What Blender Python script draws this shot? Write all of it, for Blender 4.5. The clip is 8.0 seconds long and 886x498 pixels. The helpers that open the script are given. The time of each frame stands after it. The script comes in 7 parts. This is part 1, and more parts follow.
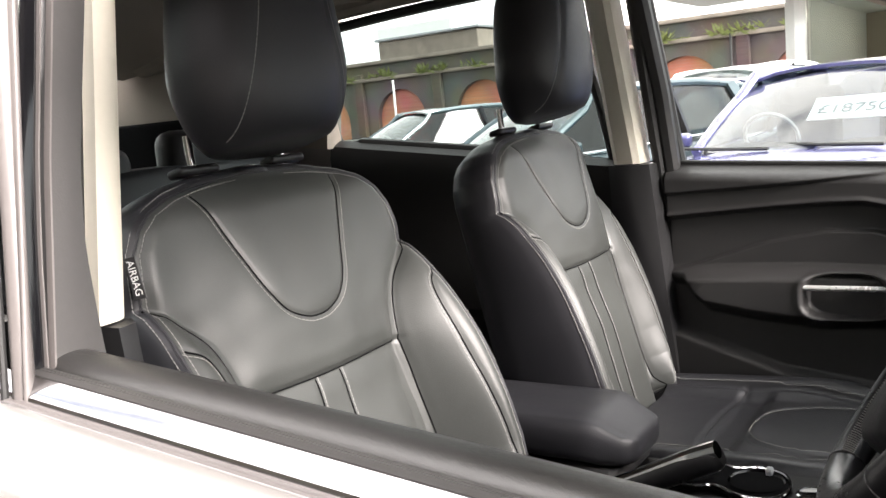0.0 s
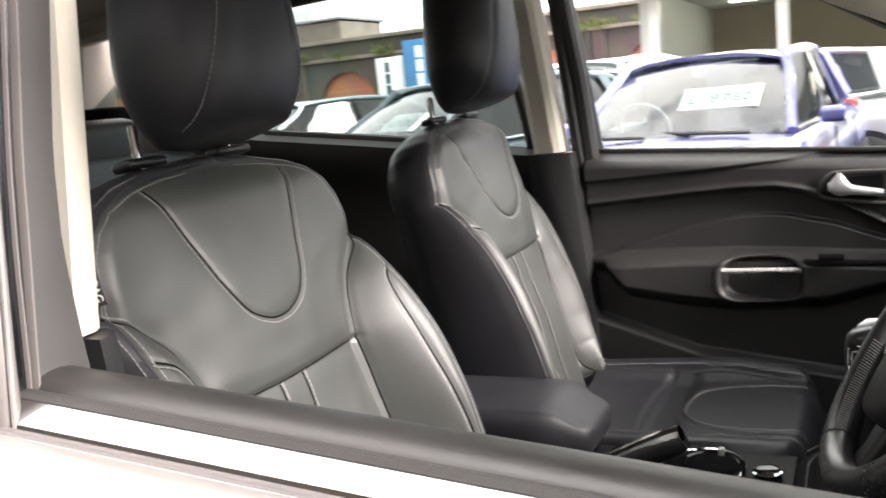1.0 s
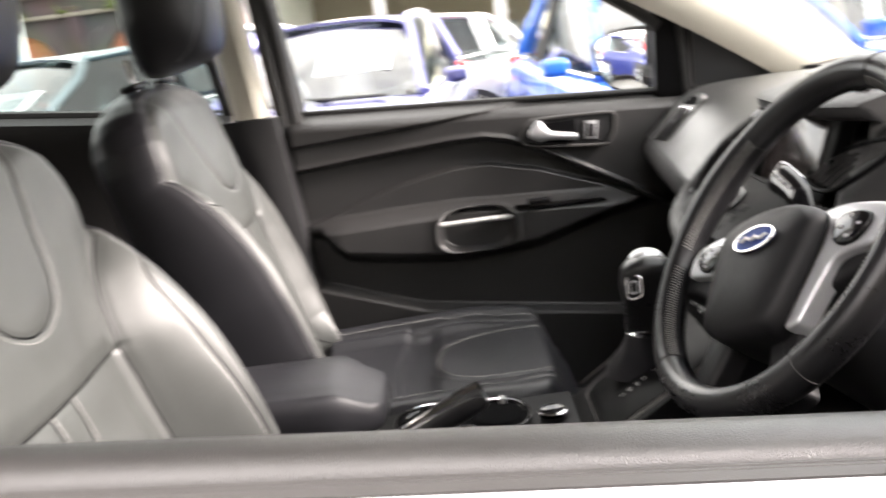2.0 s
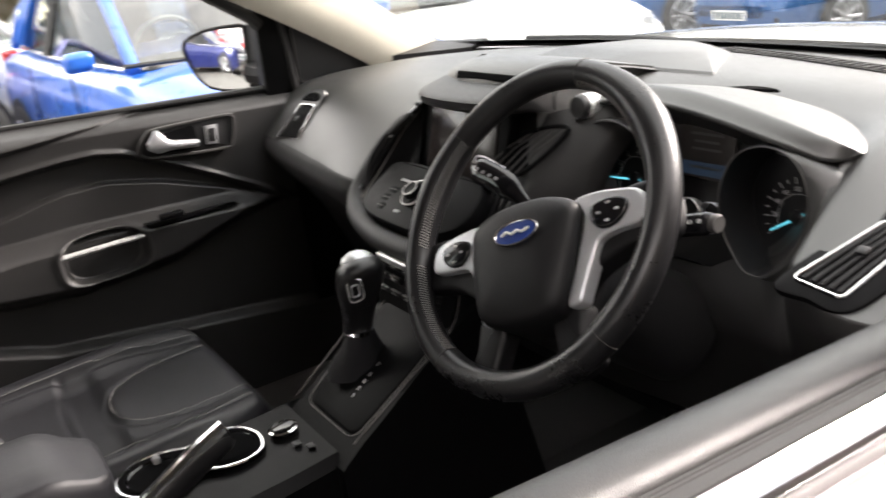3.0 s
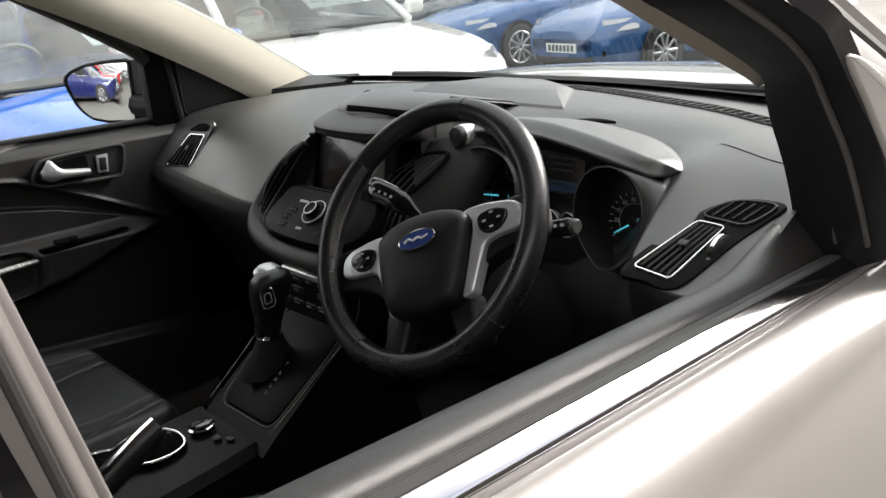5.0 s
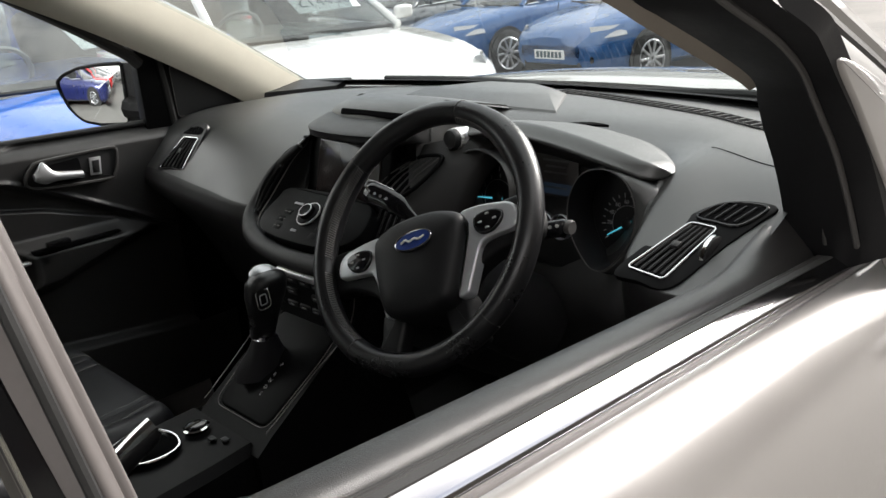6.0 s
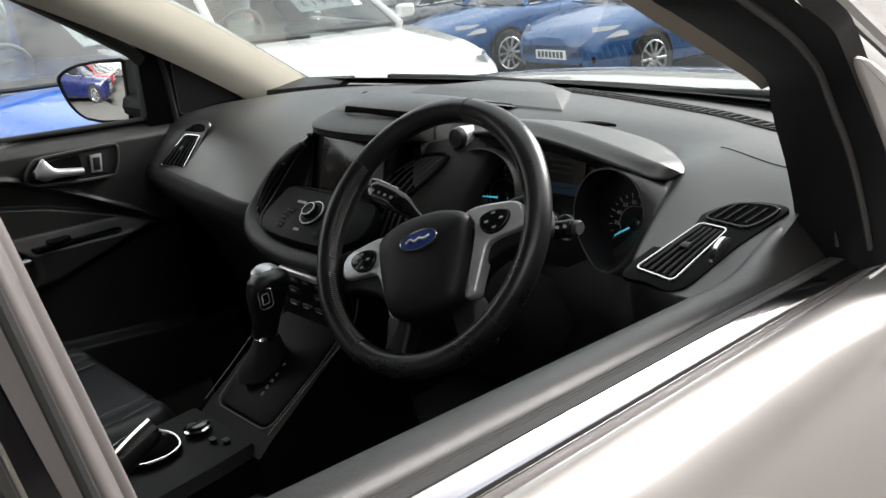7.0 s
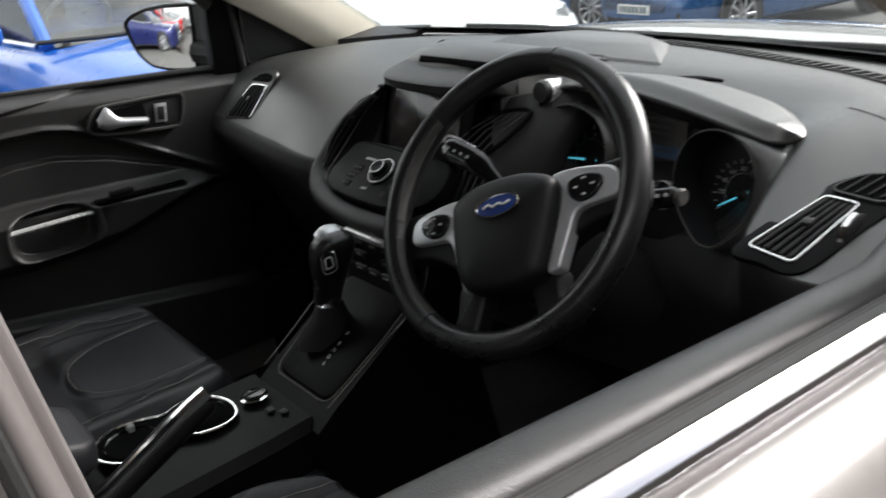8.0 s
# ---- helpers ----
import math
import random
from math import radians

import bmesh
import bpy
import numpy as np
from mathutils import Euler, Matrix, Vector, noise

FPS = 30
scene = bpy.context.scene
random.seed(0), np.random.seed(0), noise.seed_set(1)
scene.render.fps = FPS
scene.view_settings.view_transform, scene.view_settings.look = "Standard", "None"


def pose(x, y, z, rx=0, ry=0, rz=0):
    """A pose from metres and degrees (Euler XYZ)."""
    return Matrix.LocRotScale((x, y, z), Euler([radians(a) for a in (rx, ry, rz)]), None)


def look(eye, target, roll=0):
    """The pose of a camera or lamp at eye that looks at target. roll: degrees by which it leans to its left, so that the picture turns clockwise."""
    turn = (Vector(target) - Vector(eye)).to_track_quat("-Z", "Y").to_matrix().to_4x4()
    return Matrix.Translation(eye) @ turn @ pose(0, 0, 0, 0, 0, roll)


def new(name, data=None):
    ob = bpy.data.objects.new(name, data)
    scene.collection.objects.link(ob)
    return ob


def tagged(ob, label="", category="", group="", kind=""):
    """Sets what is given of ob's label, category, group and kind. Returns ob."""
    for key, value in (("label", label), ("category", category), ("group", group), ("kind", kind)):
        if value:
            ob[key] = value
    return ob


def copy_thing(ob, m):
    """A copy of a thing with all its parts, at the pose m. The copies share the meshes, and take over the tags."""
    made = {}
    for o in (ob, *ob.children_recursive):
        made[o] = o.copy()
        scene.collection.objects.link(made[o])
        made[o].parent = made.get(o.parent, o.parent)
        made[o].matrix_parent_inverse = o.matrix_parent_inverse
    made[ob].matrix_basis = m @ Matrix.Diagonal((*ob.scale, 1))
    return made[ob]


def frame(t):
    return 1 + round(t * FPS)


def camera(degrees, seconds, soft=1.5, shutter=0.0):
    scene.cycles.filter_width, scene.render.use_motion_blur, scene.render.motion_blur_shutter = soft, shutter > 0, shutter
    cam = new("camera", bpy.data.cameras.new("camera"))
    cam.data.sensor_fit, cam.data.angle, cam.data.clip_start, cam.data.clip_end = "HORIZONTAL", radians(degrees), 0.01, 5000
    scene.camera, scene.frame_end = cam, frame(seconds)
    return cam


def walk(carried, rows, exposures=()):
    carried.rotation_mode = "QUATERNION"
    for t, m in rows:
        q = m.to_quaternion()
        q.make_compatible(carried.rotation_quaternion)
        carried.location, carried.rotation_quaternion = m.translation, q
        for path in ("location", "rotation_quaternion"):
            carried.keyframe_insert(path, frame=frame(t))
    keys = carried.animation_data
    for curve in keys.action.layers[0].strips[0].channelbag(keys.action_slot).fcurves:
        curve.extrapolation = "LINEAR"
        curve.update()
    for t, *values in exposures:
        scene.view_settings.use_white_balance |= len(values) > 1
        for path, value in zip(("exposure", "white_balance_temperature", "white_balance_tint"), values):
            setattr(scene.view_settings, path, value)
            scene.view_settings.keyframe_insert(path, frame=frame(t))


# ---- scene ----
cam = camera(53.6, 8.0, soft=1.5, shutter=0.5)
PATH = [
    (0, (1.184, 0.089, 1.238), (-0.446, -1.032, 0.941), -5.2),
    (0.5, (1.189, 0.041, 1.238), (-0.48, -1.016, 0.931), -5.1),
    (1, (1.208, -0.042, 1.242), (-0.566, -0.902, 0.902), -5.4),
    (1.5, (1.212, -0.158, 1.241), (-0.676, -0.677, 0.835), -6.2),
    (2, (1.151, -0.265, 1.236), (-0.787, -0.314, 0.746), -7.1),
    (2.2, (1.115, -0.316, 1.252), (-0.803, -0.125, 0.716), -7.3),
    (3.3, (1.062, -0.539, 1.318), (-0.474, 0.539, 0.624), -7.7),
    (3.5, (1.075, -0.555, 1.32), (-0.435, 0.557, 0.623), -7.3),
    (4, (1.119, -0.6, 1.337), (-0.361, 0.558, 0.653), -6.7),
    (4.5, (1.159, -0.646, 1.353), (-0.29, 0.563, 0.691), -6.3),
    (5, (1.178, -0.668, 1.361), (-0.248, 0.572, 0.705), -6.2),
    (6.5, (1.18, -0.687, 1.359), (-0.226, 0.581, 0.714), -5.7),
    (7, (1.164, -0.681, 1.356), (-0.244, 0.584, 0.709), -5.5),
    (7.5, (1.13, -0.658, 1.346), (-0.286, 0.586, 0.677), -5.2),
    (8, (1.072, -0.614, 1.329), (-0.42, 0.503, 0.606), -5.5),
]
walk(cam, [(t, look(eye, target, roll)) for t, eye, target, roll in PATH],
     exposures=((0, 2.3, 6750, 16), (1.2, 2.35, 6800, 17), (2.0, 2.85, 6900, 18), (3.3, 2.1, 6950, 18), (4.5, 1.65, 6800, 15), (5, 1.42, 6680, 13), (6.5, 1.25, 6600, 12), (8, 1.25, 6480, 13)))


# ---- light ----
world = bpy.data.worlds.new("sky")
scene.world = world
world.use_nodes = True
wn, wl = world.node_tree.nodes, world.node_tree.links
wn.clear()
w_out = wn.new("ShaderNodeOutputWorld")
w_bg = wn.new("ShaderNodeBackground")
w_sky = wn.new("ShaderNodeTexSky")
w_sky.sky_type, w_sky.sun_disc = "NISHITA", False
w_sky.sun_elevation, w_sky.sun_rotation = radians(27.5), radians(7)
w_cloud = wn.new("ShaderNodeTexNoise")
w_cloud.inputs["Scale"].default_value, w_cloud.inputs["Detail"].default_value = 2.6, 6
w_cloud.inputs["Distortion"].default_value = 0.4
w_ramp = wn.new("ShaderNodeValToRGB")
w_ramp.color_ramp.elements[0].position, w_ramp.color_ramp.elements[1].position = 0.28, 0.50
w_mix = wn.new("ShaderNodeMixRGB")
w_mix.inputs[2].default_value = (13.0, 12.9, 12.6, 1)
wl.new(w_cloud.outputs["Fac"], w_ramp.inputs[0])
wl.new(w_ramp.outputs[0], w_mix.inputs[0])
wl.new(w_sky.outputs[0], w_mix.inputs[1])
wl.new(w_mix.outputs[0], w_bg.inputs[0])
w_bg.inputs[1].default_value = 0.09
wl.new(w_bg.outputs[0], w_out.inputs[0])

sun = new("sun", bpy.data.lights.new("sun", "SUN"))
sun.data.energy, sun.data.angle, sun.data.color = 3.6, radians(26), (1.0, 0.965, 0.92)
sun.matrix_world = look((3.0, 25.0, 13.2), (0, 0, 0))


# ---- materials ----
def material(name, base, rough=0.5, metal=0.0, spread=0.15, patch=6.0, grain=0.0, grain_scale=900.0, grain_kind="noise",
             coat=0.0, coat_rough=0.04, spec=0.5, rough_spread=0.08, sheen=0.0, flake=0.0):
    """A surface with colour and gloss varied at two scales, and a fine relief."""
    m = bpy.data.materials.new(name)
    m.use_nodes = True
    n, l = m.node_tree.nodes, m.node_tree.links
    b = n["Principled BSDF"]
    b.inputs["Metallic"].default_value = metal
    b.inputs["Coat Weight"].default_value = coat
    b.inputs["Coat Roughness"].default_value = coat_rough
    b.inputs["Specular IOR Level"].default_value = spec
    b.inputs["Sheen Weight"].default_value = sheen
    co = n.new("ShaderNodeTexCoord")
    big, small = n.new("ShaderNodeTexNoise"), n.new("ShaderNodeTexNoise")
    big.inputs["Scale"].default_value, big.inputs["Detail"].default_value = patch, 4
    small.inputs["Scale"].default_value, small.inputs["Detail"].default_value = patch * 22, 3
    l.new(co.outputs["Object"], big.inputs["Vector"])
    l.new(co.outputs["Object"], small.inputs["Vector"])
    both = n.new("ShaderNodeMath")
    both.operation = "MULTIPLY_ADD"
    both.inputs[1].default_value = 0.4
    l.new(small.outputs["Fac"], both.inputs[0])
    l.new(big.outputs["Fac"], both.inputs[2])
    span = n.new("ShaderNodeMapRange")
    span.inputs["From Min"].default_value, span.inputs["From Max"].default_value = 0.4, 1.0
    span.inputs["To Min"].default_value, span.inputs["To Max"].default_value = 1 - spread, 1 + spread
    l.new(both.outputs[0], span.inputs["Value"])
    tint = n.new("ShaderNodeVectorMath")
    tint.operation = "SCALE"
    tint.inputs[0].default_value = base
    l.new(span.outputs[0], tint.inputs["Scale"])
    l.new(tint.outputs[0], b.inputs["Base Color"])
    rr = n.new("ShaderNodeMapRange")
    rr.inputs["From Min"].default_value, rr.inputs["From Max"].default_value = 0.4, 1.0
    rr.inputs["To Min"].default_value, rr.inputs["To Max"].default_value = max(0.02, rough - rough_spread), min(1, rough + rough_spread)
    l.new(both.outputs[0], rr.inputs["Value"])
    l.new(rr.outputs[0], b.inputs["Roughness"])
    if grain:
        g = n.new("ShaderNodeTexVoronoi" if grain_kind == "voronoi" else "ShaderNodeTexNoise")
        g.inputs["Scale"].default_value = grain_scale
        l.new(co.outputs["Object"], g.inputs["Vector"])
        bump = n.new("ShaderNodeBump")
        bump.inputs["Strength"].default_value, bump.inputs["Distance"].default_value = grain, 0.0012
        l.new(g.outputs[0], bump.inputs["Height"])
        l.new(bump.outputs[0], b.inputs["Normal"])
    return m


def glass(name, tint, strength=1.0):
    """A thin pane: clear straight through, with a mirror gloss that grows towards grazing."""
    m = bpy.data.materials.new(name)
    m.use_nodes = True
    n, l = m.node_tree.nodes, m.node_tree.links
    n.clear()
    out, mix = n.new("ShaderNodeOutputMaterial"), n.new("ShaderNodeMixShader")
    clear, gloss, rim = n.new("ShaderNodeBsdfTransparent"), n.new("ShaderNodeBsdfGlossy"), n.new("ShaderNodeLayerWeight")
    clear.inputs[0].default_value = (*tint, 1)
    gloss.inputs["Roughness"].default_value = 0.0
    rim.inputs["Blend"].default_value = 0.5
    power, level = n.new("ShaderNodeMath"), n.new("ShaderNodeMath")
    power.operation, level.operation = "POWER", "MULTIPLY_ADD"
    power.inputs[1].default_value = 4.5
    level.inputs[1].default_value, level.inputs[2].default_value = 0.85, 0.07 * strength
    l.new(rim.outputs["Facing"], power.inputs[0])
    l.new(power.outputs[0], level.inputs[0])
    l.new(level.outputs[0], mix.inputs[0])
    l.new(clear.outputs[0], mix.inputs[1])
    l.new(gloss.outputs[0], mix.inputs[2])
    l.new(mix.outputs[0], out.inputs[0])
    return m


def glow(name, colour, strength):
    m = bpy.data.materials.new(name)
    m.use_nodes = True
    b = m.node_tree.nodes["Principled BSDF"]
    b.inputs["Base Color"].default_value = (*[c * 0.3 for c in colour], 1)
    b.inputs["Emission Color"].default_value, b.inputs["Emission Strength"].default_value = (*colour, 1), strength
    return m


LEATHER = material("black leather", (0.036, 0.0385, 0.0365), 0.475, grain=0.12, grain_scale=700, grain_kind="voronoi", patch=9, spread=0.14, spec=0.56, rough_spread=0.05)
# darker matt sides; the tone also stands in for shade on the cushions
LEATHER_SIDE_SHADE = material("black leather, side and shade", (0.018, 0.018, 0.021), 0.46, grain=0.16, grain_scale=700, grain_kind="voronoi", patch=8)
LEATHER_RIM = material("rim leather", (0.011, 0.011, 0.012), 0.31, grain=0.09, grain_scale=800, grain_kind="voronoi", patch=14)
THREAD = material("grey thread", (0.30, 0.295, 0.285), 0.8, patch=90)
SEAT_THREAD = material("dark grey thread", (0.22, 0.217, 0.208), 0.8, patch=90)
SOFT = material("soft black plastic", (0.024, 0.0235, 0.0238), 0.50, grain=0.3, grain_scale=1100, patch=5, spread=0.2, spec=0.40)
DASH_TOP = material("dashboard pad", (0.026, 0.0268, 0.0265), 0.37, grain=0.25, grain_scale=1000, patch=5, spread=0.15, spec=1.0)
DOOR = material("moulded door trim", (0.028, 0.0275, 0.0275), 0.44, grain=0.3, grain_scale=1100, patch=5, spread=0.18, spec=0.6)
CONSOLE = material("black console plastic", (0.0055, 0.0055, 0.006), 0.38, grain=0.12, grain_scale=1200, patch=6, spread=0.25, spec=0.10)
HARD = material("hard black plastic", (0.016, 0.016, 0.017), 0.42, grain=0.15, grain_scale=1300, patch=6)
# felt linings; also laid over slots and seams to hold their shade
DARK = material("dark felt and gap shade", (0.006, 0.006, 0.0065), 0.95, grain=0.5, grain_scale=500, patch=10, spec=0.03)
GLOSS = material("gloss black", (0.006, 0.006, 0.007), 0.10, rough_spread=0.04, patch=4, spread=0.1)
SLIDE = material("black slat", (0.010, 0.010, 0.011), 0.42, patch=8, spec=0.25)
RUBBER = material("grey rubber", (0.048, 0.046, 0.045), 0.55, grain=0.15, grain_scale=600, patch=7)
RUBBER_DARK = material("black rubber", (0.016, 0.016, 0.016), 0.55, grain=0.15, grain_scale=600, patch=7)
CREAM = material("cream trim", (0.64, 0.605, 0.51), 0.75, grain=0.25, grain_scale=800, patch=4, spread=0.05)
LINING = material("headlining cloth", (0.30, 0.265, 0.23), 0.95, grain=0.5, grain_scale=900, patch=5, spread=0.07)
CHROME = material("chrome", (0.82, 0.82, 0.83), 0.07, 1.0, spread=0.03, rough_spread=0.03)
SATIN = material("satin silver", (0.60, 0.61, 0.63), 0.36, 0.60, spread=0.05, grain=0.06, grain_scale=1600)
SATIN_BRIGHT = material("bright satin silver", (0.80, 0.80, 0.80), 0.28, 0.5, spread=0.04)
STRIP_CHROME = material("strip chrome", (0.42, 0.42, 0.43), 0.09, 1.0, spread=0.03, rough_spread=0.03)
FRAME_BLACK = material("black frame trim", (0.008, 0.008, 0.009), 0.5, grain=0.1, grain_scale=700, patch=6, spec=0.3)
EDGE_GREY = material("grey frame edge", (0.125, 0.114, 0.110), 0.42, patch=9, spread=0.12)
SILL_TRIM = material("sill trim", (0.024, 0.023, 0.022), 0.40, grain=0.35, grain_scale=1000, patch=5, spread=0.15, spec=1.0)
PAINT = material("silver-white paint", (0.27, 0.258, 0.248), 0.34, 0.35, coat=1.0, coat_rough=0.035, spread=0.03)
WINDSCREEN = glass("windscreen glass", (0.72, 0.78, 0.78), 2.6)
PANE = glass("side glass", (0.84, 0.89, 0.88))
PRIVACY = glass("tinted glass", (0.40, 0.47, 0.46))
SCREEN = material("screen glass", (0.035, 0.029, 0.028), 0.16, patch=3, rough_spread=0.05)
DIAL = material("dial face", (0.008, 0.008, 0.009), 0.35)
WHITE_PRINT = material("white print", (0.75, 0.75, 0.74), 0.6, patch=30)
GREY_PRINT = material("grey print", (0.38, 0.38, 0.38), 0.6, patch=30)
NEEDLE = glow("lit needle", (0.10, 0.62, 0.80), 0.25)
DISPLAY = glow("lit display", (0.035, 0.075, 0.14), 0.04)
BADGE_BLUE = material("badge blue", (0.018, 0.045, 0.20), 0.5, spec=0.2)
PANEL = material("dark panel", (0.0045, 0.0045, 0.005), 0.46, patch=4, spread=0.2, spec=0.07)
MIRROR = bpy.data.materials.new("mirror glass")
MIRROR.use_nodes = True
MIRROR.node_tree.nodes["Principled BSDF"].inputs["Metallic"].default_value = 1
MIRROR.node_tree.nodes["Principled BSDF"].inputs["Roughness"].default_value = 0.0
MIRROR.node_tree.nodes["Principled BSDF"].inputs["Base Color"].default_value = (0.85, 0.86, 0.88, 1)
CARPET = material("black carpet", (0.020, 0.020, 0.021), 1.0, grain=0.8, grain_scale=420, patch=12)


# ---- building tools ----
OFFSET = {}


def thing(name, at, label, category, group="", kind=""):
    """An Empty at the base of a thing; its parts are given in world metres."""
    ob = new(name)
    ob.location = at
    ob.empty_display_size = 0.05
    OFFSET[ob.name] = np.array(at, float)
    return tagged(ob, label, category, group, kind)


def part(name, geo, material, parent=None, label="", sharp=35):
    """Links a geometry (verts, faces) as one smooth mesh under a thing or a part."""
    verts, faces = geo
    off = OFFSET[parent.name] if parent else np.zeros(3)
    me = bpy.data.meshes.new(name)
    me.from_pydata((np.asarray(verts, float) - off).tolist(), [], [list(map(int, f)) for f in faces])
    me.validate()
    me.shade_smooth()
    me.set_sharp_from_angle(angle=radians(sharp))
    me.materials.append(material)
    ob = new(name, me)
    ob.parent = parent
    OFFSET[ob.name] = off
    if label:
        ob["label"] = label
    return ob


def join(*geos):
    vs, fs, n = [], [], 0
    for v, f in geos:
        vs.append(np.asarray(v, float).reshape(-1, 3))
        fs += [[i + n for i in q] for q in f]
        n += len(vs[-1])
    return np.concatenate(vs), fs


def moved(geo, m):
    v = np.asarray(geo[0], float)
    a = np.array(m)
    f = geo[1]
    if np.linalg.det(a[:3, :3]) < 0:
        f = [list(q)[::-1] for q in f]
    return v @ a[:3, :3].T + a[:3, 3], f


def curve(pts, n, closed=False):
    """n points along a smooth line through pts."""
    p = np.asarray(pts, float)
    if closed:
        p = np.vstack([p[-1], p, p[0], p[1]])
    else:
        p = np.vstack([2 * p[0] - p[1], p, 2 * p[-1] - p[-2]])
    k = len(p) - 3
    out = []
    for u in np.linspace(0, k, n, endpoint=not closed):
        i = min(int(u), k - 1)
        t = u - i
        a, b, c, d = p[i:i + 4]
        out.append(0.5 * (2 * b + (c - a) * t + (2 * a - 5 * b + 4 * c - d) * t * t + (3 * b - a - 3 * c + d) * t ** 3))
    return np.array(out)


def even(pts, step):
    """The line resampled at equal steps."""
    p = np.asarray(pts, float)
    s = np.concatenate([[0], np.cumsum(np.linalg.norm(np.diff(p, axis=0), axis=1))])
    u = np.arange(0, s[-1], step)
    return np.stack([np.interp(u, s, p[:, i]) for i in range(p.shape[1])], 1)


def rings(sections, closed=True, caps=True):
    """Skins a row of sections with the same number of points."""
    s = np.asarray(sections, float)
    m, n = s.shape[:2]
    f = []
    for i in range(m - 1):
        for j in range(n if closed else n - 1):
            k = (j + 1) % n
            f.append([i * n + j, i * n + k, (i + 1) * n + k, (i + 1) * n + j])
    if caps and closed:
        f.append(list(range(n))[::-1])
        f.append([(m - 1) * n + j for j in range(n)])
    return s.reshape(-1, 3), f


def tube(path, r, n=8, closed=False, flat=1.0, up=(0, 0, 1)):
    """A round bar along a path; r may vary along it."""
    p = np.asarray(path, float)
    rr = np.broadcast_to(np.asarray(r, float), (len(p),))
    tan = np.gradient(p, axis=0) if not closed else np.roll(p, -1, 0) - np.roll(p, 1, 0)
    tan /= np.linalg.norm(tan, axis=1)[:, None] + 1e-12
    up = np.asarray(up, float)
    secs = []
    for i in range(len(p)):
        a = np.cross(tan[i], up)
        if np.linalg.norm(a) < 1e-3:
            a = np.cross(tan[i], (0.3, 1, 0.1))
        a /= np.linalg.norm(a)
        b = np.cross(a, tan[i])
        th = np.linspace(0, 2 * np.pi, n, endpoint=False)
        secs.append(p[i] + rr[i] * (np.cos(th)[:, None] * a + flat * np.sin(th)[:, None] * b))
    if closed:
        secs.append(secs[0])
        return rings(secs, caps=False)
    return rings(secs)


def block(size, r=0.004, seg=2, m=None):
    """A box with rounded edges, centred on its origin."""
    bm = bmesh.new()
    bmesh.ops.create_cube(bm, size=1, matrix=Matrix.Diagonal((*size, 1)))
    if r:
        bmesh.ops.bevel(bm, geom=bm.edges[:], offset=r, segments=seg, profile=0.5, affect="EDGES")
    g = (np.array([v.co[:] for v in bm.verts]), [[v.index for v in f.verts] for f in bm.faces])
    bm.free()
    return moved(g, m) if m is not None else g


def slab(outline, thick, r=0.002, seg=2, m=None):
    """A plate from a flat outline (x, y), its face at z = 0 and its back at -thick, with rounded edges."""
    bm = bmesh.new()
    o = np.asarray(outline, float)
    area = sum(o[i][0] * o[(i + 1) % len(o)][1] - o[(i + 1) % len(o)][0] * o[i][1] for i in range(len(o)))
    if area < 0:
        o = o[::-1]
    f = bm.faces.new([bm.verts.new((x, y, 0)) for x, y in o])
    ex = bmesh.ops.extrude_face_region(bm, geom=[f])
    bmesh.ops.translate(bm, verts=[v for v in ex["geom"] if isinstance(v, bmesh.types.BMVert)], vec=(0, 0, -thick))
    bmesh.ops.recalc_face_normals(bm, faces=bm.faces[:])
    if r:
        bmesh.ops.bevel(bm, geom=[e for e in bm.edges if abs(e.verts[0].co.z) < 1e-6 and abs(e.verts[1].co.z) < 1e-6],
                        offset=r, segments=seg, profile=0.5, affect="EDGES")
    bm.verts.index_update()
    g = (np.array([v.co[:] for v in bm.verts]), [[v.index for v in q.verts] for q in bm.faces])
    bm.free()
    return moved(g, m) if m is not None else g


def rounded(poly, r, n=6):
    """A polygon with its corners rounded."""
    p = [np.array(q, float) for q in poly]
    out = []
    for i in range(len(p)):
        a, b, c = p[i - 1], p[i], p[(i + 1) % len(p)]
        u, v = a - b, c - b
        k = min(r, 0.45 * np.linalg.norm(u), 0.45 * np.linalg.norm(v))
        s, e = b + u / np.linalg.norm(u) * k, b + v / np.linalg.norm(v) * k
        out += [(1 - t) ** 2 * s + 2 * t * (1 - t) * b + t * t * e for t in np.linspace(0, 1, n)]
    return np.array(out)


def frame_of(outline, inset, thick, depth, m=None):
    """A picture-frame ring: an outline with a rounded bar along it."""
    o = np.asarray(outline, float)
    o3 = np.c_[o, np.full(len(o), thick / 2)]
    g = tube(o3, inset, 6, closed=True, flat=depth)
    return moved(g, m) if m is not None else g


def plane_at(origin, u, v):
    """The matrix of a plane with its x along u, its y towards v and its face outwards."""
    u = Vector(u).normalized()
    n = u.cross(Vector(v)).normalized()
    v = n.cross(u)
    m = Matrix.Identity(4)
    for i, a in enumerate((u, v, n, Vector(origin))):
        m.col[i][:3] = a
    return m


def grid(fn, us, vs):
    """A sheet of points fn(u, v)."""
    P = [[fn(u, v) for v in vs] for u in us]
    return rings(P, closed=False)


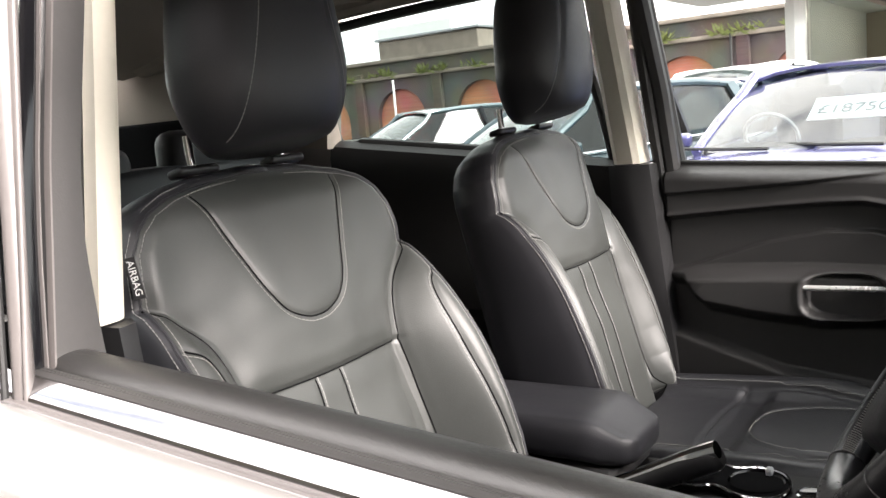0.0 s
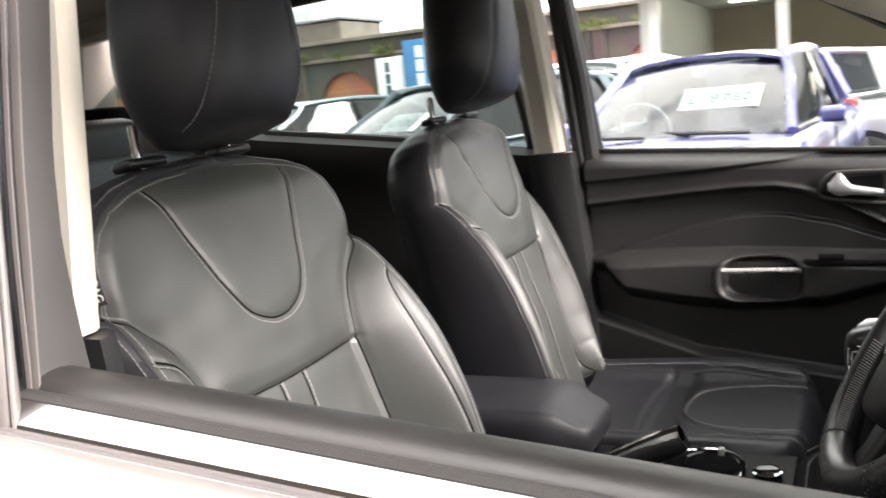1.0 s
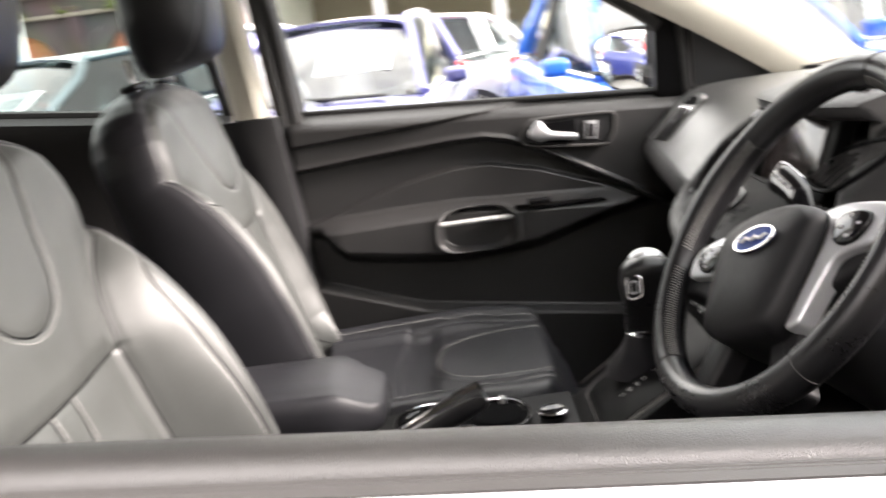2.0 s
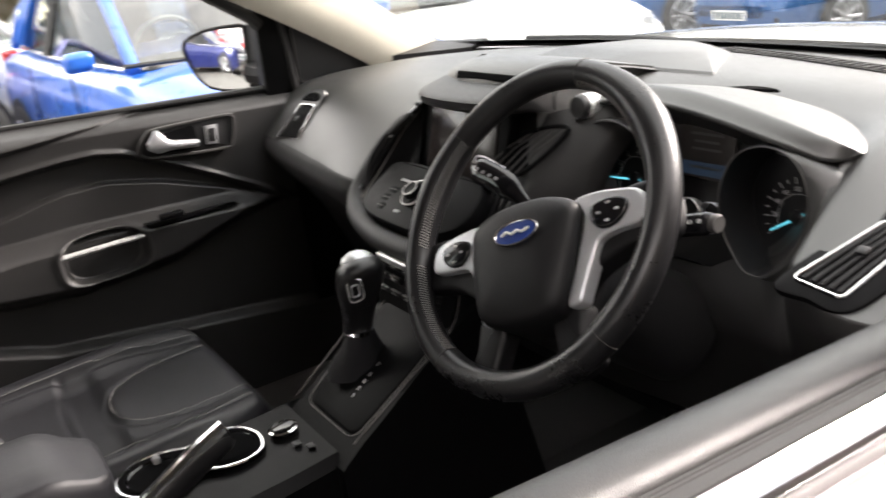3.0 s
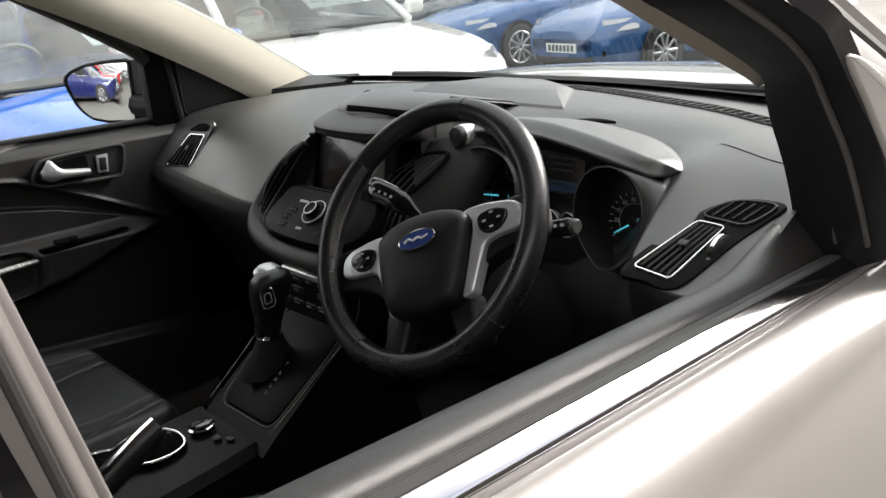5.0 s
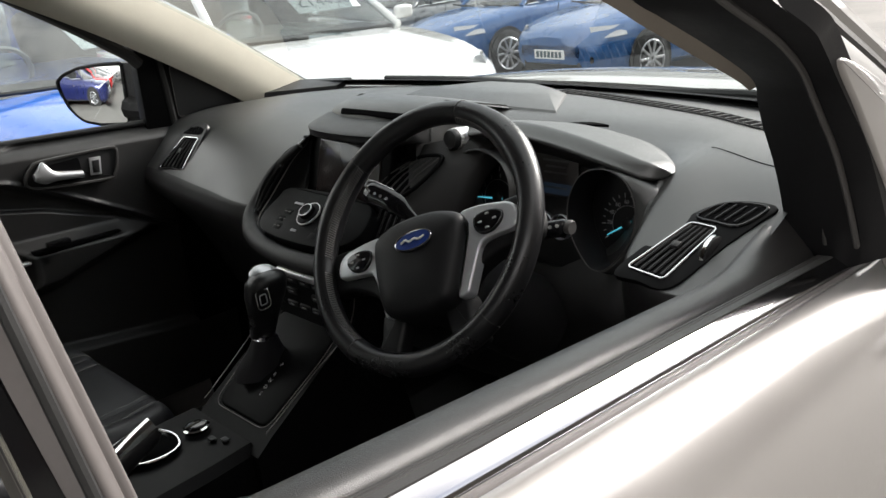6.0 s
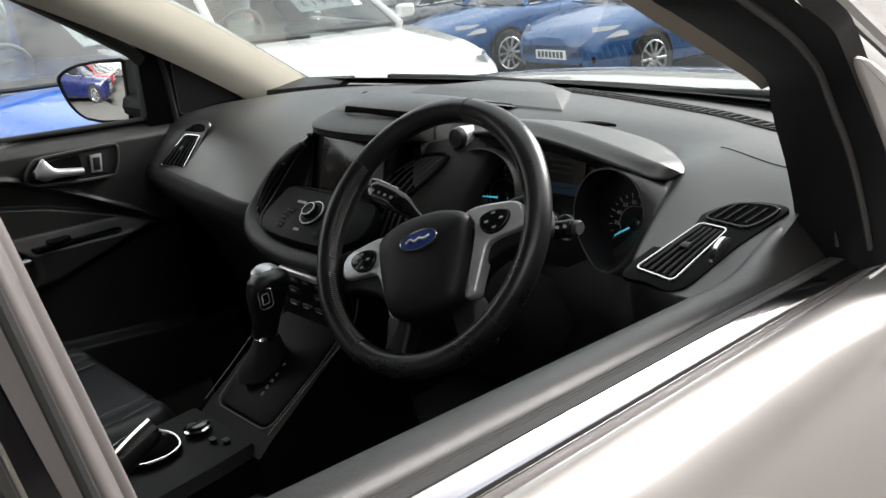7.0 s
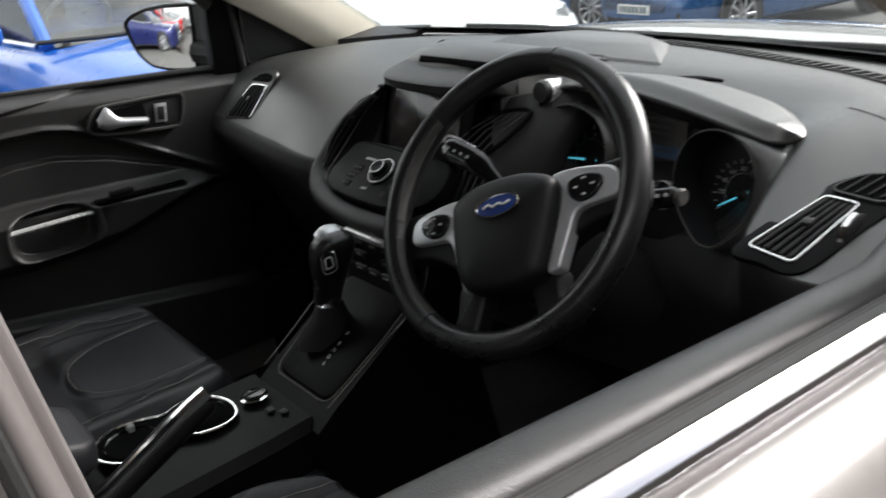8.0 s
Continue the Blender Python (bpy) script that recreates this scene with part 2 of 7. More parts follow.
def solid(fn, us, vs, back):
    """A sheet with a back at a fixed offset, closed round its rim."""
    P = np.array([[fn(u, v) for v in vs] for u in us], float)
    Q = P + np.asarray(back, float)
    a, b = P.shape[:2]
    V = np.concatenate([P.reshape(-1, 3), Q.reshape(-1, 3)])
    k = a * b
    F = []
    for i in range(a - 1):
        for j in range(b - 1):
            q = [i * b + j, (i + 1) * b + j, (i + 1) * b + j + 1, i * b + j + 1]
            F += [q, [x + k for x in q[::-1]]]
    rim = [i * b for i in range(a)] + [(a - 1) * b + j for j in range(1, b)] + [i * b + b - 1 for i in range(a - 2, -1, -1)] + list(range(b - 2, 0, -1))
    for i in range(len(rim)):
        p, q = rim[i], rim[(i + 1) % len(rim)]
        F.append([q, p, p + k, q + k])
    return V, F


def stitches(path, normal, step=0.0062, length=0.0043, r=0.00062, lift=0.0003):
    """Short threads along a line: normal is a vector or one for each point."""
    p = even(path, step)
    if len(p) < 2:
        return np.zeros((0, 3)), []
    tan = np.gradient(p, axis=0)
    tan /= np.linalg.norm(tan, axis=1)[:, None] + 1e-9
    nn = np.broadcast_to(np.asarray(normal, float), p.shape)
    gs = []
    for c, t, n in zip(p, tan, nn):
        s = np.cross(t, n)
        s /= np.linalg.norm(s) + 1e-9
        c = c + n * lift
        a = c - t * length / 2
        b = c + t * length / 2
        V = [a + s * r, a + n * r, a - s * r, b + s * r, b + n * r, b - s * r, a - t * r, b + t * r]
        F = [[0, 1, 4, 3], [1, 2, 5, 4], [0, 6, 1], [1, 6, 2], [3, 4, 7], [4, 5, 7]]
        gs.append((V, F))
    return join(*gs)


def smooth(a, b, x):
    t = np.clip((x - a) / (b - a), 0, 1)
    return t * t * (3 - 2 * t)


def letters(text, size, m, depth=0.0006):
    """Raised characters in the built-in font, as a mesh."""
    c = bpy.data.curves.new("letters", "FONT")
    c.body, c.size, c.extrude, c.align_x, c.align_y = text, size, depth, "CENTER", "CENTER"
    ob = bpy.data.objects.new("letters", c)
    scene.collection.objects.link(ob)
    dg = bpy.context.evaluated_depsgraph_get()
    me = ob.evaluated_get(dg).to_mesh()
    g = (np.array([v.co[:] for v in me.vertices]), [list(q.vertices) for q in me.polygons])
    ob.evaluated_get(dg).to_mesh_clear()
    bpy.data.objects.remove(ob)
    bpy.data.curves.remove(c)
    return moved(g, m)


# ---- front seats ----
TILT = radians(14)
SEAT_H = np.array([0, -math.sin(TILT), math.cos(TILT)])
SEAT_N = np.array([0, math.cos(TILT), math.sin(TILT)])


def half_width(h):
    """Half the width of the front cover, out to its piped seam."""
    return float(np.interp(h, [-0.46, -0.43, -0.40, -0.36, -0.30, -0.20, -0.10, 0.02, 0.055, 0.085, 0.110, 0.128, 0.142, 0.151, 0.156, 0.159],
                           [0.120, 0.172, 0.207, 0.233, 0.245, 0.245, 0.240, 0.232, 0.231, 0.225, 0.209, 0.186, 0.153, 0.113, 0.074, 0.03]))


SEAM_IN = curve([(-0.46, 0.170), (-0.36, 0.168), (-0.26, 0.165), (-0.16, 0.155), (-0.10, 0.150), (-0.038, 0.170), (0.0, 0.206), (0.022, 0.232), (0.034, 0.252)], 120)


def inner_seam(h):
    return float(np.interp(h, SEAM_IN[:, 0], SEAM_IN[:, 1]))


V_SEAM = curve([(0.124, 0.140), (0.106, 0.095), (0.086, 0.045), (0.068, 0.004), (0.048, -0.023), (0.022, -0.037), (0.0, -0.040), (-0.022, -0.037), (-0.048, -0.023), (-0.068, 0.004),
                (-0.086, 0.045), (-0.106, 0.095), (-0.124, 0.140)], 110)
PANEL_TOP = curve([(-0.15, -0.110), (-0.075, -0.113), (0, -0.115), (0.075, -0.113), (0.15, -0.110)], 30)
INNER = [np.array([(k * inner_seam(h), h) for h in np.linspace(-0.45, 0.024, 100)]) for k in (1, -1)]
EDGE = [np.array([(k * (half_width(h)), h) for h in np.linspace(-0.44, 0.158, 160)]) for k in (1, -1)]
RIBS = [np.array([(k, h) for h in np.linspace(-0.44, -0.118, 40)]) for k in (-0.024, 0.024)]
POCKET = [curve([(k * 0.229, -0.030), (k * 0.210, -0.047), (k * 0.203, -0.085), (k * 0.207, -0.15), (k * 0.215, -0.22), (k * 0.220, -0.30), (k * 0.218, -0.42)], 60) for k in (1, -1)]


def near(seams, s, h):
    """The distance of points (s, h) from a set of seams."""
    q = np.stack([s, h], -1)
    best = np.full(s.shape, 9.0)
    for line in seams:
        for a, b in zip(line[:-1], line[1:]):
            d = b - a
            t = np.clip(((q - a) @ d) / (d @ d + 1e-12), 0, 1)
            best = np.minimum(best, np.linalg.norm(q - a - t[..., None] * d, axis=-1))
    return best


def back_depth(s, h, outer=0):
    """How far the front of a backrest stands out, with its bolsters and the valleys of its seams. outer: the side that falls away."""
    w = np.vectorize(half_width)(h)
    i = np.vectorize(inner_seam)(h)
    a = np.abs(s)
    tall = 0.104 * (1 - np.exp(-(np.maximum(0.045 - h, 0) / 0.13) ** 1.3))
    t_ = np.clip((a - i + 0.010) / np.maximum(w - i + 0.006, 0.02), 0, 1)
    bol = tall * np.sin(t_ * math.pi / 2) ** 1.25
    falls = (np.sign(s) * outer > 0) * 1.0
    bol = bol * (1 - 0.30 * falls) - 0.048 * falls * smooth(0.11, 0.245, a)
    belly = 0.014 * np.exp(-((h + 0.03) / 0.11) ** 2) * (1 - smooth(0.04, 0.2, a))
    edge = -0.010 * smooth(w - 0.028, w, a) ** 2
    top = -0.022 * smooth(0.095, 0.160, h) ** 2
    lumbar = 0.014 * smooth(-0.14, -0.26, h) * (1 - smooth(0.10, 0.16, a))
    groove = -0.0022 * np.exp(-(near([V_SEAM], s, h) / 0.0034) ** 2) - 0.0015 * np.exp(-(near([V_SEAM], s, h) / 0.014) ** 2) 
    dn = near(INNER, s, h)
    groove += -0.0030 * np.exp(-(dn / 0.0042) ** 2) - 0.005 * np.exp(-(dn / 0.018) ** 2) 
    dp = near([PANEL_TOP], s, h)
    groove += -0.0030 * np.exp(-(dp / 0.0044) ** 2) - 0.005 * np.exp(-(dp / 0.020) ** 2) * (1 - smooth(0.11, 0.15, a)) + 0.0016 * np.exp(-((dp - 0.020) / 0.016) ** 2) * smooth(-0.117, -0.107, h) * (1 - smooth(0.12, 0.148, a))
    groove += -0.0014 * np.exp(-(near(RIBS, s, h) / 0.0040) ** 2)
    groove += -0.0018 * np.exp(-(near(POCKET, s, h) / 0.0042) ** 2)
    panel = -0.006 * smooth(-0.106, -0.120, h) * (1 - smooth(0.13, 0.155, a))
    crease = 0.0006 * np.sin(61 * s + 23 * h + 3 * np.sin(17 * h)) * np.sin(37 * h - 19 * s)
    return bol + belly + edge + top + lumbar + groove + panel + crease


def front_seat(at, outer=0):
    at = np.array(at, float)
    seat = thing("front_seat", (at[0], at[1], 0.0), "black leather front seat with grey stitching and upright headrest", "car seat", "front seats")
    to = lambda s, h, n: at + np.stack([s + 0 * n, 0 * n, 0 * n], -1) + h[..., None] * SEAT_H + n[..., None] * SEAT_N
    hs = np.concatenate([np.linspace(-0.46, 0.10, 260), 0.10 + 0.059 * np.sin(np.linspace(0, math.pi / 2, 31)[1:])])
    ks = np.linspace(-1, 1, 231)
    W = np.array([half_width(h) for h in hs])
    S = W[:, None] * ks[None]
    Hh = np.repeat(hs[:, None], len(ks), 1)
    Nn = back_depth(S, Hh, outer)
    P = to(S, Hh, Nn)
    du, dv = np.gradient(P, axis=0), np.gradient(P, axis=1)
    nor = np.cross(dv, du).reshape(-1, 3)
    nor /= np.linalg.norm(nor, axis=1)[:, None] + 1e-12
    # the leather covers, cut apart along the seams
    vy = np.interp(S, V_SEAM[::-1, 0], V_SEAM[::-1, 1])
    inV = (np.abs(S) < 0.123) & (Hh > vy) & (Hh < 0.141)
    I = np.array([inner_seam(h) for h in hs])[:, None]
    mid = (Hh < -0.113) & (np.abs(S) <= I)
    bl = (Hh < 0.024) & (S > I)
    br = (Hh < 0.024) & (S < -I)
    kind = np.where(inV, 1, np.where(mid, 2, np.where(bl, 3, np.where(br, 4, 0))))
    n = len(ks)
    flat = P.reshape(-1, 3)
    cells = {k: [] for k in range(5)}
    for i in range(len(hs) - 1):
        for j in range(n - 1):
            cells[int(kind[i, j])].append([i * n + j, i * n + j + 1, (i + 1) * n + j + 1, (i + 1) * n + j])
    for k, name in enumerate(("shoulder_cover", "shield_insert", "centre_panel", "side_bolster", "side_bolster")):
        used = sorted({v for q in cells[k] for v in q})
        at_new = {v: x for x, v in enumerate(used)}
        ob = part(name, (flat[used], [[at_new[v] for v in q] for q in cells[k]]), LEATHER, seat, sharp=180)
        ob.data.normals_split_custom_set_from_vertices(nor[used].tolist())
    # piping, sides and back
    rim = np.concatenate([P[:, 0], P[-1, 1:-1], P[::-1, -1]])
    part("piping", tube(even(rim + SEAT_N * -0.001, 0.004), 0.0022, 8), LEATHER_SIDE_SHADE, seat, "black piping round the front cover")
    secs = []
    rim_n = (rim - at) @ SEAT_N
    rim_s, rim_h = rim[:, 0] - at[0], (rim - at) @ SEAT_H
    ox = np.sign(rim_s) * smooth(0.02, 0.2, np.abs(rim_s))
    oh = smooth(0.05, 0.15, rim_h)
    out_ = np.stack([ox, oh], 1) / (np.linalg.norm(np.stack([ox, oh], 1), axis=1)[:, None] + 1e-9)
    for grow, back, blend in ((-0.001, -0.001, 0), (0.005, 0.000, 0), (0.010, -0.006, 0.05), (0.0145, -0.020, 0.15), (0.016, -0.045, 0.4), (0.014, -0.075, 0.7), (0.004, -0.100, 0.9), (-0.016, -0.116, 1), (-0.05, -0.122, 1)):
        nn = rim_n * (1 - blend) + back
        secs.append(to(rim_s + out_[:, 0] * grow, rim_h + out_[:, 1] * grow, nn))
    part("side_shell", rings(secs, closed=False), LEATHER_SIDE_SHADE, seat, "matt black leather side of the backrest", sharp=60)
    last = np.array(secs[-1])
    m = len(last) // 2
    part("back_panel", rings([last[:m], last[::-1][:m]], closed=False), HARD, seat)
    # threads
    def thread(line, lift=0.0):
        line = np.asarray(line)
        nn = back_depth(line[:, 0], line[:, 1], outer)
        return to(line[:, 0], line[:, 1], nn + lift)
    off = lambda line, d: line + d * np.stack([-np.gradient(line[:, 1]), np.gradient(line[:, 0])], -1) / (np.linalg.norm(np.gradient(line, axis=0), axis=1)[:, None] + 1e-9)
    part("shield_stitching", stitches(thread(off(V_SEAM, 0.0062)), SEAT_N), SEAT_THREAD, seat, "fine grey thread")
    for k, line in zip((1, -1), EDGE):
        part("edge_stitching", stitches(thread(off(line, k * 0.0055)), SEAT_N), SEAT_THREAD, seat)
        out_line = to(line[:, 0] + k * 0.0085 * smooth(0.16, 0.10, line[:, 1]), line[:, 1] + 0.008 * smooth(0.09, 0.15, line[:, 1]), back_depth(line[:, 0], line[:, 1], outer) - 0.0035)
        part("edge_stitching", stitches(out_line, SEAT_N * 0.7 + np.array([0.7 * k, 0, 0])), SEAT_THREAD, seat)
    for line in RIBS:
        part("panel_stitching", stitches(thread(off(line, 0.004)), SEAT_N), SEAT_THREAD, seat)
    # black cords laid in the seam grooves stand in for their crease shade
    for line in (V_SEAM, *INNER, PANEL_TOP[1:-1], *POCKET, *RIBS):
        part("seam", tube(thread(line, 0.0002), 0.0012, 6), DARK, seat, "dark cord standing for the shade in a sewn seam")
    for line in POCKET:
        part("bolster_stitching", stitches(thread(off(line, 0.004)), SEAT_N), SEAT_THREAD, seat)
    # headrest
    def head_row(v):
        h = 0.178 + 0.262 * v
        k = max(1 - abs(2 * v - 1) ** 4.0, 0.0) ** 0.5
        k = 0.60 + 0.40 * k if 0 < v < 1 else 0.55
        return h, 0.132 * k * (1.0 - 0.20 * smooth(0.25, 1.0, v)) * (0.86 + 0.14 * smooth(0.0, 0.4, v)), 0.072 * k, 0.016 + 0.052 * v
    hr = []
    seam_x = lambda v: 0.086 - 0.036 * smooth(0.0, 0.75, v)
    for v in np.linspace(0, 1, 46):
        h, w, dp, lean = head_row(v)
        row = []
        for th in np.linspace(0, 2 * np.pi, 96, endpoint=False):
            c, s_ = math.cos(th), math.sin(th)
            e = 0.78
            x = w * math.copysign(abs(c) ** e, c)
            y = dp * math.copysign(abs(s_) ** e, s_)
            if y > 0:
                y += 0.010 * (1 - (x / w) ** 2)
            if y > -0.02:
                y -= 0.0035 * math.exp(-((abs(x) - seam_x(v)) / 0.005) ** 2)
            row.append(at + np.array([x, 0, 0]) + SEAT_H * h + SEAT_N * (y + lean))
        hr.append(row)
    head = part("headrest", rings(hr), LEATHER_SIDE_SHADE, seat, "padded black leather headrest", sharp=80)
    for k in (1, -1):
        line = []
        for v in np.linspace(0.04, 0.97, 60):
            h, w, dp, lean = head_row(v)
            x = min(seam_x(v) + 0.005, w * 0.98)
            y = dp * max(1 - (x / w) ** (2 / 0.78), 0) ** 0.39 + 0.010 * (1 - (x / w) ** 2)
            line.append(at + np.array([k * x, 0, 0]) + SEAT_H * h + SEAT_N * (y + lean))
        part("headrest_stitching", stitches(line, SEAT_N * 0.8 + np.array([k * 0.6, 0, 0]), lift=0.0004), SEAT_THREAD, head)
    for x in (0.077, -0.079):
        base = at + np.array([x, 0, 0]) + SEAT_H * 0.160 + SEAT_N * -0.05
        part("headrest_post", tube([base, base + SEAT_H * 0.03, base + SEAT_H * 0.06 + SEAT_N * 0.006], 0.0058, 12), CHROME, seat, "chrome post")
        part("post_guide", moved(block((0.064, 0.030, 0.012), 0.0055, 4), plane_at(base + np.array([0.0, 0, 0]) + SEAT_H * 0.016, (1, 0, 0), SEAT_N)), HARD, seat)
    # cushion: same leather as the backrest, its shade put into the darker tone
    y0 = at[1] + 0.12
    L, Wc = (0.45 if outer == 0 else 0.468), 0.262
    def cushion(u, v):
        sx, y = (2 * u - 1), v * L
        corner = max(0.0, (v - 0.62) / 0.38)
        w = Wc * (0.97 + 0.03 * math.sin(v * 3)) * (1 - (0.30 if outer == 0 else 0.18) * corner ** (2.2 if outer == 0 else 3))
        a = abs(sx)
        front = 1 - (0.10 if outer == 0 else 0.07) * a ** 4 * smooth(0.5, 1.0, v)
        z = 0.622 + 0.024 * v + 0.026 * smooth(0.50, 0.80, a) * (1 - 0.55 * smooth(0.6, 1, v)) - 0.075 * smooth(0.80, 1.0, a) ** 2 - 0.085 * smooth(0.86, 1.0, v) ** 2
        return [at[0] + sx * w, y0 + y * front, z]
    us, vs = np.linspace(0, 1, 101), np.linspace(0, 1, 101)
    P = np.array([[cushion(u, v) for v in vs] for u in us])
    # valleys: the tongue-shaped insert of the front half, the cross seam and the two long seams
    s2, y2 = P[..., 0] - at[0], P[..., 1] - y0
    insert = curve([(-0.112, 0.432), (-0.116, 0.36), (-0.108, 0.29), (-0.080, 0.240), (-0.040, 0.218), (0.0, 0.213), (0.040, 0.218), (0.080, 0.240), (0.108, 0.29), (0.116, 0.36), (0.112, 0.432)], 90)
    longs = [np.array([(k * (0.178 - 0.03 * smooth(0.25, 0.45, y)), y) for y in np.linspace(0.0, 0.44, 40)]) for k in (1, -1)]
    cross = [np.array([(x, 0.150 + 0.5 * x * x) for x in np.linspace(-0.176, 0.176, 24)])]
    P[..., 2] -= 0.004 * np.exp(-(near([insert], s2, y2) / 0.005) ** 2) + 0.007 * np.exp(-(near(longs, s2, y2) / 0.007) ** 2) + 0.005 * np.exp(-(near(cross, s2, y2) / 0.006) ** 2)
    P[..., 2] -= 0.010 * (y2 > 0.15) * smooth(0.15, 0.17, y2) * (1 - smooth(0.15, 0.19, np.abs(s2))) * smooth(0.23, 0.20, y2)
    g = solid(lambda i, j: P[i, j], range(101), range(101), (0, 0, -0.09))
    part("cushion", g, LEATHER_SIDE_SHADE, seat, "black leather seat cushion", sharp=60)
    def onc(line):
        o = []
        for x, y in line:
            d = (P[..., 0] - at[0] - x) ** 2 + (P[..., 1] - y0 - y) ** 2
            i, j = np.unravel_index(np.argmin(d), d.shape)
            o.append([at[0] + x, y0 + y, P[i, j, 2] + 0.0015])
        return o
    part("cushion_stitching", stitches(onc(insert * [0.95, 1] + [0, 0.006]), (0, 0, 1), r=0.0009, lift=0.0015), SEAT_THREAD, seat)
    for k in (0, 1):
        part("cushion_stitching", stitches(onc(longs[k] + [(0.008, 0), (-0.008, 0)][k]), (0, 0, 1), r=0.0009, lift=0.0015), SEAT_THREAD, seat)
    part("cushion_seam", tube(onc(cross[0]), 0.0013, 6), LEATHER_SIDE_SHADE, seat)
    part("seat_base", block((0.44, 0.44, 0.16), 0.02, 3, Matrix.Translation((at[0], y0 + 0.22, 0.47))), HARD, seat)
    part("side_valance", block((0.03, 0.46, 0.09), 0.012, 3, Matrix.Translation((at[0] + 0.262, y0 + 0.2, 0.56))), HARD, seat)
    part("side_valance", block((0.03, 0.46, 0.09), 0.012, 3, Matrix.Translation((at[0] - 0.262, y0 + 0.2, 0.56))), HARD, seat)
    for x in (-0.17, 0.17):
        part("seat_rail", block((0.04, 0.52, 0.05), 0.006, 2, Matrix.Translation((at[0] + x, y0 + 0.2, 0.37))), HARD, seat)
    return seat


DRIVER_SEAT = (0.372, -0.69, 1.04)
driver_seat = front_seat(DRIVER_SEAT)
passenger_seat = front_seat((-0.380, -0.677, 1.04), outer=-1)
TAG = np.array(DRIVER_SEAT) + np.array([0.2385, 0, 0]) + SEAT_H * 0.060 + SEAT_N * -0.001
tag_m = plane_at(TAG, -SEAT_H, Vector((-0.55, 0, 0)) + Vector(SEAT_N) * 0.83)
tag = part("airbag_tag", moved(block((0.046, 0.014, 0.0016), 0.0007, 1), tag_m), HARD, driver_seat, "sewn-in black tag with white letters")
part("tag_letters", letters("AIRBAG", 0.0112, tag_m @ Matrix.Translation((0, 0, 0.001)), 0.0003), WHITE_PRINT, tag)


# ---- car body ----
car = thing("car_body", (0, 0, 0), "silver-white five-door car body with cream headlining, parked on the forecourt", "car")


def belt(y):
    """The height of the window sills."""
    return 1.086 - 0.0506 * (y + 0.62) if y > -0.62 else 1.092 - 0.11 * (y + 0.62)


def sweep(profile, ys, fx=lambda y: 0.0, fz=lambda y: 0.0):
    """An (x, z) section carried along y."""
    return rings([[[x + fx(y), y, z + fz(y)] for x, z in profile] for y in ys], closed=False)


def swept_bar(profile, ys, fx=lambda y: 0.0, fz=lambda y: 0.0):
    return rings([[[x + fx(y), y, z + fz(y)] for x, z in profile] for y in ys])


# floor, bulkhead and the tunnel
part("floor_pan", block((1.5, 3.0, 0.04), 0.01, 2, Matrix.Translation((0, -0.75, 0.31))), CARPET, car)
part("bulkhead", block((1.5, 0.04, 0.75), 0.01, 2, Matrix.Translation((0, 0.78, 0.66))), DARK, car)
part("tunnel", swept_bar([(-0.13, 0.33), (-0.12, 0.46), (-0.08, 0.50), (0.08, 0.50), (0.12, 0.46), (0.13, 0.33)], np.linspace(-1.2, 0.76, 8)), CARPET, car)

# roof
def roof_z(x, y):
    return 1.60 - 0.07 * (abs(x) / 0.62) ** 3 - 0.16 * smooth(-0.25, 0.06, y) ** 1.5 * 1.0 - 0.10 * smooth(-1.7, -2.35, y)
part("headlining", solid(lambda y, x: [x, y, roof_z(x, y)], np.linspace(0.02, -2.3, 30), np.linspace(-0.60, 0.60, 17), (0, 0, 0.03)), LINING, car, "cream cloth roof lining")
part("roof_skin", solid(lambda y, x: [x, y, roof_z(x * 0.9, y) + 0.045], np.linspace(0.05, -2.32, 30), np.linspace(-0.66, 0.66, 17), (0, 0, 0.004)), PAINT, car)

# windscreen: from the base of the scuttle to the roof's front edge
def screen_point(u, v):
    x = (2 * u - 1)
    y_low, y_top = 0.735 - 0.115 * x * x, 0.055 - 0.10 * x * x
    xs = x * (0.735 - (0.155 if x > 0 else 0.155 - 0.10 * smooth(0.0, -0.9, x)) * v)
    return [xs, y_low + (y_top - y_low) * v, 1.062 + (1.475 - 1.062) * v - 0.02 * x * x * v + 0.02 * math.sin(math.pi * v)]
pane = part("windscreen", grid(screen_point, np.linspace(0, 1, 25), np.linspace(0, 1, 13)), WINDSCREEN, car, "clear curved windscreen")
pane.visible_shadow = False
low = [np.array(screen_point(u, 0.004)) for u in np.linspace(0.02, 0.98, 40)]
part("windscreen_seal", tube([p + (0, -0.004, 0.004) for p in low], 0.006, 8), RUBBER_DARK, car)
part("black_band", rings([[np.array(screen_point(u, v)) + (0, -0.002, -0.003) for v in np.linspace(0, 0.035, 4)] for u in np.linspace(0.01, 0.99, 40)], closed=False), GLOSS, car)
part("scuttle", solid(lambda u, v: [(2 * u - 1) * 0.78, 0.75 - 0.12 * (2 * u - 1) ** 2 + v * 0.16, 1.052 - 0.02 * v], np.linspace(0, 1, 20), np.linspace(0, 1, 4), (0, 0, -0.02)), HARD, car)
part("bonnet", solid(lambda u, v: [(2 * u - 1) * (0.84 - 0.03 * v), 0.90 - 0.13 * (2 * u - 1) ** 2 + v * 0.95, 1.035 + 0.012 * math.cos((2 * u - 1) * 1.5) - 0.13 * v ** 1.6 - 0.05 * abs(2 * u - 1) ** 4],
     np.linspace(0, 1, 25), np.linspace(0, 1, 15), (0, 0, -0.02)), PAINT, car)
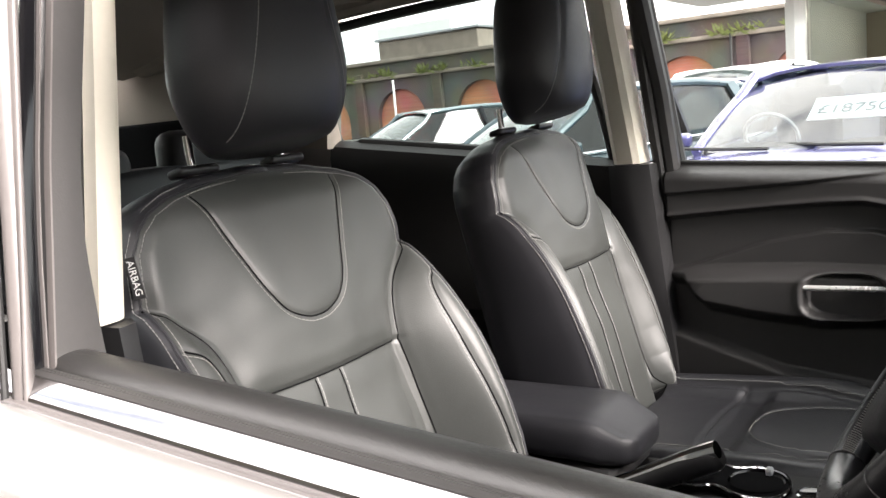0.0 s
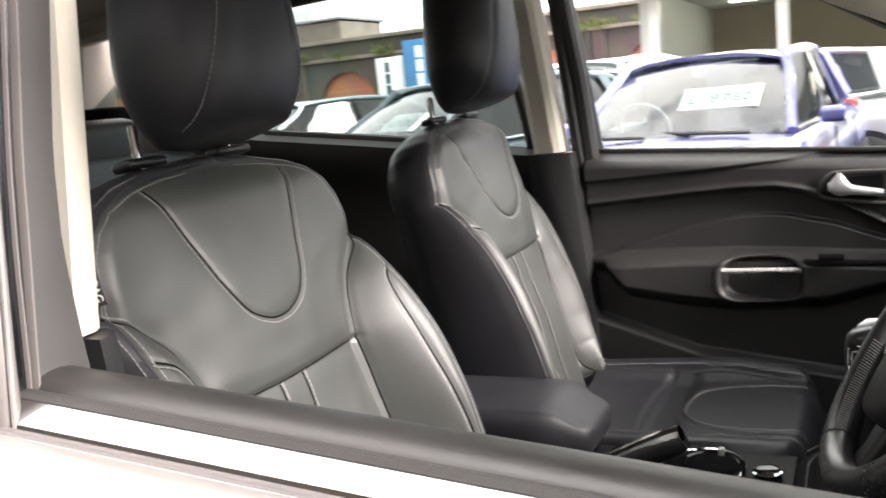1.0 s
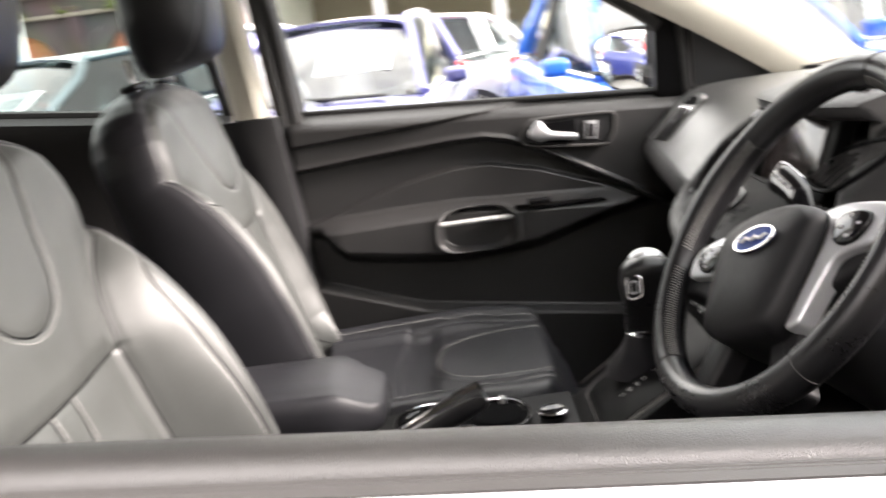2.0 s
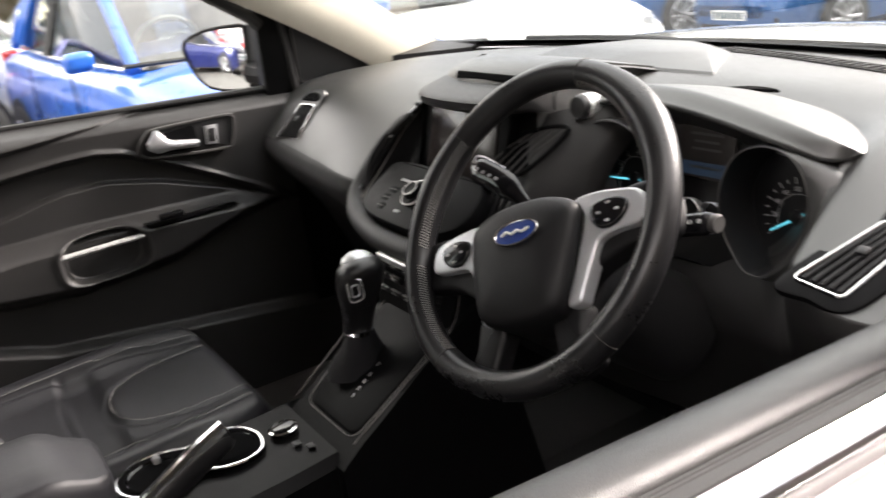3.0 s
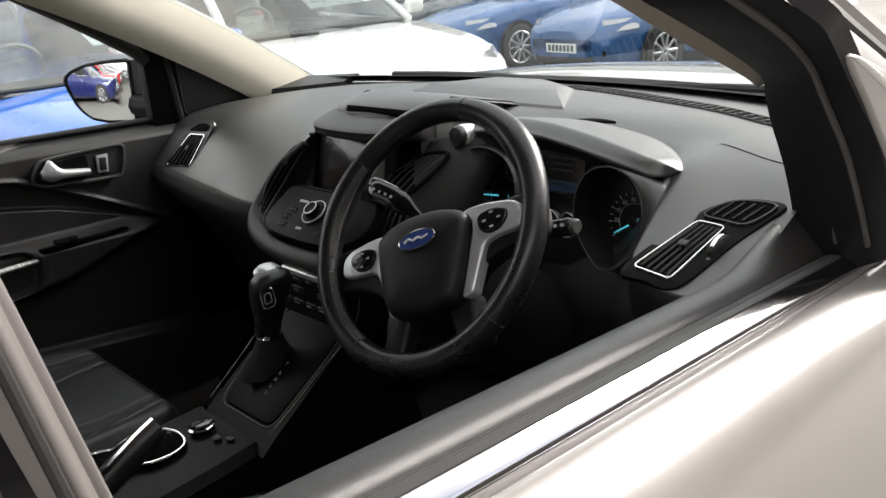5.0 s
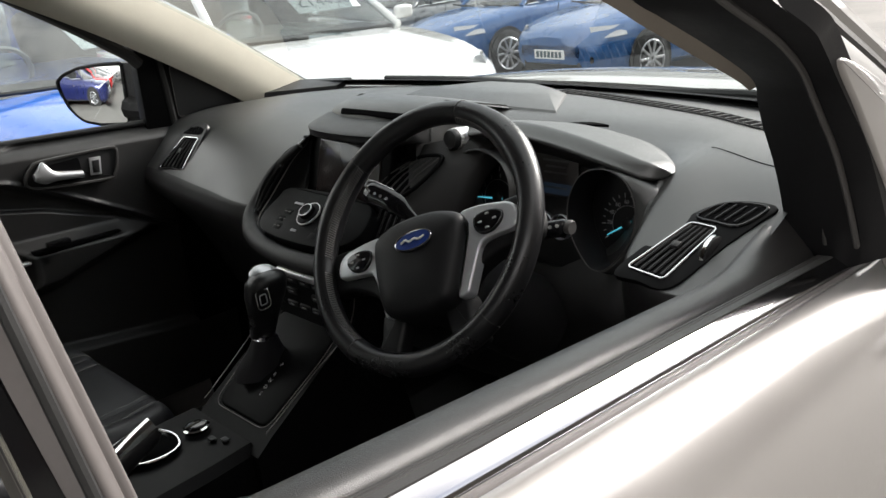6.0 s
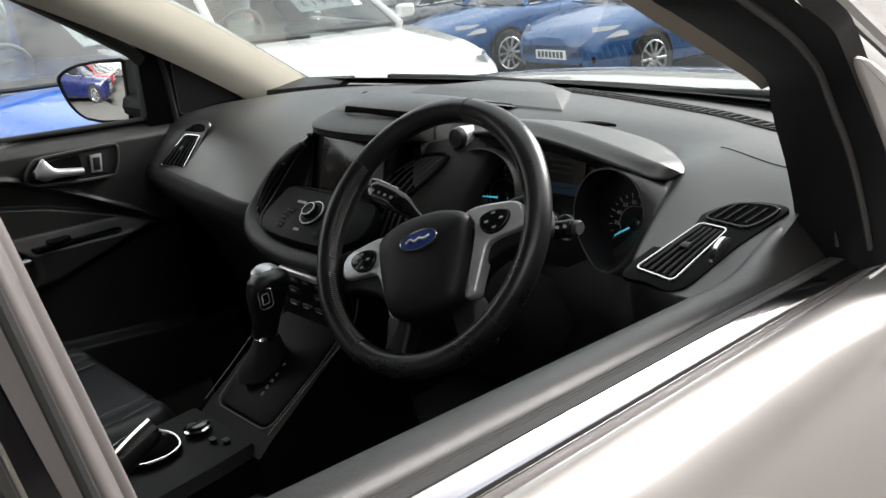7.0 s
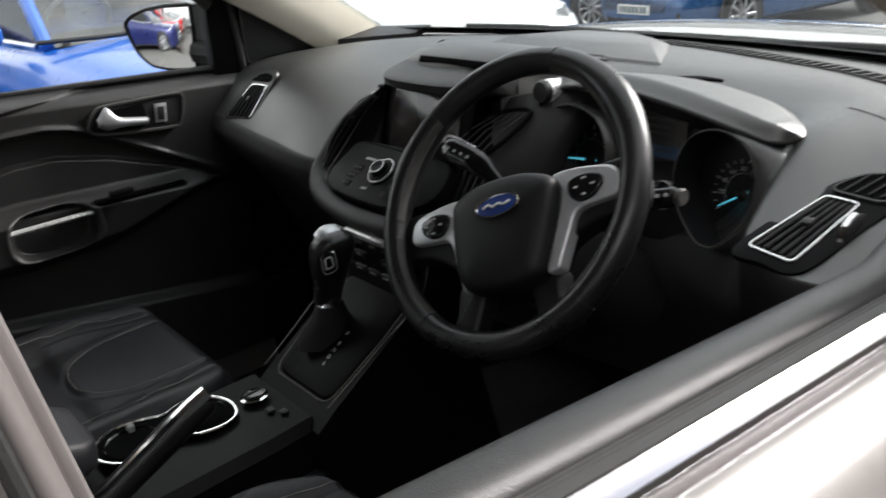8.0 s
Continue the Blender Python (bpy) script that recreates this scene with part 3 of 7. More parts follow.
for s, x0 in ((1, 0.42), (-1, -0.30)):
    wip = curve([(x0 + 0.28, 0.80, 1.050), (x0, 0.80, 1.058), (x0 - 0.3, 0.775, 1.058)], 14)
    part("wiper_arm", tube(wip, np.linspace(0.010, 0.006, 14), 8), RUBBER_DARK, car)

# front pillars, cream inside
def pillar_line(v, side):
    p = np.array(screen_point(0.0 if side < 0 else 1.0, v))
    return p
for side in (-1, 1):
    secs = []
    for v in np.linspace(-0.03, 1.05, 22):
        p = pillar_line(v, side)
        o = np.array([side, 0, 0])
        d = np.array([0, -0.52, -0.85])
        sec = [p + o * 0.0 + (0, 0.01, 0.002), p + o * -0.004 + d * 0.014, p + o * -0.010 + d * 0.055, p + o * -0.004 + d * 0.095, p + o * 0.012 + d * 0.115, p + o * 0.035 + d * 0.105, p + o * 0.04 + d * 0.04, p + o * 0.03 + d * 0.0]
        secs.append(np.array(sec) if side < 0 else np.array(sec)[::-1])
    if side < 0:
        part("front_pillar_trim", rings(secs), CREAM, car, "cream pillar trim beside the windscreen", sharp=70)
    else:
        # cream trim as well; the darker lining colour stands in for its shade
        edge_ = curve([(0.66, -0.36, 1.465), (0.685, -0.19, 1.378), (0.70, -0.039, 1.304), (0.70, 0.024, 1.274), (0.70, 0.113, 1.233), (0.70, 0.192, 1.197), (0.70, 0.225, 1.179)], 30)
        part("front_pillar_trim", rings([[q + (0, -0.002, 0), q + (0.012, -0.003, 0.008), q + (0.034, 0.004, 0.024), q + (0.040, 0.03, 0.03), q + (0.01, 0.02, 0.006)] for q in edge_]), LINING, car, "cream pillar trim beside the windscreen, toned down for shade", sharp=60)
    outer = [pillar_line(v, side) + (side * 0.055, 0.012, -0.012) for v in np.linspace(-0.06, 1.1, 20)]
    if side < 0:
        part("front_pillar_skin", tube(outer, 0.034, 10, flat=0.8), PAINT, car)
    else:
        # painted pillar, black gap and the bright moulding beside the windscreen
        low_ = curve([(0.78, -0.36, 1.515), (0.80, -0.18, 1.405), (0.83, 0.012, 1.295), (0.83, 0.098, 1.251), (0.83, 0.187, 1.210), (0.83, 0.263, 1.171), (0.83, 0.42, 1.085), (0.83, 0.58, 1.0)], 40)
        high = curve([(0.72, -0.30, 1.525), (0.76, -0.09, 1.40), (0.80, 0.113, 1.285), (0.80, 0.17, 1.262), (0.80, 0.226, 1.235), (0.80, 0.333, 1.183), (0.80, 0.48, 1.105), (0.80, 0.62, 1.03)], 40)
        part("front_pillar_skin", rings([[a, a * 0.6 + b * 0.4 + (0.008, 0, 0.006), b, b + (-0.03, 0.045, -0.012), a + (-0.004, 0.035, 0.0)] for a, b in zip(low_, high)]), PAINT, car, "silver-white painted front pillar", sharp=50)
        part("pillar_gap", tube(high + np.array([-0.016, 0.016, 0.004]), 0.011, 8), RUBBER_DARK, car)
        part("pillar_moulding", tube(high + np.array([-0.036, 0.050, 0.018]), 0.016, 8), PAINT, car)
    rail = curve([pillar_line(1.0, side) + (side * 0.03, 0, -0.02), (side * 0.625, -0.35, 1.545), (side * 0.63, -0.9, 1.565), (side * 0.62, -1.6, 1.54), (side * 0.60, -2.2, 1.48)], 24)
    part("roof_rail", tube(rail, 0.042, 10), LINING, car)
    part("roof_gutter", tube(rail + np.array([side * 0.05, 0, 0.01]), 0.03, 8), PAINT, car)

# middle pillars
for side in (-1, 1):
    def pil(w0, w1, x_in, y_c, z0, z1, lean):
        secs = []
        for v in np.linspace(0, 1, 12):
            z = z0 + (z1 - z0) * v
            x = side * (x_in - lean * (z - 1.09))
            w = w0 + (w1 - w0) * v
            y = y_c - (0.05 if side < 0 else 0.10) * (z - 1.09)
            dx = 0.05 if side < 0 else 0.018
            sec = [(x, y - w, z), (x - side * 0.012, y - w * 0.6, z), (x - side * 0.014, y + w * 0.5, z), (x - side * 0.004, y + w * 0.9, z), (x + side * dx * 0.6, y + w, z), (x + side * dx, y + w, z), (x + side * dx, y - w, z)]
            secs.append(sec if side > 0 else sec[::-1])
        return rings(secs)
    part("middle_pillar_trim", pil(0.034 if side < 0 else 0.016, 0.030 if side < 0 else 0.024, 0.705, -0.680 if side < 0 else -0.624, 1.095 if side < 0 else 1.08, 1.55, 0.20), CREAM, car, "cream pillar trim between the doors")
    part("middle_pillar_base", pil(0.075, 0.052, 0.70, -0.675 if side < 0 else -0.642, 0.35, 1.093 if side < 0 else 1.078, 0.03), HARD, car, "black lower pillar trim")
    # seal between pillar and front door
    part("pillar_seal", tube([(side * (0.742 - 0.18 * (z - 1.09)), -0.622 - 0.05 * (z - 1.09), z) for z in np.linspace(0.45, 1.5, 20)], 0.013, 8), RUBBER_DARK, car)

# rear of the cabin
for side in (-1, 1):
    ys = np.linspace(-0.72, -1.58, 24)
    part("rear_door_trim", rings([[[side * (0.755 - dx), y, z + (belt(y) - 1.1) * k] for dx, z, k in ((0.0, 1.10, 1), (0.028, 1.085, 1), (0.036, 1.05, 1), (0.03, 1.0, .6), (0.03, 0.9, .3), (0.075, 0.84, 0), (0.07, 0.74, 0), (0.03, 0.70, 0), (0.03, 0.36, 0))] for y in ys][:: side], closed=False), SOFT, car)
    part("rear_door_skin", rings([[[side * (0.80 + dx), y, z + (belt(y) - 1.1) * k] for dx, z, k in ((-0.03, 1.10, 1), (0.05, 1.09, 1), (0.09, 1.0, .5), (0.11, 0.8, 0), (0.10, 0.5, 0), (0.06, 0.3, 0))] for y in np.linspace(-0.66, -2.4, 30)][:: -side], closed=False), PAINT, car)
    # glass and frame of the rear door
    lo = [(side * 0.765, y, belt(y)) for y in np.linspace(-0.74, -1.58, 10)]
    hi = [(side * (0.655 - 0.015 * (i / 9)), y, 1.515 - 0.03 * (i / 9) ** 2) for i, y in enumerate(np.linspace(-0.80, -1.53, 10))]
    g = part("rear_side_glass", rings([lo, hi], closed=False), PRIVACY, car)
    g.visible_shadow = False
    part("rear_window_frame", tube(curve(lo + hi[::-1], 60, closed=True), 0.013, 8, closed=True), RUBBER_DARK, car)
    part("quarter_panel", rings([[(side * x, y, z) for y, z in ((-1.57, belt(-1.57) - 0.02), (-1.52, 1.54), (-1.74, 1.50), (-1.81, 1.2))] for x in (0.70, 0.76)][:: side]), LINING, car, "cream rear pillar trim")
    lo = [(side * 0.745, y, belt(y) + 0.02) for y in np.linspace(-1.78, -2.12, 5)]
    hi = [(side * 0.64, y, 1.45 - 0.04 * i) for i, y in enumerate(np.linspace(-1.74, -2.0, 5))]
    g = part("quarter_glass", rings([lo, hi], closed=False), PRIVACY, car)
    g.visible_shadow = False
    part("rear_pillar", rings([[(side * x, y, z) for y, z in ((-2.03, 1.15), (-1.94, 1.60), (-2.36, 1.56), (-2.54, 1.1))] for x in (0.62, 0.74)][:: side]), LINING, car)
    part("boot_side", block((0.12, 0.66, 1.0), 0.02, 2, Matrix.Translation((side * 0.645, -2.22, 0.80))), DARK, car)
g = part("rear_screen", grid(lambda u, v: [(2 * u - 1) * (0.64 - 0.08 * v), -2.55 + 0.22 * v, 1.10 + 0.37 * v], np.linspace(0, 1, 9), np.linspace(0, 1, 5)), PRIVACY, car)
g.visible_shadow = False
part("tailgate", block((1.4, 0.06, 0.75), 0.02, 2, Matrix.Translation((0, -2.55, 0.72))), HARD, car)
part("sill_panel", block((0.10, 2.6, 0.12), 0.02, 3, Matrix.Translation((0.78, -0.4, 0.34))), PAINT, car)
part("sill_panel", block((0.10, 2.6, 0.12), 0.02, 3, Matrix.Translation((-0.78, -0.4, 0.34))), PAINT, car)
for sx, wy in ((1, 1.15), (-1, 1.15), (1, -1.55), (-1, -1.55)):
    th = np.linspace(0, 2 * np.pi, 36, endpoint=False)
    prof = [(0.0, 0.20), (0.0, 0.30), (0.02, 0.335), (0.05, 0.345), (0.17, 0.345), (0.20, 0.335), (0.22, 0.30), (0.22, 0.2)]
    part("tyre", rings([[(sx * (0.88 - a), wy + r * math.cos(t), 0.345 + r * math.sin(t)) for a, r in prof] for t in np.append(th, 0)], closed=False), RUBBER_DARK, car)

# outer panels round the wheels, the nose and the tail
ARCH = lambda y, c: 0.345 + math.sqrt(max(0.40 ** 2 - (y - c) ** 2, 0.0))
for side in (-1, 1):
    secs = []
    for y in np.linspace(0.72, 1.92, 40):
        nose = float(smooth(1.35, 1.95, y))
        x, zt = 0.905 - 0.16 * nose ** 2, 1.015 - 0.20 * float(smooth(0.8, 1.95, y))
        zb = max(0.28, ARCH(y, 1.15) if abs(y - 1.15) < 0.40 else 0.28)
        secs.append([(side * (x - 0.10), y, zt + 0.012), (side * (x - 0.03), y, zt - 0.015), (side * x, y, zt - 0.10), (side * (x + 0.012), y, max(zt - 0.25, zb + 0.02)), (side * (x + 0.01), y, zb)])
    part("front_wing", rings(secs[:: side], closed=False), PAINT, car, "silver-white painted front wing")
    part("wheel_rim", rings([[(side * (0.885 - a), wy + r * math.cos(t), 0.345 + r * math.sin(t)) for a, r in ((0.0, 0.215), (0.03, 0.20), (0.05, 0.06), (0.02, 0.05), (0.02, 0.0))] for wy in (1.15,) for t in np.linspace(0, 2 * np.pi, 31)], closed=False), SATIN, car)
    part("wheel_rim", rings([[(side * (0.885 - a), -1.55 + r * math.cos(t), 0.345 + r * math.sin(t)) for a, r in ((0.0, 0.215), (0.03, 0.20), (0.05, 0.06), (0.02, 0.05), (0.02, 0.0))] for t in np.linspace(0, 2 * np.pi, 31)], closed=False), SATIN, car)
    part("head_lamp", block((0.28, 0.22, 0.12), 0.05, 3, Matrix.Translation((side * 0.62, 1.84, 0.78)) @ pose(0, 0, 0, 0, 0, -side * 28)), GLOSS, car)
    part("tail_lamp", block((0.16, 0.14, 0.28), 0.04, 3, Matrix.Translation((side * 0.74, -2.52, 0.98))), GLOSS, car)
part("front_bumper", rings([[(x, 1.92 - 0.22 * (abs(x) / 0.78) ** 3 + d, z) for d, z in ((-0.06, 0.80), (0.02, 0.72), (0.07, 0.58), (0.06, 0.40), (0.0, 0.26))] for x in np.linspace(-0.78, 0.78, 30)], closed=False), PAINT, car)
part("grille", block((0.9, 0.05, 0.14), 0.03, 3, Matrix.Translation((0, 1.975, 0.62))), GLOSS, car)
part("tail_skin", rings([[(x, -2.60 + 0.10 * (abs(x) / 0.8) ** 3 + d, z) for d, z in ((0.03, 1.10), (-0.03, 0.95), (-0.05, 0.70), (-0.06, 0.45), (0.0, 0.28))] for x in np.linspace(-0.80, 0.80, 24)][::-1], closed=False), PAINT, car)

# rear bench
bench = thing("rear_bench", (0, -1.4, 0.3), "black leather rear bench seat in the shade", "car seat")
def bench_back(u, v):
    x = (2 * u - 1) * 0.64
    h = v * 0.62
    return [x, -1.48 - 0.28 * h + 0.03 * math.cos(x * 9) * (1 - v), 0.62 + h * 0.95 - 0.03 * smooth(0.9, 1, v) ** 2 - 0.02 * abs(2 * u - 1) ** 6]
part("backrest", solid(bench_back, np.linspace(0, 1, 40), np.linspace(0, 1, 24), (0, -0.12, 0.0)), LEATHER_SIDE_SHADE, bench)
part("cushion", solid(lambda u, v: [(2 * u - 1) * 0.64, -1.48 + 0.5 * v, 0.62 + 0.02 * math.sin(v * 3) - 0.06 * smooth(0.85, 1, v) ** 2], np.linspace(0, 1, 30), np.linspace(0, 1, 20), (0, 0, -0.2)), LEATHER_SIDE_SHADE, bench)
for x in (-0.36, 0.36, 0.0):
    part("headrest", block((0.25, 0.10, 0.15), 0.04, 4, Matrix.Translation((x, -1.70, 1.19 if x else 1.16))), LEATHER_SIDE_SHADE, bench)


# ---- passenger door ----
pdoor = thing("passenger_door", (-0.80, 0.2, 0.3), "closed car door with moulded black trim and chrome pull", "car door")
CREASE_A = ([-0.62, -0.39, -0.268, -0.20, -0.15, -0.083, 0.016, 0.103, 0.2], [0.968, 0.987, 0.995, 0.995, 0.985, 0.958, 0.904, 0.856, 0.80])
CREASE_B = ([-0.62, -0.526, -0.396, -0.272, -0.188, -0.085, 0.059, 0.2], [0.84, 0.869, 0.912, 0.936, 0.936, 0.913, 0.862, 0.80])
ARM_TOP = ([-0.62, -0.554, -0.40, -0.265, 0.07, 0.2], [0.842, 0.846, 0.853, 0.856, 0.842, 0.825])
ARM_LOW = ([-0.62, -0.57, -0.548, -0.52, -0.408, -0.284, -0.104, 0.069, 0.2], [0.83, 0.822, 0.79, 0.765, 0.748, 0.737, 0.749, 0.80, 0.82])


def door_x(y, z):
    """How far inboard the moulded trim stands."""
    zt = belt(y)
    d = 0.030 * smooth(zt + 0.002, zt - 0.035, z) + 0.012 * smooth(zt - 0.002, zt - 0.018, z)
    roll = np.interp(y, [-0.6, -0.386, -0.206, -0.113, 0.05], [1.021, 1.033, 1.046, 1.056, 1.064])
    d -= 0.012 * smooth(roll + 0.004, roll - 0.006, z)
    a, b = np.interp(y, *CREASE_A), np.interp(y, *CREASE_B)
    t, lo = np.interp(y, *ARM_TOP), np.interp(y, *ARM_LOW)
    d += 0.007 * np.exp(-((z - a - 0.003) / 0.005) ** 2) - 0.018 * smooth(a + 0.001, a - 0.012, z)
    d += 0.013 * smooth(b + 0.003, b - 0.006, z)
    fade = smooth(0.20, 0.04, y) * smooth(-0.64, -0.52, y)
    d += (0.018 + 0.030 * fade) * smooth(t + 0.014, t - 0.022, z)
    d -= (0.026 + 0.030 * fade) * smooth(lo + 0.024, lo - 0.016, z)
    pock = np.interp(y, [-0.6, -0.555, -0.366, 0.2], [0.71, 0.695, 0.632, 0.56])
    d += 0.03 * smooth(pock + 0.008, pock - 0.010, z)
    # the recess of the pull
    cy, cz = abs((y + 0.232) / 0.083), abs((z - 0.803) / 0.047)
    inside = (cy ** 3.2 + cz ** 3.2) ** (1 / 3.2)
    d -= 0.030 * smooth(1.02, 0.86, inside) - 0.004 * np.exp(-((inside - 1.08) / 0.06) ** 2)
    return -0.765 + d


def trim_point(y, k):
    z = 0.40 + (belt(y) - 0.40) * k
    return [float(door_x(y, z)), y, z]
part("door_trim", solid(trim_point, np.linspace(-0.605, 0.30, 220), np.concatenate([np.linspace(0, 0.45, 90), np.linspace(0.453, 1, 220)]), (-0.03, 0, 0)), DOOR, pdoor, "moulded soft black trim", sharp=60)
part("door_skin", rings([[[-(0.80 + dx), y, z + (belt(y) - 1.1) * k] for dx, z, k in ((-0.03, 1.095, 1), (0.05, 1.085, 1), (0.09, 1.0, .5), (0.11, 0.8, 0), (0.10, 0.5, 0), (0.06, 0.3, 0))] for y in np.linspace(-0.64, 0.75, 24)], closed=False), PAINT, pdoor)
part("waist_seal", tube([(-0.772, y, belt(y) + 0.002) for y in np.linspace(-0.6, 0.25, 12)], 0.007, 8), RUBBER_DARK, pdoor)


def on_door(x):
    return plane_at((x, 0, 0), (0, 1, 0), (0, 0, 1))


bez = [(-0.118, 0.984), (-0.112, 0.999), (-0.098, 1.014), (-0.08, 1.020), (0.0, 1.020), (0.07, 1.018), (0.083, 1.013), (0.085, 1.002), (0.079, 0.975), (0.07, 0.957), (0.058, 0.951), (-0.03, 0.958), (-0.095, 0.966), (-0.113, 0.973)]
bezel = part("handle_bezel", slab(curve(bez, 60, True), 0.02, 0.004, 3, on_door(-0.722)), HARD, pdoor, "satin black bezel", sharp=50)
part("bezel_rim", frame_of(curve(bez, 60, True), 0.0036, 0.002, 1.0, on_door(-0.722)), RUBBER, bezel)
part("handle_recess", slab(curve([(-0.09, 0.977), (-0.082, 1.005), (-0.02, 1.011), (0.0, 1.008), (-0.003, 0.970), (-0.03, 0.966)], 30, True), 0.01, 0.001, 1, on_door(-0.7205)), DARK, bezel)
lever = []
for t in np.linspace(0, 1, 18):
    y = -0.100 + 0.100 * t
    z = 0.990 - 0.014 * t
    w = 0.012 * (1 - 0.35 * t) * (0.6 + 0.4 * math.sin(min(1, t * 6) * math.pi / 2)) + 0.013 * math.exp(-((t - 0.22) / 0.13) ** 2)
    zc = z + 0.009 * math.exp(-((t - 0.22) / 0.13) ** 2)
    lever.append([(-0.716 + 0.009 * math.cos(a), y, zc + w * math.sin(a)) for a in np.linspace(0, 2 * np.pi, 12, endpoint=False)])
part("door_lever", rings(lever), SATIN, bezel, "satin silver door lever")
part("lock_switch", slab([(0.018, 0.967), (0.042, 0.965), (0.047, 1.004), (0.021, 1.005)], 0.006, 0.002, 2, on_door(-0.718)), SATIN, bezel)
part("lock_button", slab([(0.023, 0.972), (0.038, 0.970), (0.042, 0.998), (0.026, 0.999)], 0.006, 0.002, 2, on_door(-0.7165)), HARD, bezel)
part("pull_bar", rings([[(-0.703 + 0.007 * math.cos(a), y, 0.8215 + 0.012 * (y + 0.23) + 0.0058 * math.sin(a)) for a in np.linspace(0, 2 * np.pi, 12, endpoint=False)] for y in np.linspace(-0.312, -0.153, 10)]), SATIN_BRIGHT, pdoor, "bright satin pull bar")
part("window_switch", block((0.02, 0.05, 0.012), 0.004, 2, Matrix.Translation((-0.683, -0.095, 0.853))), GLOSS, pdoor)
part("pull_panel", slab([(-0.148, 0.846), (0.04, 0.842), (0.05, 0.835), (-0.145, 0.828)], 0.01, 0.003, 2, on_door(-0.693)), GLOSS, pdoor)
# glass and frame
lo = [(-0.772, y, belt(y)) for y in np.linspace(-0.60, 0.185, 10)]
hi = [(-0.662, -0.63, 1.515), (-0.664, -0.45, 1.505), (-0.672, -0.32, 1.475), (-0.685, -0.22, 1.430), (-0.702, -0.12, 1.380), (-0.718, -0.03, 1.328), (-0.732, 0.05, 1.280), (-0.745, 0.12, 1.235), (-0.752, 0.165, 1.205), (-0.757, 0.19, 1.180)]
g = part("side_glass", rings([lo, hi], closed=False), PANE, pdoor, "raised clear side glass")
g.visible_shadow = False
up = curve(hi, 40)
part("window_frame", tube(up + np.array([0.006, 0, 0]), 0.014, 8), RUBBER_DARK, pdoor)
part("frame_rear", tube([(-0.765, -0.602, belt(-0.6) - 0.02), (-0.735, -0.612, 1.25), (-0.664, -0.632, 1.52)], 0.024, 10), RUBBER_DARK, pdoor)
part("frame_edge", tube([(-0.79, -0.585, belt(-0.6)), (-0.755, -0.598, 1.25), (-0.69, -0.618, 1.51)], 0.011, 8), RUBBER_DARK, pdoor, "black outer edge of the frame")
# corner panel in front of the glass
part("corner_panel", slab([(0.182, 1.02), (0.186, 1.215), (0.188, 1.25), (0.25, 1.25), (0.36, 1.17), (0.52, 1.06), (0.52, 1.02)], 0.03, 0.004, 2, on_door(-0.756)), CONSOLE, pdoor, "black triangular corner panel")
tri_o = rounded([(0.262, 1.168), (0.40, 1.085), (0.44, 1.045), (0.262, 1.045)], 0.012)
part("corner_inset", slab(tri_o, 0.004, 0.001, 1, on_door(-0.7545)), HARD, pdoor)
part("inset_edge", frame_of(tri_o, 0.0012, 0.0, 1.0, on_door(-0.7540)), EDGE_GREY, pdoor, "thin pale edge")
part("corner_rib", tube([(-0.754, 0.238, 1.19), (-0.754, 0.245, 1.12), (-0.754, 0.25, 1.03)], 0.008, 8), RUBBER_DARK, pdoor)
# mirror
mc = np.array([-0.935, 0.15, 1.11])
mout = np.array(rounded([(-0.103, 0.032), (-0.080, 0.047), (-0.035, 0.0594), (0.02, 0.065), (0.094, 0.067), (0.083, -0.071), (0.0015, -0.069), (-0.044, -0.061), (-0.066, -0.046), (-0.082, -0.028), (-0.097, 0.006)], 0.009))
mcase = mout * 1.05 + np.array([[0.046 * float(smooth(0.04, 0.08, x)), 0.0] for x, y in mout])
MU = Vector((0.903, 0.43, 0)).normalized()
MM = plane_at(mc, MU, (0, 0, 1))
house = []
for k, d in ((1.0, -0.001), (1.03, -0.02), (0.95, -0.07), (0.71, -0.11), (0.28, -0.13)):
    house.append([np.array(MM @ Vector((x * k, y * k, d))) for x, y in mcase])
mir = part("door_mirror", rings(house[::-1]), FRAME_BLACK, pdoor, "black door mirror housing")
part("mirror_rim", frame_of(mout * 1.04, 0.005, 0.0, 1.0, MM), PANEL, mir)
dome = [[np.array(MM @ Vector((x * k, y * k, 0.006 - ((x * k) ** 2 + (y * k) ** 2) / 2.0))) for x, y in mout] for k in (0.995, 0.8, 0.6, 0.4, 0.2, 0.02)]
part("mirror_glass", rings(dome), MIRROR, mir, "convex reflecting mirror glass", sharp=80)
part("mirror_arm", tube([(-0.86, 0.20, 1.075), (-0.80, 0.215, 1.07), (-0.765, 0.22, 1.075)], [0.03, 0.028, 0.03], 10), PANEL, mir)

# ---- driver's door ----
ddoor = thing("driver_door", (0.85, 0.2, 0.3), "silver-white car door with its window wound down", "car door")
ys = np.linspace(-0.585, 0.37, 50)
XS = lambda y: -0.0466 * (y + 0.1)
SILL = lambda y: 1.0195 - 0.1027 * (min(y, 0.32) + 0.1) - 0.02 * max(0.0, y - 0.32)
top = [(0.662, -0.40), (0.690, -0.12), (0.704, -0.050), (0.716, -0.019), (0.727, -0.004), (0.736, 0.0022), (0.746, 0.0046), (0.756, 0.0044), (0.764, 0.0026), (0.770, -0.0008), (0.7735, -0.0065), (0.7742, -0.02)]
rise = lambda y: 0.050 * float(smooth(0.10, 0.30, y)) + 0.2 * max(0.0, y - 0.28)
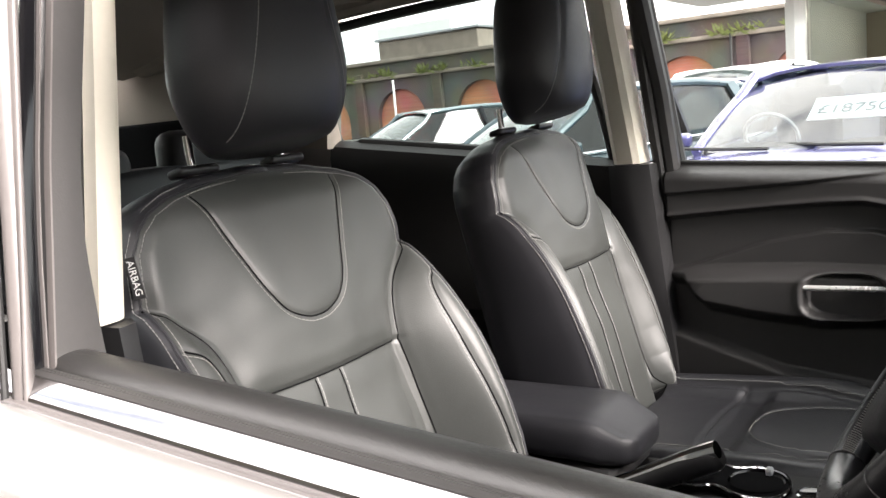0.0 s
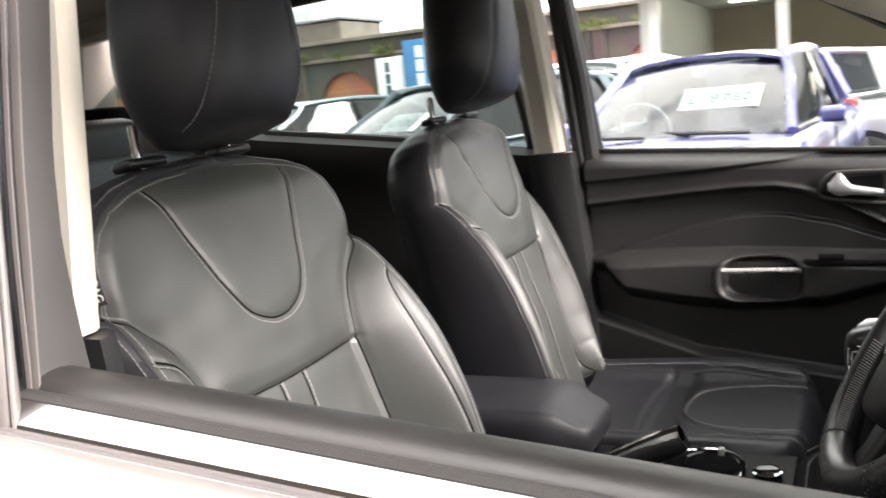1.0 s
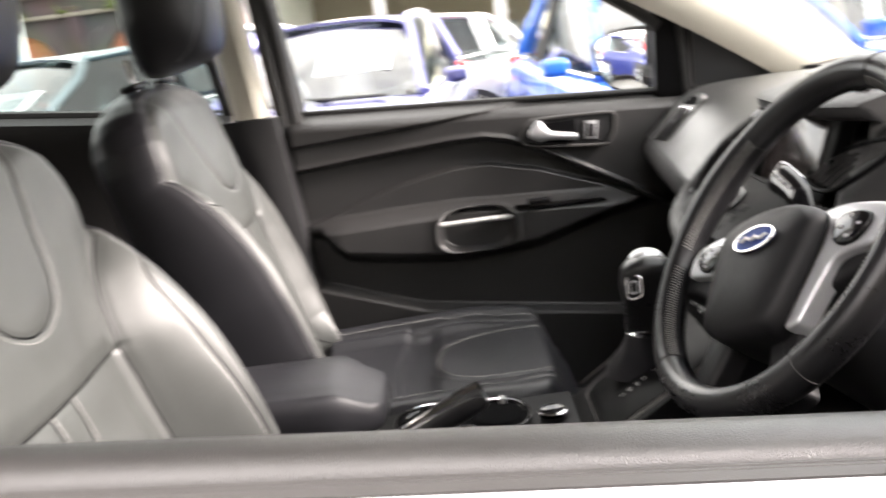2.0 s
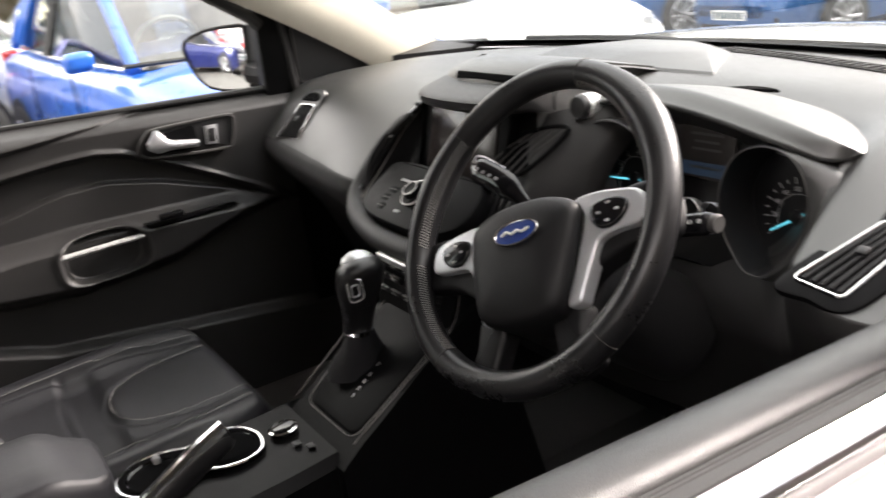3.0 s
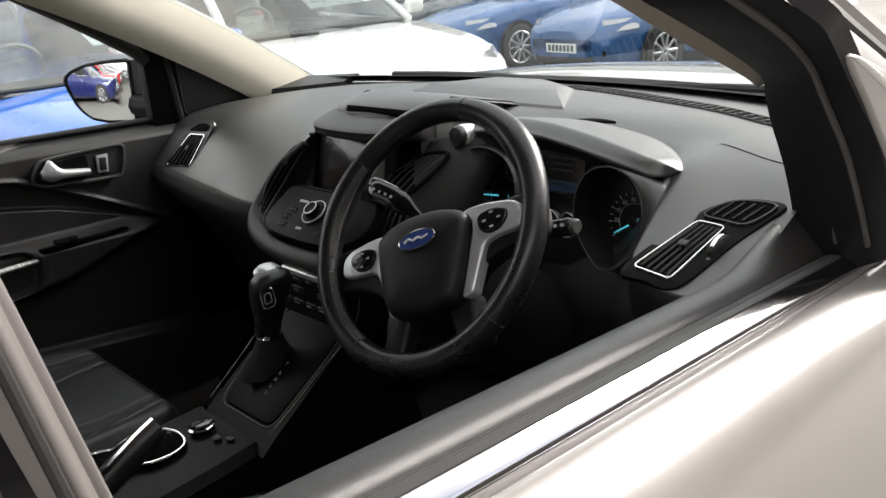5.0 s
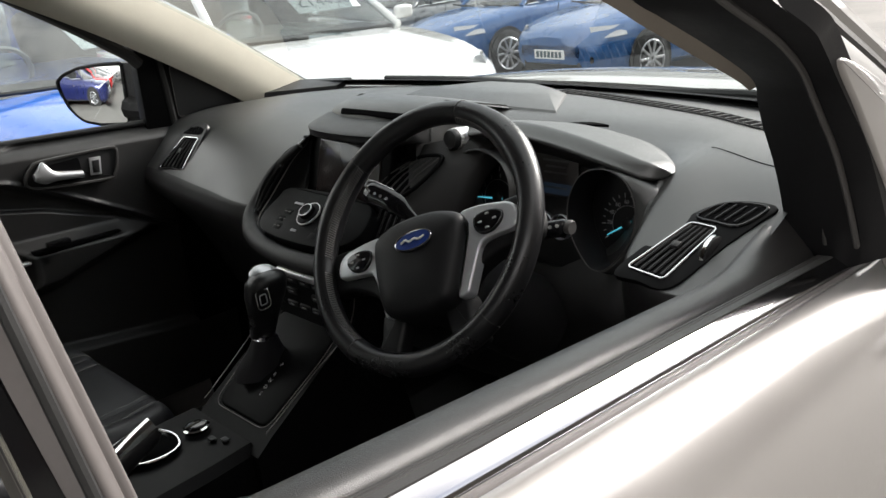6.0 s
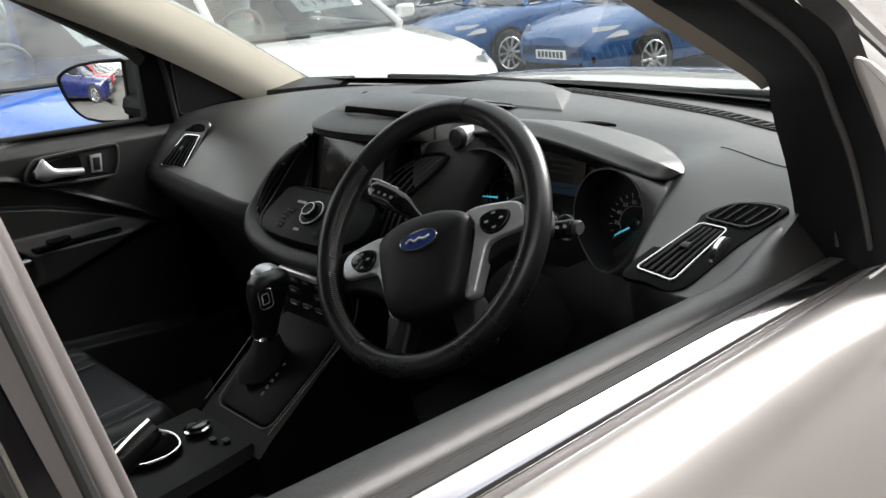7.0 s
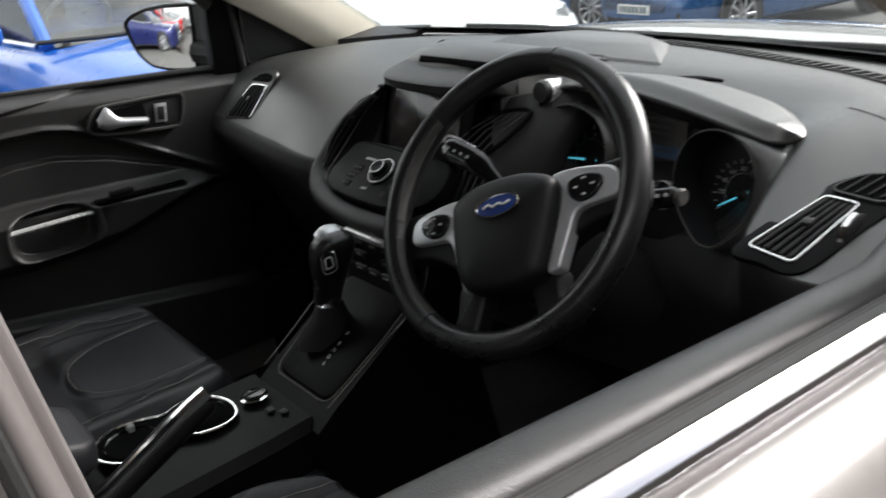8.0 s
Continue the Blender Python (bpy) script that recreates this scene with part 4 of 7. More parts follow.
part("door_trim", rings([[[x + XS(y), y, z + SILL(y) + rise(y) * float(smooth(0.776, 0.720, x))] for x, z in top[::-1]] for y in np.linspace(-0.585, 0.37, 50)], closed=False), SILL_TRIM, ddoor, "grained soft black sill trim", sharp=60)
part("waist_seal", sweep([(0.7745, -0.012), (0.7755, -0.0030), (0.7775, -0.0012), (0.7795, -0.0012), (0.7802, -0.0026), (0.7810, -0.0012), (0.7830, -0.0011), (0.7838, -0.0025), (0.7846, -0.0009), (0.790, -0.0004), (0.7945, -0.0002), (0.7955, -0.006)][::-1], ys, XS, SILL), RUBBER, ddoor, "smooth grey waist seal")
YS2 = np.linspace(-0.60, 0.34, 48)
part("chrome_strip", sweep([(0.7955, -0.008), (0.7960, -0.0010), (0.7967, -0.0004), (0.7995, -0.0026), (0.8030, -0.0055), (0.8065, -0.0086), (0.8090, -0.0112), (0.8105, -0.0135), (0.8110, -0.018)][::-1], YS2, XS, SILL), STRIP_CHROME, ddoor, "bright chrome waist strip", sharp=70)
part("strip_gap", sweep([(0.8105, -0.0165), (0.8118, -0.0142), (0.8135, -0.0148), (0.8150, -0.0140), (0.8185, -0.0142), (0.8200, -0.0160), (0.8206, -0.020)][::-1], YS2, XS, SILL), EDGE_GREY, ddoor, "grey-brown rubber lip under the strip")
YS3 = np.linspace(-0.62, 0.75, 60)
skin = [(0.8207, -0.022), (0.8211, -0.0155), (0.8222, -0.0138), (0.8250, -0.0138), (0.8310, -0.0155), (0.842, -0.020), (0.858, -0.031), (0.878, -0.055), (0.897, -0.108), (0.910, -0.175), (0.908, -0.245), (0.898, -0.315), (0.903, -0.415), (0.912, -0.565), (0.90, -0.685), (0.86, -0.745)]
part("door_skin", sweep(skin[::-1], YS3, XS, SILL), PAINT, ddoor, "silver-white painted door skin", sharp=70)
part("inner_panel", sweep([(0.662, -0.40), (0.67, -0.58), (0.70, -0.70)][::-1], ys, XS, SILL), SOFT, ddoor)
# window frame: the broad black front upright, its lips and the sail outside it
frame_in = curve([(0.70, -0.34, 1.487), (0.71, -0.175, 1.392), (0.72, -0.030, 1.305), (0.72, 0.020, 1.282), (0.72, 0.111, 1.240), (0.72, 0.190, 1.198), (0.72, 0.203, 1.172), (0.72, 0.216, 1.142), (0.72, 0.248, 1.085), (0.72, 0.273, 1.02), (0.72, 0.29, 0.94)], 60)
frame_out = curve([(0.77, -0.33, 1.50), (0.80, -0.14, 1.395), (0.825, 0.0, 1.305), (0.84, 0.060, 1.267), (0.84, 0.087, 1.247), (0.84, 0.119, 1.214), (0.84, 0.154, 1.179), (0.84, 0.192, 1.141), (0.84, 0.237, 1.077), (0.84, 0.29, 0.99)], 60)
part("front_upright", rings([[i, i * 0.5 + o * 0.5 + (0, -0.004, -0.004), o, o + (0.004, 0.02, 0.012), i + (0, 0.035, 0.02)] for i, o in zip(frame_in, frame_out)]), FRAME_BLACK, ddoor, "broad black front upright of the window frame", sharp=50)
lip_f = curve([(0.757, -0.07, 1.352), (0.765, 0.0, 1.312), (0.769, 0.043, 1.293), (0.77, 0.116, 1.260), (0.77, 0.172, 1.226), (0.77, 0.199, 1.197), (0.77, 0.232, 1.135), (0.77, 0.262, 1.062), (0.77, 0.28, 1.0)], 50)
part("channel_lip", tube(lip_f + np.array([0, -0.006, -0.004]), 0.0030, 8), RUBBER, ddoor, "grey rubber lip")
part("outer_strip", tube((frame_in * 0.28 + frame_out * 0.72)[:58] + np.array([0, -0.005, -0.003]), 0.0034, 8, flat=1.3), RUBBER, ddoor, "grey rubber strip")
part("sail_skin", slab(curve([(0.112, 1.232), (0.17, 1.216), (0.262, 1.172), (0.42, 1.085), (0.60, 1.0), (0.60, 0.90), (0.33, 0.95), (0.26, 1.06), (0.21, 1.122), (0.16, 1.178)], 50, True), 0.02, 0.004, 3, plane_at((0.846, 0, 0), (0, 1, 0), (0, 0, 1))), PAINT, ddoor, "silver-white painted triangle")
ZS = np.linspace(1.0, 1.5, 22)
near_edge = lambda z: np.array([0.822 - 0.217 * (z - 1.089), -0.557 - 0.138 * (z - 1.089), z])
far_edge = lambda z: np.array([0.829 - 0.170 * (z - 1.089), -0.572 - 0.125 * (z - 1.089), z])
def band(z):
    a, b = near_edge(z), far_edge(z)
    w = b - a
    out = np.array([w[1], -w[0], 0]) / -np.linalg.norm(w[:2])
    return [a + w * k + out * h for k, h in ((0, -0.004), (-0.03, 0.0), (0.06, 0.0022), (0.18, 0.0024), (0.27, 0.0002), (0.33, -0.0004), (0.42, 0.0008), (0.70, 0.0016), (0.94, 0.0004), (1.0, -0.003))] + [b - out * 0.02, a - out * 0.014 + w * 0.3]
part("frame_edge", rings([band(z) for z in ZS]), EDGE_GREY, ddoor, "pale grey rolled rear edge of the window frame", sharp=60)
part("frame_seal", tube([far_edge(z) + (0.003, -0.004, 0) for z in ZS], 0.0032, 8), RUBBER_DARK, ddoor)
XZ = [1.0, 1.083, 1.158, 1.226, 1.366, 1.5]
def strip(name, left, right, depth, mat, label):
    """One upright moulding of the run channel: its two edges across the car at the heights XZ, and how far it stands proud."""
    secs = []
    for z in ZS:
        l_, r_, y = np.interp(z, XZ, left), np.interp(z, XZ, right), -0.575 - 0.115 * (z - 1.05)
        secs.append([(l_, y - 0.016, z), (l_, y + depth * 0.4, z), (l_ * 0.7 + r_ * 0.3, y + depth, z), (l_ * 0.3 + r_ * 0.7, y + depth, z), (r_, y + depth * 0.4, z), (r_, y - 0.016, z)])
    part(name, rings(secs), mat, ddoor, label, sharp=50)
BLACK_R, BROWN_L, BROWN_R = [0.812, 0.797, 0.784, 0.770, 0.735, 0.700], [0.803, 0.787, 0.771, 0.757, 0.721, 0.686], [0.742, 0.743, 0.740, 0.728, 0.689, 0.652]
strip("pillar_cover", [x + 0.016 for x in BLACK_R], BLACK_R, 0.002, GLOSS, "gloss black pillar cover")
strip("channel_bead", BLACK_R, [x - 0.003 for x in BLACK_R], 0.004, EDGE_GREY, "thin grey bead")
strip("channel_groove", [x - 0.003 for x in BLACK_R], [x + 0.004 for x in BROWN_L], -0.004, RUBBER_DARK, "")
strip("channel_bead", [x + 0.004 for x in BROWN_L], BROWN_L, 0.005, EDGE_GREY, "thin grey bead")
strip("rear_channel", BROWN_L, BROWN_R, 0.001, RUBBER, "broad grey-brown run channel")


# ---- dashboard ----
dash = thing("dashboard", (0, 0.5, 0.6), "black dashboard with silver-edged vents, screen and instruments", "dashboard")
STATIONS = [
    (-0.745, [(0.60, 1.040), (0.44, 1.050), (0.33, 1.052), (0.245, 1.036), (0.172, 0.972), (0.145, 0.940), (0.155, 0.905), (0.24, 0.80), (0.32, 0.62)]),
    (-0.62, [(0.64, 1.052), (0.46, 1.066), (0.33, 1.062), (0.235, 1.040), (0.165, 0.972), (0.135, 0.938), (0.14, 0.900), (0.22, 0.79), (0.32, 0.62)]),
    (-0.43, [(0.68, 1.060), (0.48, 1.078), (0.34, 1.070), (0.235, 1.036), (0.150, 0.965), (0.122, 0.930), (0.13, 0.89), (0.22, 0.78), (0.32, 0.62)]),
    (-0.24, [(0.71, 1.064), (0.50, 1.085), (0.35, 1.075), (0.245, 1.030), (0.140, 0.955), (0.118, 0.928), (0.128, 0.88), (0.20, 0.77), (0.32, 0.62)]),
    (-0.05, [(0.72, 1.066), (0.50, 1.090), (0.36, 1.090), (0.29, 1.05), (0.23, 0.95), (0.21, 0.92), (0.20, 0.87), (0.23, 0.77), (0.32, 0.62)]),
    (0.14, [(0.72, 1.066), (0.50, 1.085), (0.38, 1.082), (0.31, 1.06), (0.25, 0.96), (0.24, 0.92), (0.23, 0.87), (0.25, 0.77), (0.32, 0.62)]),
    (0.30, [(0.71, 1.065), (0.50, 1.078), (0.42, 1.070), (0.38, 1.05), (0.33, 0.96), (0.29, 0.90), (0.27, 0.85), (0.28, 0.77), (0.34, 0.62)]),
    (0.46, [(0.68, 1.062), (0.50, 1.074), (0.41, 1.064), (0.36, 1.04), (0.30, 0.96), (0.25, 0.89), (0.24, 0.84), (0.27, 0.77), (0.34, 0.62)]),
    (0.535, [(0.66, 1.060), (0.485, 1.070), (0.40, 1.065), (0.335, 1.056), (0.280, 1.040), (0.235, 0.965), (0.20, 0.87), (0.25, 0.78), (0.34, 0.62)]),
    (0.556, [(0.655, 1.059), (0.475, 1.069), (0.38, 1.064), (0.30, 1.052), (0.235, 1.015), (0.185, 0.955), (0.18, 0.89), (0.245, 0.78), (0.34, 0.62)]),
    (0.577, [(0.65, 1.058), (0.47, 1.068), (0.36, 1.062), (0.275, 1.043), (0.180, 0.992), (0.150, 0.962), (0.165, 0.90), (0.24, 0.78), (0.34, 0.62)]),
    (0.64, [(0.62, 1.054), (0.46, 1.064), (0.35, 1.055), (0.25, 1.0215), (0.142, 0.972), (0.120, 0.955), (0.14, 0.90), (0.22, 0.79), (0.34, 0.62)]),
    (0.70, [(0.59, 1.050), (0.45, 1.062), (0.35, 1.056), (0.25, 1.0215), (0.142, 0.972), (0.122, 0.955), (0.14, 0.90), (0.23, 0.80), (0.34, 0.62)]),
    (0.727, [(0.55, 1.044), (0.44, 1.056), (0.35, 1.052), (0.25, 1.0215), (0.146, 0.974), (0.128, 0.957), (0.15, 0.91), (0.24, 0.80), (0.34, 0.62)]),
]
dense = np.array([curve(np.c_[np.full(9, x), p], 65) for x, p in STATIONS])
along = np.array([curve(dense[:, j], 120) for j in range(65)]).transpose(1, 0, 2)
part("main_moulding", rings(along[:, :37], closed=False), DASH_TOP, dash, "grained soft dashboard pad", sharp=60)
part("lower_panel", rings(along[:, 36:], closed=False), SOFT, dash, "dark lower dashboard panel", sharp=60)


def dash_z(x, y):
    """The height of the pad's upper side."""
    xs = along[:, 0, 0]
    k = int(np.clip(np.searchsorted(xs, x) - 1, 0, len(xs) - 2))
    f = float(np.clip((x - xs[k]) / (xs[k + 1] - xs[k]), 0, 1))
    za, zb = (float(np.interp(-y, -along[j, :40, 1], along[j, :40, 2])) for j in (k, k + 1))
    return za * (1 - f) + zb * f


part("under_panel", solid(lambda u, v: [-0.74 + 1.48 * u, 0.32 + 0.44 * v, 0.62 - 0.1 * v], np.linspace(0, 1, 6), np.linspace(0, 1, 3), (0, 0, -0.02)), DARK, dash)
for side in (-1, 1):
    part("kick_panel", solid(lambda u, v: [side * (0.725 - 0.01 * v), 0.20 + 0.56 * u, 0.33 + 0.56 * v], np.linspace(0, 1, 5), np.linspace(0, 1, 5), (side * 0.02, 0, 0)), DARK, car)
for side in (-1, 1):
    part("corner_trim", solid(lambda u, v: [side * (0.60 + 0.145 * u), 0.615 - 0.16 * u * (1 - v) - 0.10 * u * v * 0.2 + 0.05 * v * (1 - u), dash_z(side * 0.66, 0.5) + 0.006 + 0.012 * v], np.linspace(0, 1, 8), np.linspace(0, 1, 6), (0, 0, -0.012)), HARD, dash, "black corner trim by the pillar")
# demister slots by the windscreen: a dark strip stands in for the shaded opening
base = [np.array([x, 0.660 - 0.14 * (x / 0.56) ** 1.5, 0]) for x in np.linspace(0.085, 0.60, 60)]
slotline = np.array([[p[0], p[1], dash_z(p[0], p[1])] for p in base])
part("demister_slot", rings([[p + (0, -0.012, 0.0030), p + (0, 0.012, 0.0034)] for p in slotline], closed=False), DARK, dash, "long dark demister slot")
for i in range(0, 60, 2):
    p = slotline[i]
    part("demister_bar", block((0.0022, 0.025, 0.002), 0.0005, 1, Matrix.Translation(p + (0, 0, 0.0036)) @ pose(0, 0, 0, 0, 0, -25)), DASH_TOP, dash)
part("slot_rim", tube(slotline + np.array([0, 0.012, 0.003]), 0.0018, 6), SOFT, dash)
part("slot_rim", tube(slotline + np.array([0, -0.013, 0.0022]), 0.0010, 6), SOFT, dash)
seam = np.array([[x, 0.398 - 0.30 * (x - 0.53), 0] for x in np.linspace(0.52, 0.76, 20)])
part("pad_seam", tube([[p[0], p[1], dash_z(p[0], p[1]) - 0.0001] for p in seam[3:17]], 0.0009, 6), DARK, dash)

# passenger and driver end vents
def end_vent(org, slope, tl, tr, br, bl):
    """A slatted vent lying in a sloping plane, its corners given in that plane."""
    m = plane_at(org, (1, 0, 0), slope)
    o = rounded([tl, tr, br, bl], 0.007)
    up = m @ Matrix.Translation((0, 0, 0.0035))
    vent = part("side_vent", slab(o, 0.008, 0.001, 1, m @ Matrix.Translation((0, 0, 0.002))), DARK, dash, "air vent with a bright silver frame")
    part("vent_frame", frame_of(o, 0.0016, 0.0, 1.0, up), CHROME, vent, "bright silver frame")
    tl, tr, br, bl = (Vector((*q, 0)) for q in (tl, tr, br, bl))
    for k in range(5):
        f = (k + 0.8) / 5.6
        a, b = bl.lerp(br, f), tl.lerp(tr, f)
        a, b = a.lerp(b, 0.05), b.lerp(a, 0.05)
        part("slat", tube([up @ a, up @ ((a + b) / 2 + Vector((0, 0, 0.001))), up @ b], 0.0024, 6, flat=0.6), SLIDE, vent)
    part("slat_tab", block((0.012, 0.010, 0.006), 0.002, 2, up @ Matrix.Translation((tl + tr + br + bl) / 4 + Vector((0, 0.004, 0.003)))), HARD, vent)
    return m, vent


m, vent = end_vent((0.62, 0.18, 0.9905), (0, 0.909, 0.417), (0.006, 0.0495), (0.044, 0.0468), (0.0242, -0.0498), (-0.0306, -0.0423))
part("vent_surround", slab(curve([(-0.044, -0.050), (-0.014, 0.040), (0.004, 0.074), (0.028, 0.094), (0.058, 0.103), (0.094, 0.099), (0.084, 0.066), (0.066, 0.022), (0.038, -0.058), (-0.006, -0.060)], 60, True), 0.006, 0.0015, 2, m @ Matrix.Translation((0, 0, 0.0022))), PANEL, dash, "smooth black vent surround")
tri = curve([(0.0093, 0.0599), (0.0149, 0.0754), (0.0304, 0.0897), (0.0564, 0.0965), (0.084, 0.094), (0.0789, 0.0737), (0.0633, 0.0555), (0.035, 0.056)], 40, True)
wv = part("window_vent", slab(tri, 0.004, 0.001, 1, m @ Matrix.Translation((0, 0, 0.0035))), DARK, dash, "small black window vent")
part("vent_frame", frame_of(tri, 0.0022, 0.0, 1.0, m @ Matrix.Translation((0, 0, 0.0035))), GLOSS, wv)
for k in range(4):
    x = 0.020 + 0.013 * k
    mv = m @ Matrix.Translation((0, 0, 0.0045))
    part("slat", tube([mv @ Vector((x, 0.060, 0)), mv @ Vector((x + 0.014, 0.090, 0))], 0.0018, 6), SLIDE, wv)
mw = m @ Matrix.Translation((0.050, 0.014, -0.007)) @ pose(0, 0, 0, 0, 90, 0)
th = np.linspace(0, 2 * np.pi, 28, endpoint=False)
part("thumb_wheel", moved(rings([[(0.019 * r * math.cos(t), 0.024 * r * math.sin(t), z) for t in th] for r, z in ((0.8, -0.007), (1, -0.005), (1, 0.005), (0.8, 0.007))]), mw), HARD, vent)
part("wheel_band", moved(rings([[(0.0203 * math.cos(t), 0.0253 * math.sin(t), z) for t in th] for z in (-0.002, 0.003)], caps=False), mw), CHROME, vent)
m, vent = end_vent((-0.62, 0.175, 0.985), (0, 0.64, 0.77), (-0.003, 0.045), (0.060, 0.048), (0.056, -0.028), (-0.043, -0.035))

part("vent_surround", slab(curve([(-0.058, -0.036), (-0.050, 0.010), (-0.022, 0.062), (0.02, 0.084), (0.066, 0.080), (0.070, 0.040), (0.062, -0.036), (0.0, -0.044)], 50, True), 0.006, 0.0015, 2, m @ Matrix.Translation((0, 0, 0.0012))), HARD, dash, "smooth black vent surround")
wv = part("window_vent", slab(curve([(-0.016, 0.056), (0.02, 0.074), (0.056, 0.072), (0.058, 0.058), (0.0, 0.054)], 30, True), 0.003, 0.001, 1, m @ Matrix.Translation((0, 0, 0.0025))), DARK, dash, "small black window vent")
for k in range(4):
    part("slat", tube([m @ Vector((0.004 + 0.012 * k, 0.057, 0.003)), m @ Vector((0.008 + 0.012 * k, 0.071, 0.003))], 0.0015, 6), SLIDE, wv)

# centre: the hooded screen, its vents and the radio panel
pod = part("centre_binnacle", rings([[(x * k, y + 0.02 * abs(x / 0.14) ** 2, z - 0.012 * abs(x / 0.14) ** 3) for x in np.linspace(-0.115, 0.15, 20)] for k, y, z in
                                      ((1.0, 0.215, 1.085), (0.99, 0.218, 1.100), (0.95, 0.232, 1.117), (0.92, 0.255, 1.126), (0.92, 0.30, 1.128), (0.95, 0.37, 1.112), (1.05, 0.47, 1.085))], closed=False), DASH_TOP, dash, "raised centre binnacle")
for x in (-0.105, 0.135):
    part("binnacle_cheek", rings([[(x, 0.215, 1.03), (x, 0.30, 1.03), (x, 0.45, 1.06)], [(x * 0.97, 0.222, 1.098), (x * 0.93, 0.30, 1.125), (x, 0.45, 1.088)]], closed=False), DASH_TOP, pod)
crown_low = [(0.045, 0.425), (0.150, 0.430), (0.237, 0.447), (0.185, 0.530), (0.127, 0.613), (0.030, 0.672), (-0.130, 0.680), (-0.150, 0.450)]
crown_top = [(0.050, 0.470), (0.120, 0.490), (0.165, 0.515), (0.130, 0.560), (0.098, 0.598), (0.020, 0.645), (-0.110, 0.650), (-0.120, 0.480)]
part("dash_crown", rings([[(x, y, dash_z(x, y) - 0.003) for x, y in crown_low], [(x * 0.9 + q * 0.1, y * 0.9 + w * 0.1, dash_z(x, y) + 0.004) for (x, y), (q, w) in zip(crown_low, crown_top)], [(x, y, dash_z(x, y) + 0.014) for x, y in crown_top]]), DASH_TOP, dash, "low raised crown behind the screen", sharp=25)
part("disc_slot", block((0.165, 0.010, 0.011), 0.002, 2, Matrix.Translation((0.02, 0.229, 1.108)) @ pose(0, 0, 0, -28)), DARK, dash, "disc slot")
lip = []
for u in np.linspace(0, 1, 30):
    x = -0.112 + 0.26 * u
    bow = 0.018 * (1 - (2 * u - 1) ** 2)
    yf, z = 0.168 - bow + 0.03 * abs(2 * u - 1) ** 6, 1.091
    lip.append([(x, yf, z - 0.004), (x, yf - 0.002, z), (x, yf + 0.004, z + 0.004), (x, 0.236, z + 0.012), (x, 0.236, z - 0.024), (x, yf + 0.008, z - 0.016), (x, yf, z - 0.010)])
part("screen_hood", rings(lip), SOFT, dash, "projecting hood over the screen", sharp=50)
sm = plane_at((0.005, 0.184, 1.027), (1, 0, 0), (0, 0.30, 0.954))
part("screen", slab(rounded([(-0.100, 0.041), (0.070, 0.041), (0.076, -0.058), (-0.096, -0.058)], 0.006), 0.008, 0.002, 2, sm), SCREEN, dash, "dark touch screen, switched off")
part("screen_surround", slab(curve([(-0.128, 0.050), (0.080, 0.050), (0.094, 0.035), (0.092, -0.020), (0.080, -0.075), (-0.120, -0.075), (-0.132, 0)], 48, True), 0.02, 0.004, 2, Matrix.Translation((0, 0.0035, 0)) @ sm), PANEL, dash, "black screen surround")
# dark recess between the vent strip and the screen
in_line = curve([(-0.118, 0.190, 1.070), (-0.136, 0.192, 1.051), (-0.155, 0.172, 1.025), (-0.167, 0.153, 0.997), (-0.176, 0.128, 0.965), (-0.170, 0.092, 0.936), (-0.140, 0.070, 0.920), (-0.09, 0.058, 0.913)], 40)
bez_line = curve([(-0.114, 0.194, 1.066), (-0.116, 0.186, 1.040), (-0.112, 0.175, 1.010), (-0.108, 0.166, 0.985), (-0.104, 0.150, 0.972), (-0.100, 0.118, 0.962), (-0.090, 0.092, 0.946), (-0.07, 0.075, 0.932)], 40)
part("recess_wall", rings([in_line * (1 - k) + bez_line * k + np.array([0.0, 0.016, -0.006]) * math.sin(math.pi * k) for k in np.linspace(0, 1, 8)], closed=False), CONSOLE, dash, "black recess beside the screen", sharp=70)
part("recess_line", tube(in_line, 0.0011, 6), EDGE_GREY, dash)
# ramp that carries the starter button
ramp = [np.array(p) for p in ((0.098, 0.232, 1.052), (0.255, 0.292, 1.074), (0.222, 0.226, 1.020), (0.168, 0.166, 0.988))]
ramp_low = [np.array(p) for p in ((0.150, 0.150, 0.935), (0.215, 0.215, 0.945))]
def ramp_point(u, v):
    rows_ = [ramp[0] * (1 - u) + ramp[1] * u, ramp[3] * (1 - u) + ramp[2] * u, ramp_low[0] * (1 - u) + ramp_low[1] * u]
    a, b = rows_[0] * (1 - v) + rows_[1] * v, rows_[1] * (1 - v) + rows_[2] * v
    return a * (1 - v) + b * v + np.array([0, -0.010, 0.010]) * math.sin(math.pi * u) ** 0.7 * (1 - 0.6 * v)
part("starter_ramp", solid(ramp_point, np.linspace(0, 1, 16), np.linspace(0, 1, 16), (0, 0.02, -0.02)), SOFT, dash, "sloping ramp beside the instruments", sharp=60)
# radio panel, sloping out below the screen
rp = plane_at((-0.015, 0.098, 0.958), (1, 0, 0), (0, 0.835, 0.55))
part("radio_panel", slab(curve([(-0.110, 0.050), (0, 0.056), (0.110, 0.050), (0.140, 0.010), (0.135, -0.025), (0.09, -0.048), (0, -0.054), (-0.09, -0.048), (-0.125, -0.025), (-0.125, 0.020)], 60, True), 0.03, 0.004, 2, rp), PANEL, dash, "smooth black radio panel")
part("panel_foot", solid(lambda u, v: [-0.110 + 0.22 * u, 0.138 + 0.034 * v, 0.986 - 0.006 * math.sin(math.pi * v) - 0.014 * v], np.linspace(0, 1, 4), np.linspace(0, 1, 8), (0, 0.01, -0.02)), PANEL, dash)
